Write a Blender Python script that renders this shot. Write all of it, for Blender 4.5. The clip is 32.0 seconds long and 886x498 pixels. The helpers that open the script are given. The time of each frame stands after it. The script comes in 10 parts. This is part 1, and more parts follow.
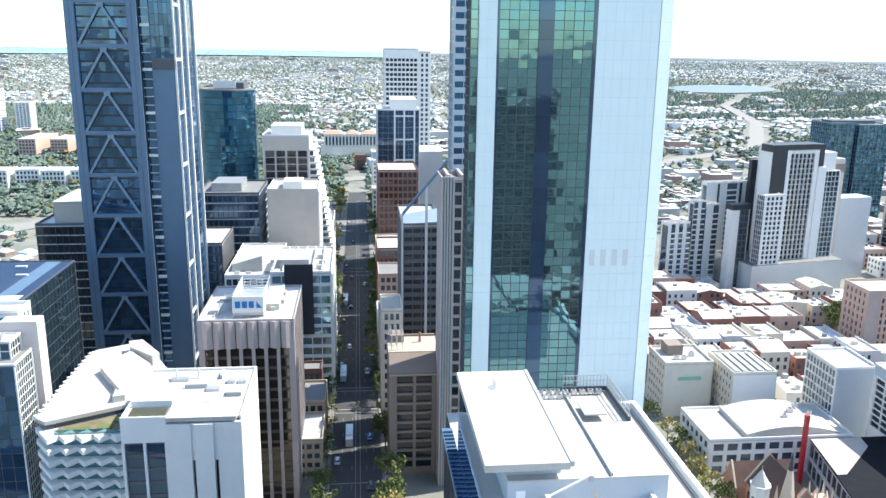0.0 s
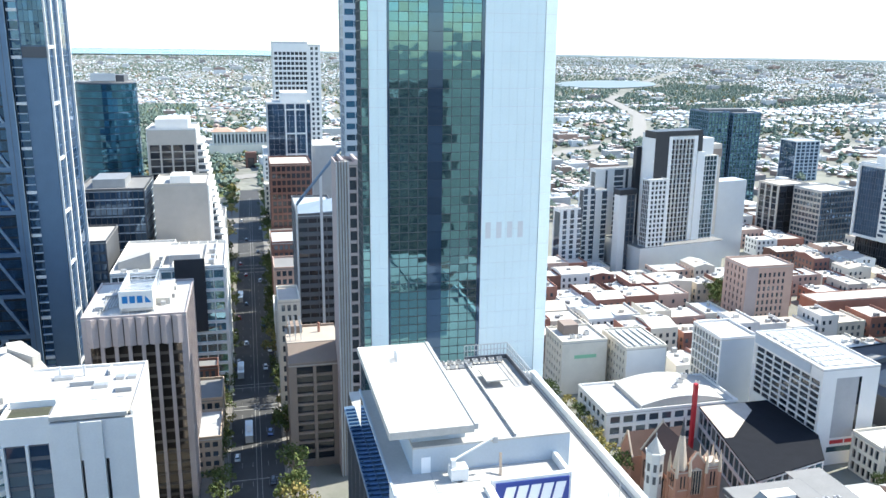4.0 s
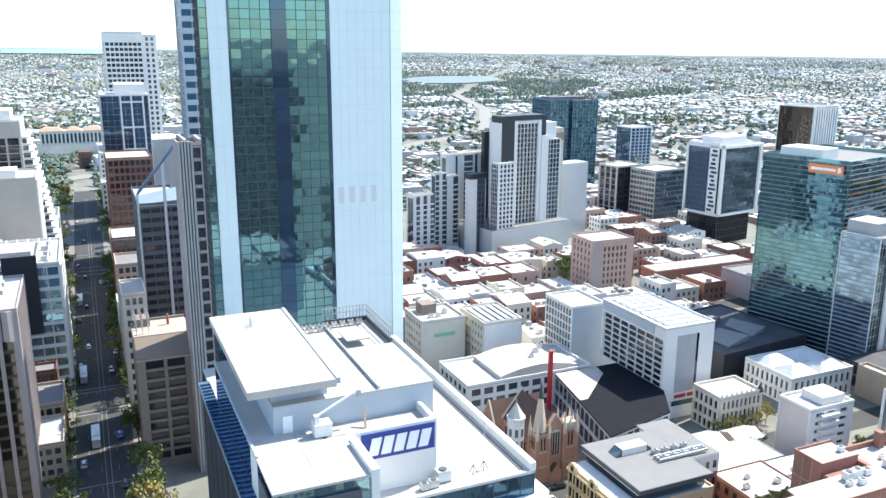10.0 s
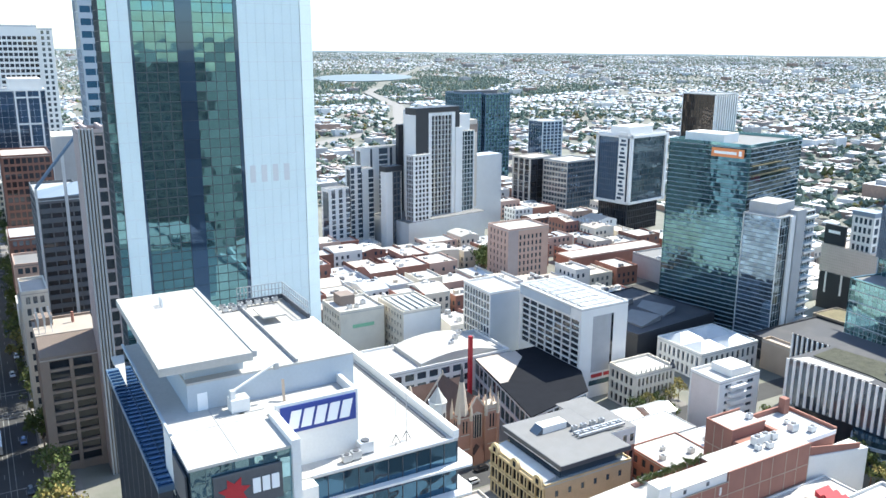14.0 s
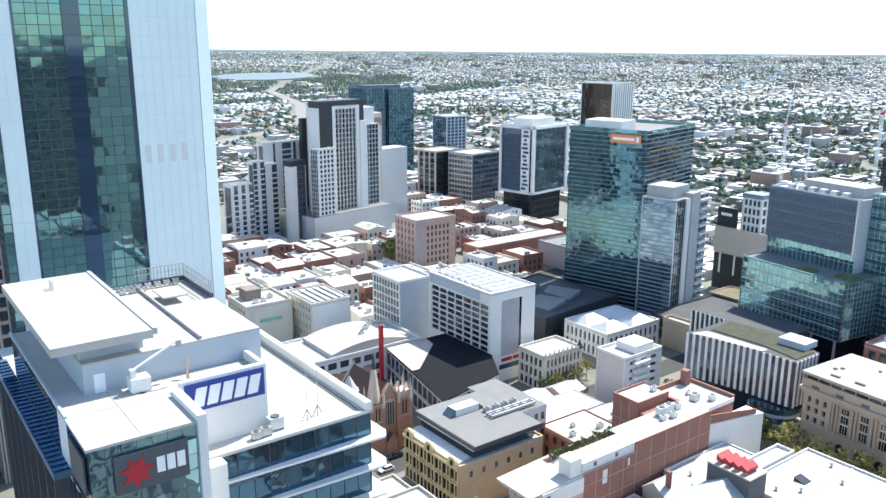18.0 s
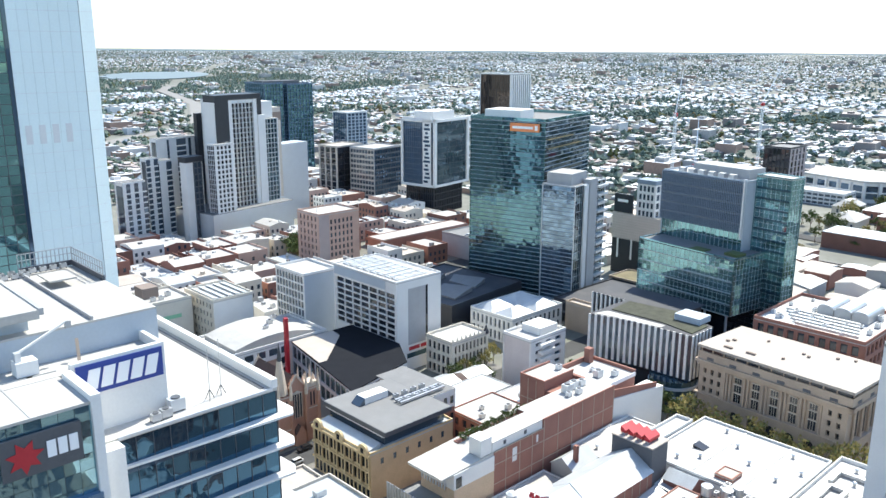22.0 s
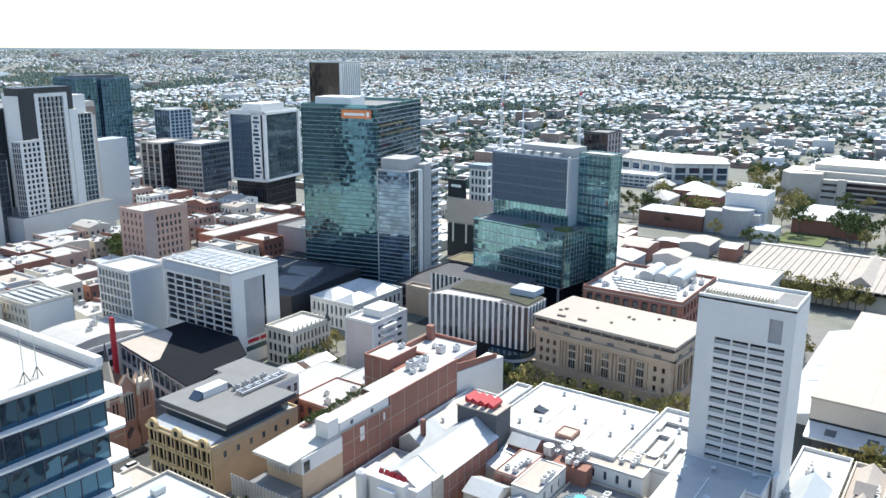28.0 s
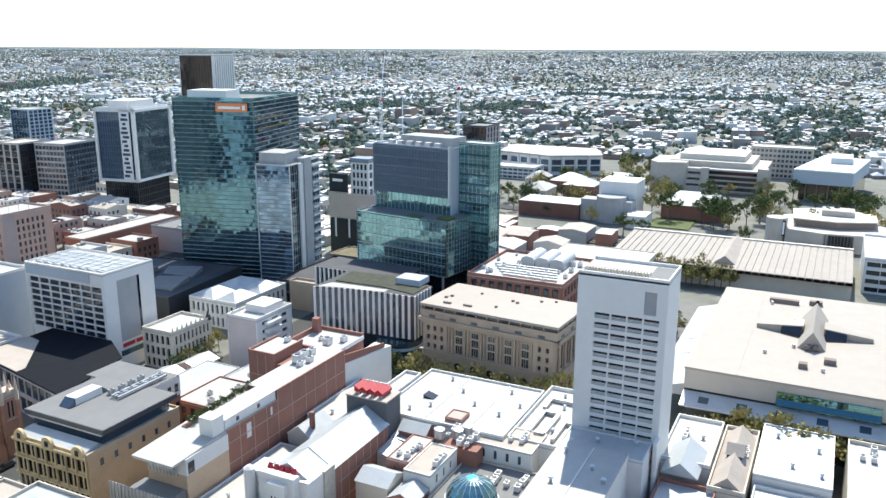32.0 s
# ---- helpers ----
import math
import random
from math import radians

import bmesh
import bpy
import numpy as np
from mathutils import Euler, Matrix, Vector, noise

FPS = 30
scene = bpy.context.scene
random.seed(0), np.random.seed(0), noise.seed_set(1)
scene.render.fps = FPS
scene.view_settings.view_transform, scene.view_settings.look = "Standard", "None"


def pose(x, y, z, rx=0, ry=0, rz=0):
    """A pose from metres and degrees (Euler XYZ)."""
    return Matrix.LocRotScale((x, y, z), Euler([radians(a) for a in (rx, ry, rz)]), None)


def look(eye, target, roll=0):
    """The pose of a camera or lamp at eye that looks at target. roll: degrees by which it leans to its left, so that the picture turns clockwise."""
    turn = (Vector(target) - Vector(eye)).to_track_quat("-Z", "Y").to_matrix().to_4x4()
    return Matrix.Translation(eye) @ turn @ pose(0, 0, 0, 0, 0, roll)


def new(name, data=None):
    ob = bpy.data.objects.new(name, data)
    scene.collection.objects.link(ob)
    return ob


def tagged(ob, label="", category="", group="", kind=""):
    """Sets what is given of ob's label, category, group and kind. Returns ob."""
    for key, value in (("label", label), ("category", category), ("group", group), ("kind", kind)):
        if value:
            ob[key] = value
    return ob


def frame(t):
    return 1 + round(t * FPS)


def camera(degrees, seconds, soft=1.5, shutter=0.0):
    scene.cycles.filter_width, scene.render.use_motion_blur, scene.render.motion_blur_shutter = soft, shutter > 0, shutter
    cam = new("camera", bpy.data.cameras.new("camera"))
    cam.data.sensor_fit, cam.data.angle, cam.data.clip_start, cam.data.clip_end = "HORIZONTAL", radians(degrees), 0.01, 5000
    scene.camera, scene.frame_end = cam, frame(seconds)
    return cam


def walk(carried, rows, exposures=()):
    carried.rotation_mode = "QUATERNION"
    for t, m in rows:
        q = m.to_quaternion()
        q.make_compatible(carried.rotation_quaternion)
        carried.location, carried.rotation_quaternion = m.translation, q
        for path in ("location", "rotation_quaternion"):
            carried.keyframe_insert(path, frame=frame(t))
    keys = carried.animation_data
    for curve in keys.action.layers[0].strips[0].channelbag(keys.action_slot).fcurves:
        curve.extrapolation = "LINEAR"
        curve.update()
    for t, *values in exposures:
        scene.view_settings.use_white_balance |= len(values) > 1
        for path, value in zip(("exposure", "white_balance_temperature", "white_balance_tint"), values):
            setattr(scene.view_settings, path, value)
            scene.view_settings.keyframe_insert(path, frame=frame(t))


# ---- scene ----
cam = camera(57.3, 32.0)
# seconds, eye x, y, z, heading, pitch, lean
PATH = [
    (0.0, 0.00, -0.00, 134.00, -6.001, -13.970, 0.749),
    (1.0, 0.01, -0.00, 132.94, -7.827, -13.972, 0.706),
    (2.0, 0.01, -0.00, 131.87, -9.665, -13.973, 0.665),
    (3.0, 0.02, -0.01, 130.80, -11.547, -13.975, 0.626),
    (3.5, 0.02, -0.01, 130.27, -12.522, -13.976, 0.607),
    (5.5, 0.03, -0.01, 128.13, -16.359, -13.980, 0.534),
    (6.0, 0.04, -0.01, 127.60, -17.329, -13.982, 0.517),
    (7.0, 0.04, -0.01, 126.53, -19.110, -13.984, 0.484),
    (8.0, 0.05, -0.01, 125.47, -20.764, -13.987, 0.453),
    (9.0, 0.05, -0.02, 124.41, -22.448, -13.989, 0.423),
    (10.0, 0.06, -0.02, 123.35, -23.992, -13.992, 0.395),
    (11.0, 0.07, -0.02, 122.30, -25.460, -13.996, 0.369),
    (12.0, 0.07, -0.02, 121.26, -26.951, -13.999, 0.344),
    (13.0, 0.08, -0.02, 120.22, -28.418, -14.002, 0.321),
    (14.0, 0.08, -0.02, 119.19, -30.016, -14.006, 0.299),
    (14.5, 0.09, -0.02, 118.68, -30.859, -14.008, 0.289),
    (16.5, 0.10, -0.03, 116.65, -34.216, -14.016, 0.252),
    (17.0, 0.10, -0.03, 116.15, -35.040, -14.018, 0.244),
    (18.0, 0.11, -0.03, 115.16, -36.706, -14.022, 0.229),
    (19.0, 0.12, -0.03, 114.18, -38.389, -14.026, 0.216),
    (20.0, 0.12, -0.03, 113.21, -40.078, -14.031, 0.204),
    (21.0, 0.13, -0.04, 112.26, -41.842, -14.036, 0.194),
    (22.0, 0.13, -0.04, 111.32, -43.644, -14.041, 0.185),
    (23.0, 0.14, -0.04, 110.40, -45.502, -14.046, 0.178),
    (24.0, 0.15, -0.04, 109.49, -47.489, -14.051, 0.173),
    (25.0, 0.15, -0.04, 108.60, -49.474, -14.056, 0.169),
    (25.5, 0.15, -0.04, 108.16, -50.471, -14.059, 0.168),
    (27.5, 0.17, -0.05, 106.45, -54.412, -14.070, 0.167),
    (28.0, 0.17, -0.05, 106.03, -55.401, -14.073, 0.167),
    (29.0, 0.18, -0.05, 105.22, -57.443, -14.079, 0.170),
    (30.0, 0.18, -0.05, 104.42, -59.505, -14.086, 0.174),
    (31.0, 0.19, -0.05, 103.65, -61.571, -14.092, 0.180),
    (32.0, 0.19, -0.05, 102.90, -63.825, -14.099, 0.188),
]
walk(cam, [(t, pose(x, y, z, 90 + pitch, 0, yaw) @ pose(0, 0, 0, 0, 0, lean)) for t, x, y, z, yaw, pitch, lean in PATH],
     exposures=[(0.0, 1.30, 6330, 6), (8.0, 1.30, 6320, 6), (16.0, 1.19, 6310, 6), (24.0, 0.94, 6290, 6), (32.0, 0.78, 6280, 6)])

# ---- world, sun, exposure ----
SUN_TO = Vector((0.75, 0.17, 0.95)).normalized()
world = bpy.data.worlds.new("world")
scene.world = world
world.use_nodes = True
wn = world.node_tree.nodes
wn.clear()
sky = wn.new("ShaderNodeTexSky")
sky.sky_type = "NISHITA"
sky.sun_disc = False
sky.sun_elevation = math.asin(SUN_TO.z)
sky.sun_rotation = math.atan2(SUN_TO.x, SUN_TO.y)
sky.altitude = 0.0
sky.air_density = 1.0
sky.dust_density = 0.5
sky.ozone_density = 1.9
bg = wn.new("ShaderNodeBackground")
bg.inputs["Strength"].default_value = 0.15
wo = wn.new("ShaderNodeOutputWorld")
world.node_tree.links.new(sky.outputs[0], bg.inputs[0])
world.node_tree.links.new(bg.outputs[0], wo.inputs[0])
sun_data = bpy.data.lights.new("sun", "SUN")
sun_data.energy = 4.2
sun_data.angle = radians(0.53)
sun_data.color = (1.0, 0.93, 0.81)
sun = new("sun", sun_data)
sun.matrix_world = look(SUN_TO * 1000, (0, 0, 0))

# ---- materials ----
def surface(name, color, rough=0.7, metal=0.0, vary=0.15, scale=0.25, fine=3.0, bump=0.15, spec=0.4, island=0.0, stain=0.0, stain_color=(0.2, 0.18, 0.16)):
    """A weathered surface: broad and fine variation of the base colour, streaky stains, fine relief."""
    m = bpy.data.materials.new(name)
    m.use_nodes = True
    nt = m.node_tree
    b = nt.nodes["Principled BSDF"]
    b.inputs["Roughness"].default_value = rough
    b.inputs["Metallic"].default_value = metal
    b.inputs["Specular IOR Level"].default_value = spec
    geo = nt.nodes.new("ShaderNodeNewGeometry")
    n1 = nt.nodes.new("ShaderNodeTexNoise")
    n1.inputs["Scale"].default_value = scale
    n1.inputs["Detail"].default_value = 4
    n2 = nt.nodes.new("ShaderNodeTexNoise")
    n2.inputs["Scale"].default_value = fine
    n2.inputs["Detail"].default_value = 3
    nt.links.new(geo.outputs["Position"], n1.inputs["Vector"])
    nt.links.new(geo.outputs["Position"], n2.inputs["Vector"])
    add = nt.nodes.new("ShaderNodeMath")
    add.operation = "ADD"
    nt.links.new(n1.outputs["Fac"], add.inputs[0])
    nt.links.new(n2.outputs["Fac"], add.inputs[1])
    src = add.outputs[0]
    if island:
        ga = nt.nodes.new("ShaderNodeMath")
        ga.operation = "MULTIPLY_ADD"
        oi = nt.nodes.new("ShaderNodeObjectInfo")
        nt.links.new(oi.outputs["Random"], ga.inputs[0])
        ga.inputs[1].default_value = island
        nt.links.new(src, ga.inputs[2])
        src = ga.outputs[0]
    ramp = nt.nodes.new("ShaderNodeMapRange")
    ramp.inputs["From Min"].default_value = 0.6
    ramp.inputs["From Max"].default_value = 1.4
    ramp.inputs["To Min"].default_value = 1 - vary
    ramp.inputs["To Max"].default_value = 1 + vary
    nt.links.new(src, ramp.inputs["Value"])
    mul = nt.nodes.new("ShaderNodeVectorMath")
    mul.operation = "SCALE"
    mul.inputs[0].default_value = color
    nt.links.new(ramp.outputs[0], mul.inputs["Scale"])
    out = mul.outputs[0]
    if stain:
        n3 = nt.nodes.new("ShaderNodeTexNoise")
        n3.inputs["Scale"].default_value = 0.09
        n3.inputs["Detail"].default_value = 6
        n3.inputs["Roughness"].default_value = 0.7
        nt.links.new(geo.outputs["Position"], n3.inputs["Vector"])
        r3 = nt.nodes.new("ShaderNodeMapRange")
        r3.inputs["From Min"].default_value = 0.5
        r3.inputs["From Max"].default_value = 0.75
        r3.inputs["To Max"].default_value = stain
        nt.links.new(n3.outputs["Fac"], r3.inputs["Value"])
        mx = nt.nodes.new("ShaderNodeMix")
        mx.data_type = "RGBA"
        nt.links.new(r3.outputs[0], mx.inputs["Factor"])
        nt.links.new(out, mx.inputs["A"])
        mx.inputs["B"].default_value = (*stain_color, 1)
        out = mx.outputs["Result"]
    nt.links.new(out, b.inputs["Base Color"])
    if bump:
        bp = nt.nodes.new("ShaderNodeBump")
        bp.inputs["Strength"].default_value = bump
        bp.inputs["Distance"].default_value = 0.05
        nt.links.new(n2.outputs["Fac"], bp.inputs["Height"])
        nt.links.new(bp.outputs[0], b.inputs["Normal"])
    return m


def glass(name, tint, metal=0.55, rough=0.03, vary=0.5, wave=0.005):
    """Coated facade glass: a tinted mirror, each pane a little different and faintly wavy."""
    m = bpy.data.materials.new(name)
    m.use_nodes = True
    nt = m.node_tree
    b = nt.nodes["Principled BSDF"]
    b.inputs["Roughness"].default_value = rough
    b.inputs["Metallic"].default_value = metal
    b.inputs["Specular IOR Level"].default_value = 0.8
    oi = nt.nodes.new("ShaderNodeObjectInfo")
    geo = nt.nodes.new("ShaderNodeNewGeometry")
    add = nt.nodes.new("ShaderNodeMath")
    add.operation = "ADD"
    nt.links.new(oi.outputs["Random"], add.inputs[0])
    nt.links.new(geo.outputs["Random Per Island"], add.inputs[1])
    fr = nt.nodes.new("ShaderNodeMath")
    fr.operation = "FRACT"
    nt.links.new(add.outputs[0], fr.inputs[0])
    mr = nt.nodes.new("ShaderNodeMapRange")
    mr.inputs["To Min"].default_value = 1 - vary
    mr.inputs["To Max"].default_value = 1 + vary * 0.6
    nt.links.new(fr.outputs[0], mr.inputs["Value"])
    mul = nt.nodes.new("ShaderNodeVectorMath")
    mul.operation = "SCALE"
    mul.inputs[0].default_value = tint
    nt.links.new(mr.outputs[0], mul.inputs["Scale"])
    nt.links.new(mul.outputs[0], b.inputs["Base Color"])
    nz = nt.nodes.new("ShaderNodeTexNoise")
    nz.inputs["Scale"].default_value = 0.32
    nz.inputs["Detail"].default_value = 1
    nt.links.new(geo.outputs["Position"], nz.inputs["Vector"])
    bp = nt.nodes.new("ShaderNodeBump")
    bp.inputs["Strength"].default_value = 1.0
    bp.inputs["Distance"].default_value = wave
    nt.links.new(nz.outputs["Fac"], bp.inputs["Height"])
    nt.links.new(bp.outputs[0], b.inputs["Normal"])
    return m


def speckled(name, colors, rough=0.9, spec=0.2):
    """For heaps of small like pieces: each island takes one of the colours."""
    m = bpy.data.materials.new(name)
    m.use_nodes = True
    nt = m.node_tree
    b = nt.nodes["Principled BSDF"]
    b.inputs["Roughness"].default_value = rough
    b.inputs["Specular IOR Level"].default_value = spec
    geo = nt.nodes.new("ShaderNodeNewGeometry")
    cr = nt.nodes.new("ShaderNodeValToRGB")
    cr.color_ramp.interpolation = "CONSTANT"
    el = cr.color_ramp.elements
    n = len(colors)
    while len(el) < n:
        el.new(0.5)
    for i, c in enumerate(colors):
        el[i].position = i / n
        el[i].color = (*c, 1)
    nt.links.new(geo.outputs["Random Per Island"], cr.inputs["Fac"])
    nz = nt.nodes.new("ShaderNodeTexNoise")
    nz.inputs["Scale"].default_value = 0.8
    nt.links.new(geo.outputs["Position"], nz.inputs["Vector"])
    mr = nt.nodes.new("ShaderNodeMapRange")
    mr.inputs["To Min"].default_value = 0.75
    mr.inputs["To Max"].default_value = 1.25
    nt.links.new(nz.outputs["Fac"], mr.inputs["Value"])
    mul = nt.nodes.new("ShaderNodeVectorMath")
    mul.operation = "SCALE"
    nt.links.new(cr.outputs[0], mul.inputs[0])
    nt.links.new(mr.outputs[0], mul.inputs["Scale"])
    nt.links.new(mul.outputs[0], b.inputs["Base Color"])
    return m


M = {
    "white_roof": surface("white_roof", (0.45, 0.436, 0.41), 0.6, vary=0.10, stain=0.6, stain_color=(0.33, 0.31, 0.28)),
    "tin_roof": surface("tin_roof", (0.47, 0.49, 0.50), 0.45, 0.15, vary=0.12, stain=0.4, stain_color=(0.34, 0.31, 0.28)),
    "grey_roof": surface("grey_roof", (0.19, 0.19, 0.19), 0.8, vary=0.12, stain=0.3),
    "slate_roof": surface("slate_roof", (0.05, 0.053, 0.063), 0.75, vary=0.12, stain=0.2),
    "tan_roof": surface("tan_roof", (0.44, 0.385, 0.335), 0.8, vary=0.12, stain=0.3),
    "white": surface("white_render", (0.73, 0.718, 0.69), 0.6, vary=0.05, stain=0.12, stain_color=(0.5, 0.48, 0.45)),
    "panel": surface("pale_panel", (0.67, 0.765, 0.77), 0.35, 0.0, vary=0.04, spec=0.6),
    "cream": surface("cream_render", (0.66, 0.61, 0.52), 0.7, vary=0.07, stain=0.2),
    "beige": surface("beige_concrete", (0.52, 0.47, 0.41), 0.8, vary=0.07, stain=0.2),
    "sand": surface("sandstone", (0.41, 0.325, 0.25), 0.8, vary=0.12, stain=0.3, stain_color=(0.25, 0.2, 0.15)),
    "ochre": surface("ochre_stone", (0.60, 0.455, 0.26), 0.8, vary=0.15, stain=0.3, stain_color=(0.25, 0.17, 0.09)),
    "brick": surface("red_brick", (0.30, 0.145, 0.11), 0.85, vary=0.15, stain=0.25, stain_color=(0.30, 0.17, 0.12), fine=6),
    "brown_brick": surface("brown_brick", (0.18, 0.09, 0.068), 0.85, vary=0.15, stain=0.2),
    "pink": surface("pink_concrete", (0.50, 0.35, 0.29), 0.8, vary=0.08, stain=0.15),
    "mauve": surface("mauve_concrete", (0.40, 0.34, 0.33), 0.8, vary=0.08, stain=0.15),
    "brown": surface("brown_concrete", (0.24, 0.19, 0.16), 0.8, vary=0.1, stain=0.2),
    "grey": surface("grey_concrete", (0.38, 0.38, 0.38), 0.75, vary=0.1, stain=0.2),
    "dgrey": surface("dark_cladding", (0.085, 0.09, 0.10), 0.5, vary=0.12),
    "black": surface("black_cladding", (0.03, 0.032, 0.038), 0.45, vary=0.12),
    "steel": surface("blue_grey_steel", (0.115, 0.18, 0.265), 0.45, 0.3, vary=0.1),
    "metal": surface("galvanised_metal", (0.50, 0.51, 0.52), 0.4, 0.6, vary=0.12),
    "alu": surface("aluminium", (0.62, 0.64, 0.66), 0.35, 0.4, vary=0.05),
    "red": surface("red_paint", (0.42, 0.025, 0.035), 0.45, vary=0.08),
    "blue": surface("blue_paint", (0.035, 0.06, 0.26), 0.4, vary=0.04),
    "orange": surface("orange_paint", (0.75, 0.25, 0.09), 0.5, vary=0.04),
    "letter": surface("white_paint", (0.85, 0.85, 0.85), 0.5, vary=0.02),
    "asphalt": surface("asphalt", (0.055, 0.056, 0.058), 0.9, vary=0.2, stain=0.3, stain_color=(0.09, 0.09, 0.088)),
    "paving": surface("paving", (0.19, 0.18, 0.168), 0.85, vary=0.15, stain=0.25),
    "ground": surface("ground_soil", (0.19, 0.19, 0.165), 0.95, vary=0.3, scale=0.01, fine=0.06, stain=0.5, stain_color=(0.075, 0.095, 0.05)),
    "dry_garden": surface("dry_planting", (0.17, 0.145, 0.085), 0.95, vary=0.35, stain=0.6, stain_color=(0.07, 0.09, 0.04)),
    "pink_roof": surface("pinkish_roof_sheet", (0.385, 0.34, 0.295), 0.7, vary=0.06, stain=0.25, stain_color=(0.5, 0.43, 0.37)),
    "grass": surface("grass", (0.11, 0.135, 0.05), 0.95, vary=0.25),
    "water": surface("water", (0.16, 0.20, 0.20), 0.5, vary=0.05, bump=0.0, spec=0.6),
    "bark": surface("bark", (0.16, 0.12, 0.09), 0.9, vary=0.2),
    "leaf": speckled("leaf", [(0.075, 0.105, 0.035), (0.095, 0.125, 0.04), (0.12, 0.14, 0.05), (0.065, 0.09, 0.035)]),
    "leaf_gold": speckled("leaf_gold", [(0.30, 0.255, 0.085), (0.235, 0.215, 0.08), (0.34, 0.27, 0.10), (0.19, 0.20, 0.07)]),
    "g_dark": glass("dark_glass", (0.10, 0.13, 0.165), 0.5, vary=0.3),
    "g_black": glass("black_glass", (0.03, 0.035, 0.045), 0.3, vary=0.35),
    "g_blue": glass("blue_glass", (0.09, 0.24, 0.38), 0.75, vary=0.2),
    "g_royal": glass("royal_blue_glass", (0.055, 0.14, 0.28), 0.75, vary=0.25),
    "g_braced": glass("deep_blue_glass", (0.048, 0.112, 0.205), 0.75, vary=0.4, wave=0.035),
    "g_navy": glass("navy_glass", (0.05, 0.095, 0.16), 0.6, vary=0.2),
    "g_teal": glass("teal_glass", (0.12, 0.25, 0.285), 0.9, vary=0.12, wave=0.028),
    "g_green": glass("green_glass", (0.17, 0.33, 0.35), 0.8, vary=0.22),
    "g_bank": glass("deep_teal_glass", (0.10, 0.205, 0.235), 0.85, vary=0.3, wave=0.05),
    # Darker copy of the bank glass, half the tint, for the dimmer east faces
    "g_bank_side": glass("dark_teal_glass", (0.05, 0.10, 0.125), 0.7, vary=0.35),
    "g_dteal": glass("smoky_teal_glass", (0.065, 0.12, 0.15), 0.6, vary=0.2),
    "pale_pink": surface("pale_pink_render", (0.62, 0.55, 0.52), 0.7, vary=0.07, stain=0.25, stain_color=(0.45, 0.38, 0.35)),
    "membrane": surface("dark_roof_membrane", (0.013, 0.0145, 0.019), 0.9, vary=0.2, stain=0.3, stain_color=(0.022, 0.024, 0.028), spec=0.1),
    "bronze": surface("bronze_spandrel", (0.105, 0.085, 0.07), 0.6, vary=0.12),
    "sign_blue": surface("bright_blue_paint", (0.02, 0.18, 0.45), 0.45, vary=0.04),
    "church_tile": surface("brown_roof_tile", (0.10, 0.062, 0.052), 0.85, vary=0.2, stain=0.3, stain_color=(0.06, 0.05, 0.05)),
    "g_round": glass("sea_blue_glass", (0.045, 0.15, 0.23), 0.75, vary=0.35),
    "dark_garden": surface("dark_roof_planting", (0.06, 0.062, 0.045), 0.95, vary=0.5, scale=0.35, stain=0.5, stain_color=(0.075, 0.085, 0.04)),
    "blue_grey": surface("blue_grey_panel", (0.42, 0.47, 0.52), 0.5, vary=0.06),
    "church_stone": surface("church_brick", (0.46, 0.24, 0.165), 0.85, vary=0.2, stain=0.3, stain_color=(0.45, 0.33, 0.22), fine=5),
    "screen": surface("blue_grey_screen", (0.21, 0.26, 0.32), 0.5, vary=0.08),
    "blue_roof": surface("blue_roof_sheet", (0.014, 0.035, 0.085), 0.6, vary=0.1, stain=0.2),
    "slate_wall": surface("dark_grey_concrete", (0.115, 0.12, 0.13), 0.8, vary=0.1),
    "g_office": glass("office_blue_glass", (0.062, 0.14, 0.215), 0.85, vary=0.16, wave=0.075),
    "g_annex": glass("grey_blue_glass", (0.17, 0.25, 0.33), 0.8, vary=0.45, wave=0.06),
    "g_night": glass("dark_green_glass", (0.03, 0.055, 0.072), 0.55, vary=0.35, wave=0.05),
    "lane_paint": surface("worn_lane_paint", (0.30, 0.30, 0.29), 0.8, vary=0.3, scale=0.6, stain=0.7, stain_color=(0.09, 0.09, 0.09)),
    "brace_paint": surface("brace_paint", (0.19, 0.26, 0.34), 0.45, 0.2, vary=0.08),
    "g_sky": glass("pale_glass", (0.27, 0.46, 0.54), 0.85, vary=0.12, wave=0.05),
    "g_brown": glass("bronze_glass", (0.085, 0.068, 0.058), 0.55, vary=0.18, wave=0.002),
}


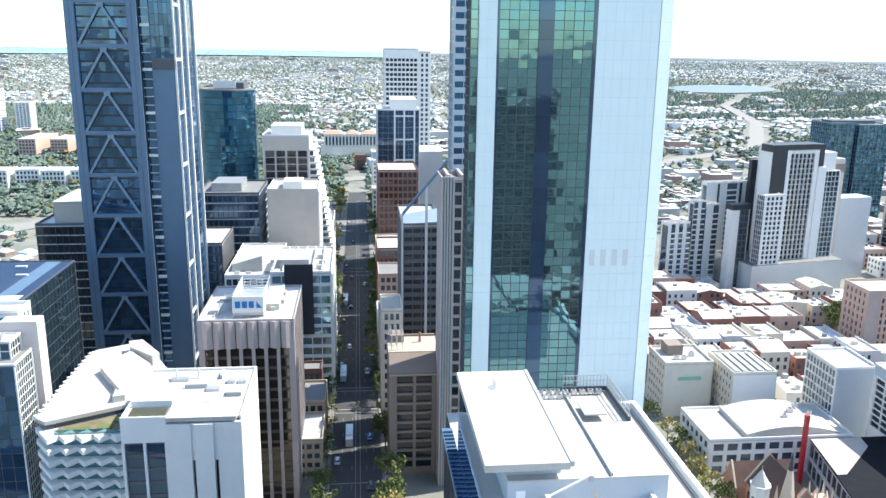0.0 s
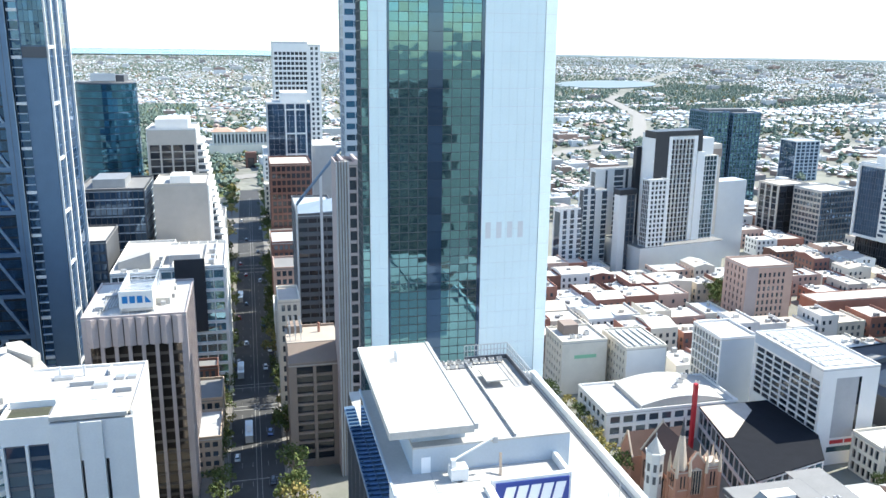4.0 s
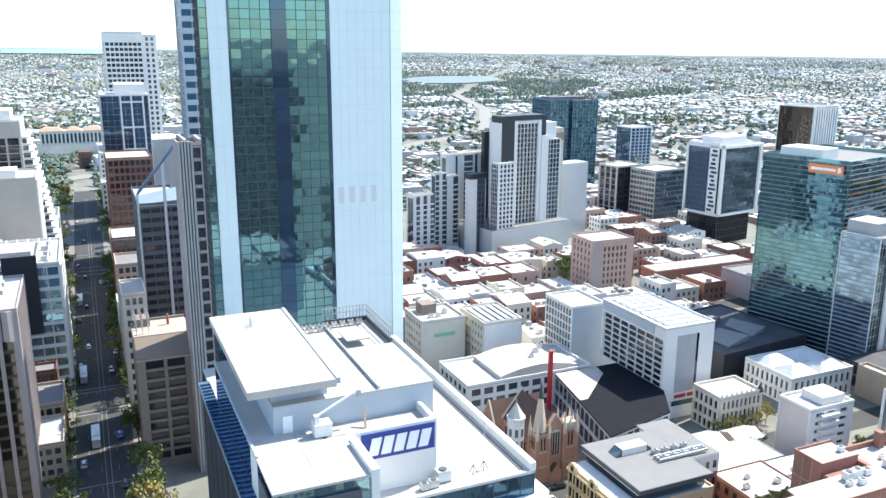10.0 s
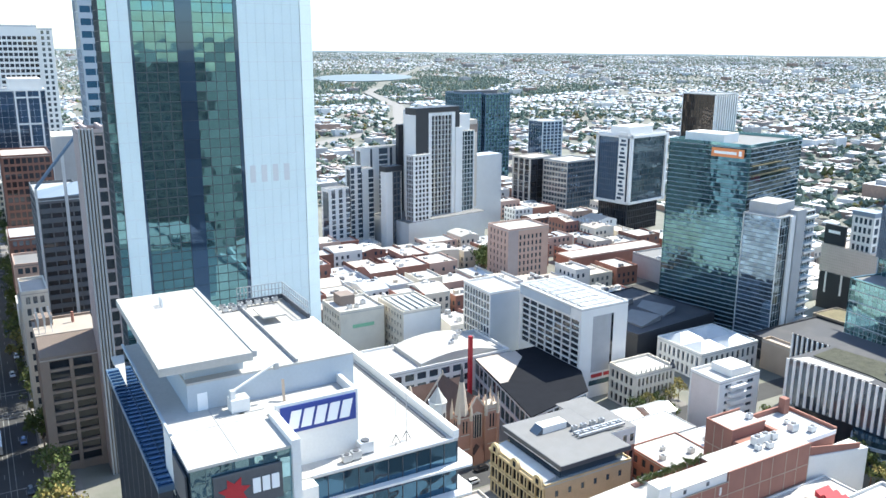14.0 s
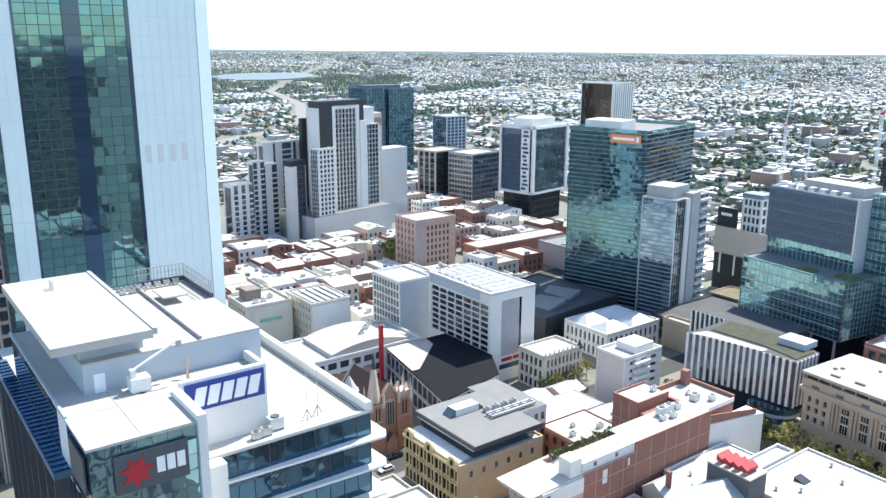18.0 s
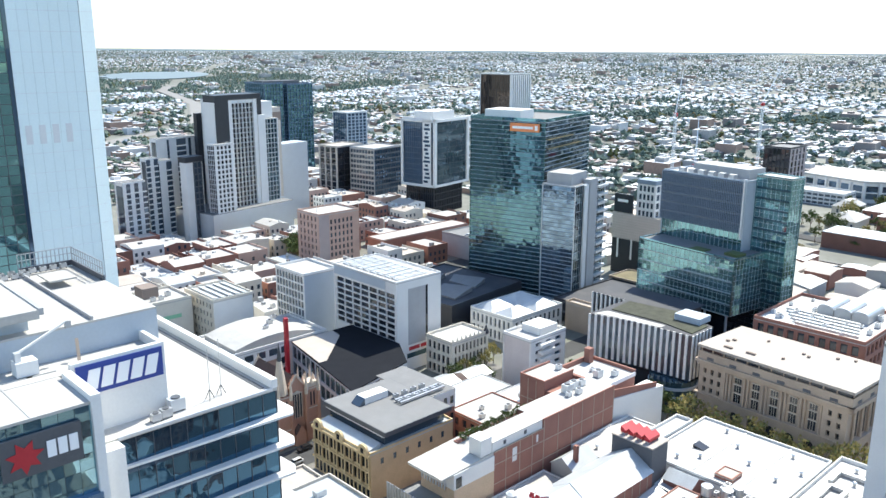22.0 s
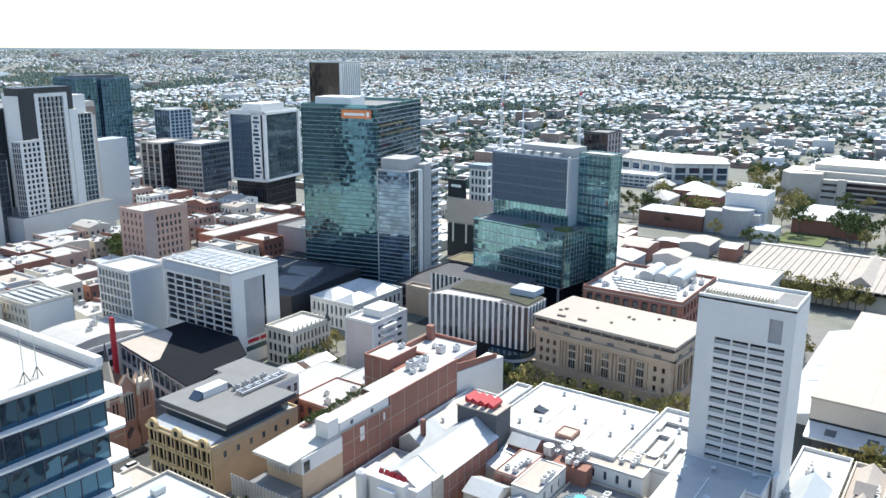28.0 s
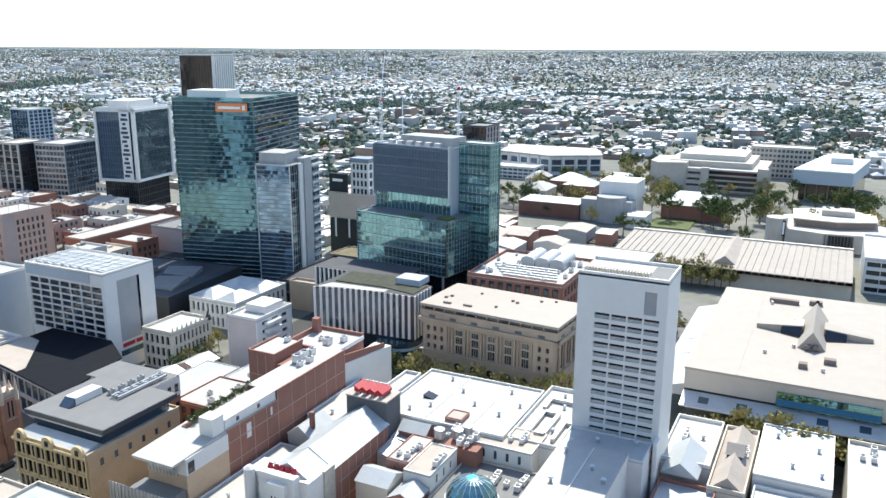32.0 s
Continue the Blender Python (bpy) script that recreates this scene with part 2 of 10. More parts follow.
# ---- mesh helpers ----
class Geo:
    """Gathers faces for one mesh."""

    def __init__(self):
        self.v, self.f, self.m = [], [], []

    def poly(self, pts, mat=0):
        k = len(self.v)
        self.v += [tuple(p) for p in pts]
        self.f.append(tuple(range(k, k + len(pts))))
        self.m.append(mat)
        return self

    def prism(self, pts, z0, z1, mat=0, top=None, bottom=True):
        """pts counter-clockwise from above; z0, z1 numbers or lists a point."""
        n = len(pts)
        a = z0 if isinstance(z0, (list, tuple)) else [z0] * n
        b = z1 if isinstance(z1, (list, tuple)) else [z1] * n
        k = len(self.v)
        self.v += [(p[0], p[1], z) for p, z in zip(pts, a)] + [(p[0], p[1], z) for p, z in zip(pts, b)]
        for i in range(n):
            j = (i + 1) % n
            self.f.append((k + i, k + j, k + n + j, k + n + i))
            self.m.append(mat)
        self.f.append(tuple(range(k + n, k + 2 * n)))
        self.m.append(mat if top is None else top)
        if bottom:
            self.f.append(tuple(range(k + n - 1, k - 1, -1)))
            self.m.append(mat)
        return self

    def box(self, x0, x1, y0, y1, z0, z1, mat=0, top=None):
        return self.prism([(x0, y0), (x1, y0), (x1, y1), (x0, y1)], z0, z1, mat, top)

    def cyl(self, x, y, r, z0, z1, n=12, mat=0, r1=None, top=None):
        r1 = r if r1 is None else r1
        k = len(self.v)
        for rr, z in ((r, z0), (r1, z1)):
            self.v += [(x + rr * math.cos(2 * math.pi * i / n), y + rr * math.sin(2 * math.pi * i / n), z) for i in range(n)]
        for i in range(n):
            j = (i + 1) % n
            self.f.append((k + i, k + j, k + n + j, k + n + i))
            self.m.append(mat)
        self.f += [tuple(range(k + n, k + 2 * n)), tuple(range(k + n - 1, k - 1, -1))]
        self.m += [mat if top is None else top, mat]
        return self

    def bar(self, a, b, w, mat=0, w2=None):
        """A square bar from a to b."""
        a, b = Vector(a), Vector(b)
        d = (b - a).normalized()
        s = d.cross(Vector((0, 0, 1)))
        s = Vector((1, 0, 0)) if s.length < 1e-3 else s.normalized()
        t = s.cross(d)
        s, t = s * w / 2, t * (w2 or w) / 2
        k = len(self.v)
        self.v += [tuple(p + q) for p in (a, b) for q in (-s - t, s - t, s + t, -s + t)]
        self.f += [(k + i, k + (i + 1) % 4, k + 4 + (i + 1) % 4, k + 4 + i) for i in range(4)] + [(k + 3, k + 2, k + 1, k), (k + 4, k + 5, k + 6, k + 7)]
        self.m += [mat] * 6
        return self

    def vault(self, x0, x1, y0, y1, z0, wall, rise, n=8):
        """A barrel roof along x on low walls, one closed shell."""
        prof = [(y0, z0)] + [(y0 + (y1 - y0) * (0.5 - 0.5 * math.cos(math.pi * i / n)), z0 + wall + rise * math.sin(math.pi * i / n)) for i in range(n + 1)] + [(y1, z0)]
        k, m = len(self.v), len(prof)
        self.v += [(x, y, z) for x in (x0, x1) for y, z in prof]
        self.f += [tuple(range(k + m - 1, k - 1, -1)), tuple(range(k + m, k + 2 * m))] + [(k + i, k + (i + 1) % m, k + m + (i + 1) % m, k + m + i) for i in range(m)]
        self.m += [0] * (m + 2)
        return self

    def gable(self, x0, x1, y0, y1, z0, z1, along="x", mat=0, over=0.0, end=None):
        """A ridged roof with its ridge along x or y."""
        x0, x1, y0, y1 = x0 - over, x1 + over, y0 - over, y1 + over
        if along == "x":
            ym = (y0 + y1) / 2
            a, b = (x0, ym, z1), (x1, ym, z1)
        else:
            xm = (x0 + x1) / 2
            a, b = (xm, y0, z1), (xm, y1, z1)
        c = [(x0, y0, z0), (x1, y0, z0), (x1, y1, z0), (x0, y1, z0)]
        e = mat if end is None else end
        if along == "x":
            self.poly([c[0], c[1], b, a], mat), self.poly([c[2], c[3], a, b], mat)
            self.poly([c[1], c[2], b], e), self.poly([c[3], c[0], a], e)
        else:
            self.poly([c[1], c[2], b, a], mat), self.poly([c[3], c[0], a, b], mat)
            self.poly([c[0], c[1], a], e), self.poly([c[2], c[3], b], e)
        self.poly([c[3], c[2], c[1], c[0]], e)
        return self

    def hip(self, x0, x1, y0, y1, z0, z1, inset, mat=0):
        c = [(x0, y0, z0), (x1, y0, z0), (x1, y1, z0), (x0, y1, z0)]
        t = [(x0 + inset, y0 + inset, z1), (x1 - inset, y0 + inset, z1), (x1 - inset, y1 - inset, z1), (x0 + inset, y1 - inset, z1)]
        for i in range(4):
            self.poly([c[i], c[(i + 1) % 4], t[(i + 1) % 4], t[i]], mat)
        self.poly(t, mat), self.poly(c[::-1], mat)
        return self


def mesh_of(name, g, mats):
    me = bpy.data.meshes.new(name)
    me.from_pydata(g.v, [], g.f)
    for m in mats if isinstance(mats, (list, tuple)) else [mats]:
        me.materials.append(M[m] if isinstance(m, str) else m)
    if any(g.m):
        me.polygons.foreach_set("material_index", g.m)
    return me


def thing(name, label, category, x=0.0, y=0.0, z=0.0, group="", kind=""):
    ob = new(name)
    ob.empty_display_size = 0.5
    ob.location = (x, y, z)
    return tagged(ob, label, category, group, kind)


def base_of(ob):
    p = Vector((0, 0, 0))
    while ob is not None:
        p += ob.location
        ob = ob.parent
    return p


def part(name, g, mats, parent=None, label="", kind=""):
    """Links a gathered mesh, given in world places, as one object under a thing or a part."""
    ob = new(name, g if isinstance(g, bpy.types.Mesh) else mesh_of(name, g, mats))
    if parent is not None:
        ob.parent = parent
        if parent.parent is None:
            ob.matrix_parent_inverse = Matrix.Translation(-base_of(parent))
    return tagged(ob, label, kind=kind)


def single(name, g, mats, label, category, group="", kind=""):
    return tagged(new(name, mesh_of(name, g, mats)), label, category, group, kind)


# ---- facades ----
class Face:
    """One upright side: o its left end seen from outside, u along it, n outwards."""

    def __init__(self, ox, oy, ux, uy, w):
        self.o, self.u, self.w = (ox, oy), (ux, uy), w
        self.n = (uy, -ux)

    def at(self, s, d):
        return (self.o[0] + self.u[0] * s + self.n[0] * d, self.o[1] + self.u[1] * s + self.n[1] * d)

    def box(self, g, s0, s1, z0, z1, d0, d1, mat=0):
        return g.prism([self.at(s0, d1), self.at(s1, d1), self.at(s1, d0), self.at(s0, d0)], z0, z1, mat)


def sides(x0, x1, y0, y1):
    return {"E": Face(x0, y0, 1, 0, x1 - x0), "N": Face(x1, y0, 0, 1, y1 - y0), "W": Face(x1, y1, -1, 0, x1 - x0), "S": Face(x0, y1, 0, -1, y1 - y0)}


def between(a, b):
    """The side from a to b, seen with a at its left."""
    d = Vector((b[0] - a[0], b[1] - a[1]))
    l = d.length
    return Face(a[0], a[1], d.x / l, d.y / l, l)


UNIT = {}
COUNT = [0]


def pane_mesh(mat):
    if mat not in UNIT:
        UNIT[mat] = mesh_of("pane", Geo().box(-0.5, 0.5, -0.5, 0.5, -0.5, 0.5), mat)
    return UNIT[mat]


rng = random.Random(7)


def panes(parent, face, cells, mat, d=0.03, limit=80, tilt=0.15, name="pane", thick=0.06):
    """Glass panes in the cells (s0, s1, z0, z1); the first ones are parts of their own, the rest one sheet of panes."""
    base = base_of(parent)
    u, n = Vector((*face.u, 0)), Vector((*face.n, 0))
    rest = Geo()
    for i, (s0, s1, z0, z1) in enumerate(cells):
        a, b = radians(rng.gauss(0, tilt)), radians(rng.gauss(0, tilt))
        p = face.at((s0 + s1) / 2, d)
        if i < limit * 0.07:
            m = Matrix(((u.x, n.x, 0), (u.y, n.y, 0), (0, 0, 1))).to_4x4() @ Matrix.Rotation(a, 4, "Z") @ Matrix.Rotation(b, 4, "X") @ Matrix.Diagonal((s1 - s0, thick, z1 - z0, 1))
            m.translation = Vector((*p, (z0 + z1) / 2)) - base
            ob = new(name, pane_mesh(mat))
            ob.parent = parent
            ob.matrix_basis = m
        else:
            h, w = (z1 - z0) / 2, (s1 - s0) / 2
            q = []
            for sx, sz in ((-1, -1), (1, -1), (1, 1), (-1, 1)):
                off = d + sx * w * math.tan(a) + sz * h * math.tan(b)
                x, y = face.at((s0 + s1) / 2 + sx * w, off)
                q.append((x, y, (z0 + z1) / 2 + sz * h))
            rest.poly(q)
    if rest.f:
        part("glazing", rest, mat, parent, kind="stuff")


def grid(cols, floors, pier=0.6, band=1.0, depth=0.35, wall="white", gls="g_dark", limit=60, end=None, top=0.0, foot=0.0, tilt=0.15, split=1, pier_d=None, band_d=None, sill=True, pier_mat=None):
    """Piers and spandrels standing proud of the panes between them."""
    pd, bd = pier_d or depth, band_d or depth

    def build(th, face, z0, z1, own):
        zb, zt = z0 + foot, z1 - top
        e = pier if end is None else end
        fh = (zt - zb) / floors
        cw = (face.w - 2 * e + pier) / cols
        joined = Geo()

        def put(name, *a):
            if own:
                part(name, face.box(Geo(), *a), wall if name != "pier" or pier_mat is None else pier_mat, th)
            else:
                face.box(joined, *a)
        if pier > 0:
            for c in range(cols + 1):
                s0 = e - pier + c * cw if 0 < c < cols else (0 if c == 0 else face.w - e)
                s1 = s0 + (pier if 0 < c < cols else e)
                put("pier", s0, s1, z0, z1, 0, pd)
        if band > 0:
            for f in range(floors + 1):
                b0 = zb + f * fh - (band * 0.5 if f else (zb - z0))
                b1 = zb + f * fh + (band * 0.5 if f < floors else (z1 - zt))
                if b1 - b0 > 0.02:
                    put("spandrel", 0.004, face.w - 0.004, b0, b1, 0, bd - 0.004 if bd == pd else bd)
        elif top or foot:
            if top:
                put("spandrel", 0.004, face.w - 0.004, zt, z1, 0, pd + 0.01)
            if foot:
                put("spandrel", 0.004, face.w - 0.004, z0, zb, 0, pd + 0.01)
        if joined.f:
            part("facade_frame", joined, wall, th, kind="stuff")
        cells = []
        for f in range(floors):
            for c in range(cols):
                s0 = e + c * cw
                s1 = s0 + cw - pier
                for k in range(split):
                    cells.append((s0 + (s1 - s0) * k / split + 0.02, s0 + (s1 - s0) * (k + 1) / split - 0.02, zb + f * fh + band * 0.5, zb + (f + 1) * fh - band * 0.5))
        cells.reverse()
        panes(th, face, cells, gls, limit=limit if own else 0, tilt=tilt)
    return build


def curtain(pw, fh, gls="g_blue", mull="alu", mw=0.08, md=0.12, limit=80, tilt=0.2, hz=True, vt=True, fin=0.0):
    """A curtain wall of panes pw wide and fh high between thin mullions."""

    def build(th, face, z0, z1, own):
        cols, rows = max(1, round(face.w / pw)), max(1, round((z1 - z0) / fh))
        cw, ch = face.w / cols, (z1 - z0) / rows
        cells = [(c * cw + 0.01, (c + 1) * cw - 0.01, z0 + r * ch + 0.01, z0 + (r + 1) * ch - 0.01) for r in range(rows) for c in range(cols)]
        cells.reverse()
        panes(th, face, cells, gls, limit=limit if own else 0, tilt=tilt)
        g = Geo()
        if hz:
            for r in range(rows + 1):
                face.box(g, 0, face.w, z0 + r * ch - mw / 2, z0 + r * ch + mw / 2, 0.02, md + fin)
        if vt:
            for c in range(cols + 1):
                face.box(g, max(0, c * cw - mw / 2), min(face.w, c * cw + mw / 2), z0, z1, 0.02, md - 0.01)
        part("mullions", g, mull, th)
    return build


def blank(mat, joints=0.0, depth=0.3, vjoint=0.0):
    """A closed wall, in separate storey-high panels where joints are given."""

    def build(th, face, z0, z1, own):
        if not joints:
            part("wall", face.box(Geo(), 0, face.w, z0, z1, 0, depth), mat, th)
            return
        rows = max(1, round((z1 - z0) / joints))
        cols = max(1, round(face.w / vjoint)) if vjoint else 1
        g = Geo()
        face.box(g, 0.01, face.w - 0.01, z0, z1, 0, depth - 0.05)
        for r in range(rows):
            for c in range(cols):
                face.box(g, c * face.w / cols + 0.02, (c + 1) * face.w / cols - 0.02, z0 + r * (z1 - z0) / rows + 0.03, z0 + (r + 1) * (z1 - z0) / rows - 0.03, depth - 0.05, depth)
        part("panel_cladding", g, mat, th, kind="stuff")
    return build


def block(th, x0, x1, y0, y1, z0, z1, E=None, S=None, N=None, W=None, core="dgrey", roof="white_roof", wall="white", parapet=0.9, inset=0.35, own="ES", roof_name="roof"):
    """A straight-sided volume: core, sides, roof and parapet as parts of the thing th."""
    i = inset
    part("core", Geo().box(x0 + i, x1 - i, y0 + i, y1 - i, z0, z1 - 0.3), core, th)
    for k, face in sides(x0 + i, x1 - i, y0 + i, y1 - i).items():
        style = {"E": E, "S": S, "N": N, "W": W}[k] or blank(wall, depth=i)
        style(th, face, z0, z1 - 0.3, k in own)
    c = 0.004
    posts = Geo()
    for a in ((x0, x0 + i, y0, y0 + i), (x1 - i, x1, y0, y0 + i), (x1 - i, x1, y1 - i, y1), (x0, x0 + i, y1 - i, y1)):
        posts.box(a[0] + c, a[1] - c, a[2] + c, a[3] - c, z0, z1 - 0.3)
    part("corner_trim", posts, wall, th, kind="stuff")
    part(roof_name, Geo().box(x0, x1, y0, y1, z1 - 0.3, z1), roof, th)
    if parapet:
        g = Geo()
        t = 0.3
        g.box(x0 - 0.02, x1 + 0.02, y0 - 0.02, y0 + t, z1, z1 + parapet), g.box(x0 - 0.02, x1 + 0.02, y1 - t, y1 + 0.02, z1, z1 + parapet)
        g.box(x0 - 0.02, x0 + t, y0 + t, y1 - t, z1, z1 + parapet), g.box(x1 - t, x1 + 0.02, y0 + t, y1 - t, z1, z1 + parapet)
        part("parapet", g, wall, th)
    return th


def building(name, label, x0, x1, y0, y1, h, category="building", z0=0.0, group="", rot=0.0, **kw):
    """A block as a thing; rot turns it about its near south-east corner."""
    th = thing(name, label, category, x0, y0, z0, group)
    th.rotation_euler.z = radians(rot)
    block(th, x0, x1, y0, y1, z0, h, **kw)
    return th


def bars_sign(parent, mat, x0, x1, y, z0, z1, n, lean=0.0, gap=0.25):
    """A brand's letters as plain slanted blocks."""
    w = (x1 - x0) / n
    for i in range(n):
        a, b = x0 + i * w, x0 + (i + 1) * w - w * gap
        g = Geo()
        q = [(a, z0), (b, z0), (b + lean, z1), (a + lean, z1)]
        g.poly([(u, y, v) for u, v in q]).poly([(u, y + 0.08, v) for u, v in q][::-1])
        for k in range(4):
            (u0, v0), (u1, v1) = q[k], q[(k + 1) % 4]
            g.poly([(u1, y, v1), (u0, y, v0), (u0, y + 0.08, v0), (u1, y + 0.08, v1)])
        part("letter_block", g, mat, parent)

# ---- ground, roads, pavements, far land ----
def land_lift(x, y):
    """How high the far land stands in a direction: highest to the south-west, lower to the north."""
    az = np.degrees(np.arctan2(x, y))
    return np.interp(az, [-180, -40, -8, 14, 32, 60, 100, 180], [0.98, 1.10, 1.09, 0.98, 0.90, 0.82, 0.80, 0.98])


def land_z(x, y):
    """Height of the land: level, then a long slow rise to the skyline."""
    t = np.clip((np.hypot(x, y) - 2100.0) / 2750.0, 0, 1)
    return 89.0 * (1 - (1 - t) ** 2.2) * land_lift(x, y)


def build_ground():
    g = Geo()
    rings = [0, 150, 300, 500, 800, 1200, 1700, 2100, 2300, 2500, 2750, 3000, 3300, 3600, 3900, 4200, 4500, 4700, 4880]
    n = 120
    for r in rings:
        for i in range(n):
            a = 2 * math.pi * i / n
            x, y = r * math.sin(a), r * math.cos(a)
            w = noise.noise(Vector((math.cos(a) * 6, math.sin(a) * 6, r / 900))) * 4.0 * min(1, max(0, (r - 2500) / 1500))
            g.v.append((x, y, float(land_z(x, y)) + w - 0.02))
    for j in range(len(rings) - 1):
        for i in range(n):
            a, b = j * n + i, j * n + (i + 1) % n
            g.f.append((a, a + n, b + n, b) if j else (a, a + n, b + n))
            g.m.append(0)
    return single("ground", g, "ground", "dry sandy suburban land rising to a low skyline", "ground", kind="structure")


build_ground()


def far_haze():
    """A glowing blue-grey band that paints the haze along the skyline, too far to shift."""
    m = bpy.data.materials.new("haze_glow")
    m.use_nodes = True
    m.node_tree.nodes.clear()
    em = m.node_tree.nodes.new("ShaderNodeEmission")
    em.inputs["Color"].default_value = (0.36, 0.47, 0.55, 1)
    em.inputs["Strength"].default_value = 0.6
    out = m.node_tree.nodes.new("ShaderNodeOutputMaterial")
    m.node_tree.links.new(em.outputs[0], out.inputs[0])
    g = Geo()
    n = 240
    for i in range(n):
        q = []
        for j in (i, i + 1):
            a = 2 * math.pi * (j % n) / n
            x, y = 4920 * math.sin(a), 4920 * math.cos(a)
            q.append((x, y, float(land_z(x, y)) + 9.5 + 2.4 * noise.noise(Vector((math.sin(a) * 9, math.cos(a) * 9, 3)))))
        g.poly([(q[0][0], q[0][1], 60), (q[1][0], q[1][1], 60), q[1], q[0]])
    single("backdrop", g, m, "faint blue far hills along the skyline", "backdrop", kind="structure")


far_haze()


def slab(name, x0, x1, y0, y1, z, mat, label, cat, t=0.15, kind="structure"):
    return single(name, Geo().box(x0, x1, y0, y1, z - t, z), mat, label, cat, kind=kind)


# the terrace: carriageway, kerbed pavements, median
slab("road", -10.5, 6.2, -60, 760, 0.02, "asphalt", "wide shaded asphalt city street with worn lane lines", "road")
slab("pavement_south", -19, -10.5, -60, 700, 0.17, "paving", "paved footpath along the shaded street", "pavement")
slab("pavement_north", 6.2, 15, -60, 700, 0.17, "paving", "paved footpath along the shaded street", "pavement")
slab("road_hay", 94, 106, -60, 480, 0.03, "asphalt", "asphalt city street between low shops", "road")
slab("road_mall", 198.5, 203, 60, 420, 0.03, "paving", "paved pedestrian street in shade", "road")
slab("road_barrack", 107, 300, 171, 181, 0.035, "asphalt", "asphalt street beside a stone church", "road")
slab("road_william", -200, 420, 288, 300, 0.028, "asphalt", "asphalt cross street", "road")
slab("forrest_place", 199, 330, 44, 60, 0.03, "paving", "pale paved square beside the post office", "pavement")
slab("block_pavement", 106, 198, -40, 170, 0.12, "paving", "paved block ground between shop buildings", "pavement")


def lane_lines():
    th = thing("lane_marking", "worn white painted lane lines on asphalt", "marking", -2, 350, 0.03, kind="stuff")
    g = Geo()
    for x in (-6.9, -3.6, 1.2, 3.7):
        y = 60
        while y < 720:
            g.box(x - 0.06, x + 0.06, y, y + 3, 0.02, 0.028)
            y += 12
    for x in (-2.4, -0.9):
        g.box(x - 0.08, x + 0.08, 60, 720, 0.02, 0.028)
    for y in (283, 286, 303, 306, 232, 520):
        g.box(-10, 5.8, y, y + 0.4, 0.02, 0.03)
    part("paint", g, "lane_paint", th)
    cross = thing("crossing", "pale paved bands across the asphalt street", "crossing", -2, 480, 0.02, kind="stuff")
    g = Geo()
    for y in (472, 480, 488, 554, 624, 628, 632):
        for i in range(5):
            g.box(-9.6 + i * 3.1, -7.2 + i * 3.1, y, y + 2.2, 0.02, 0.03)
    part("paving_bands", g, "paving", cross)


lane_lines()

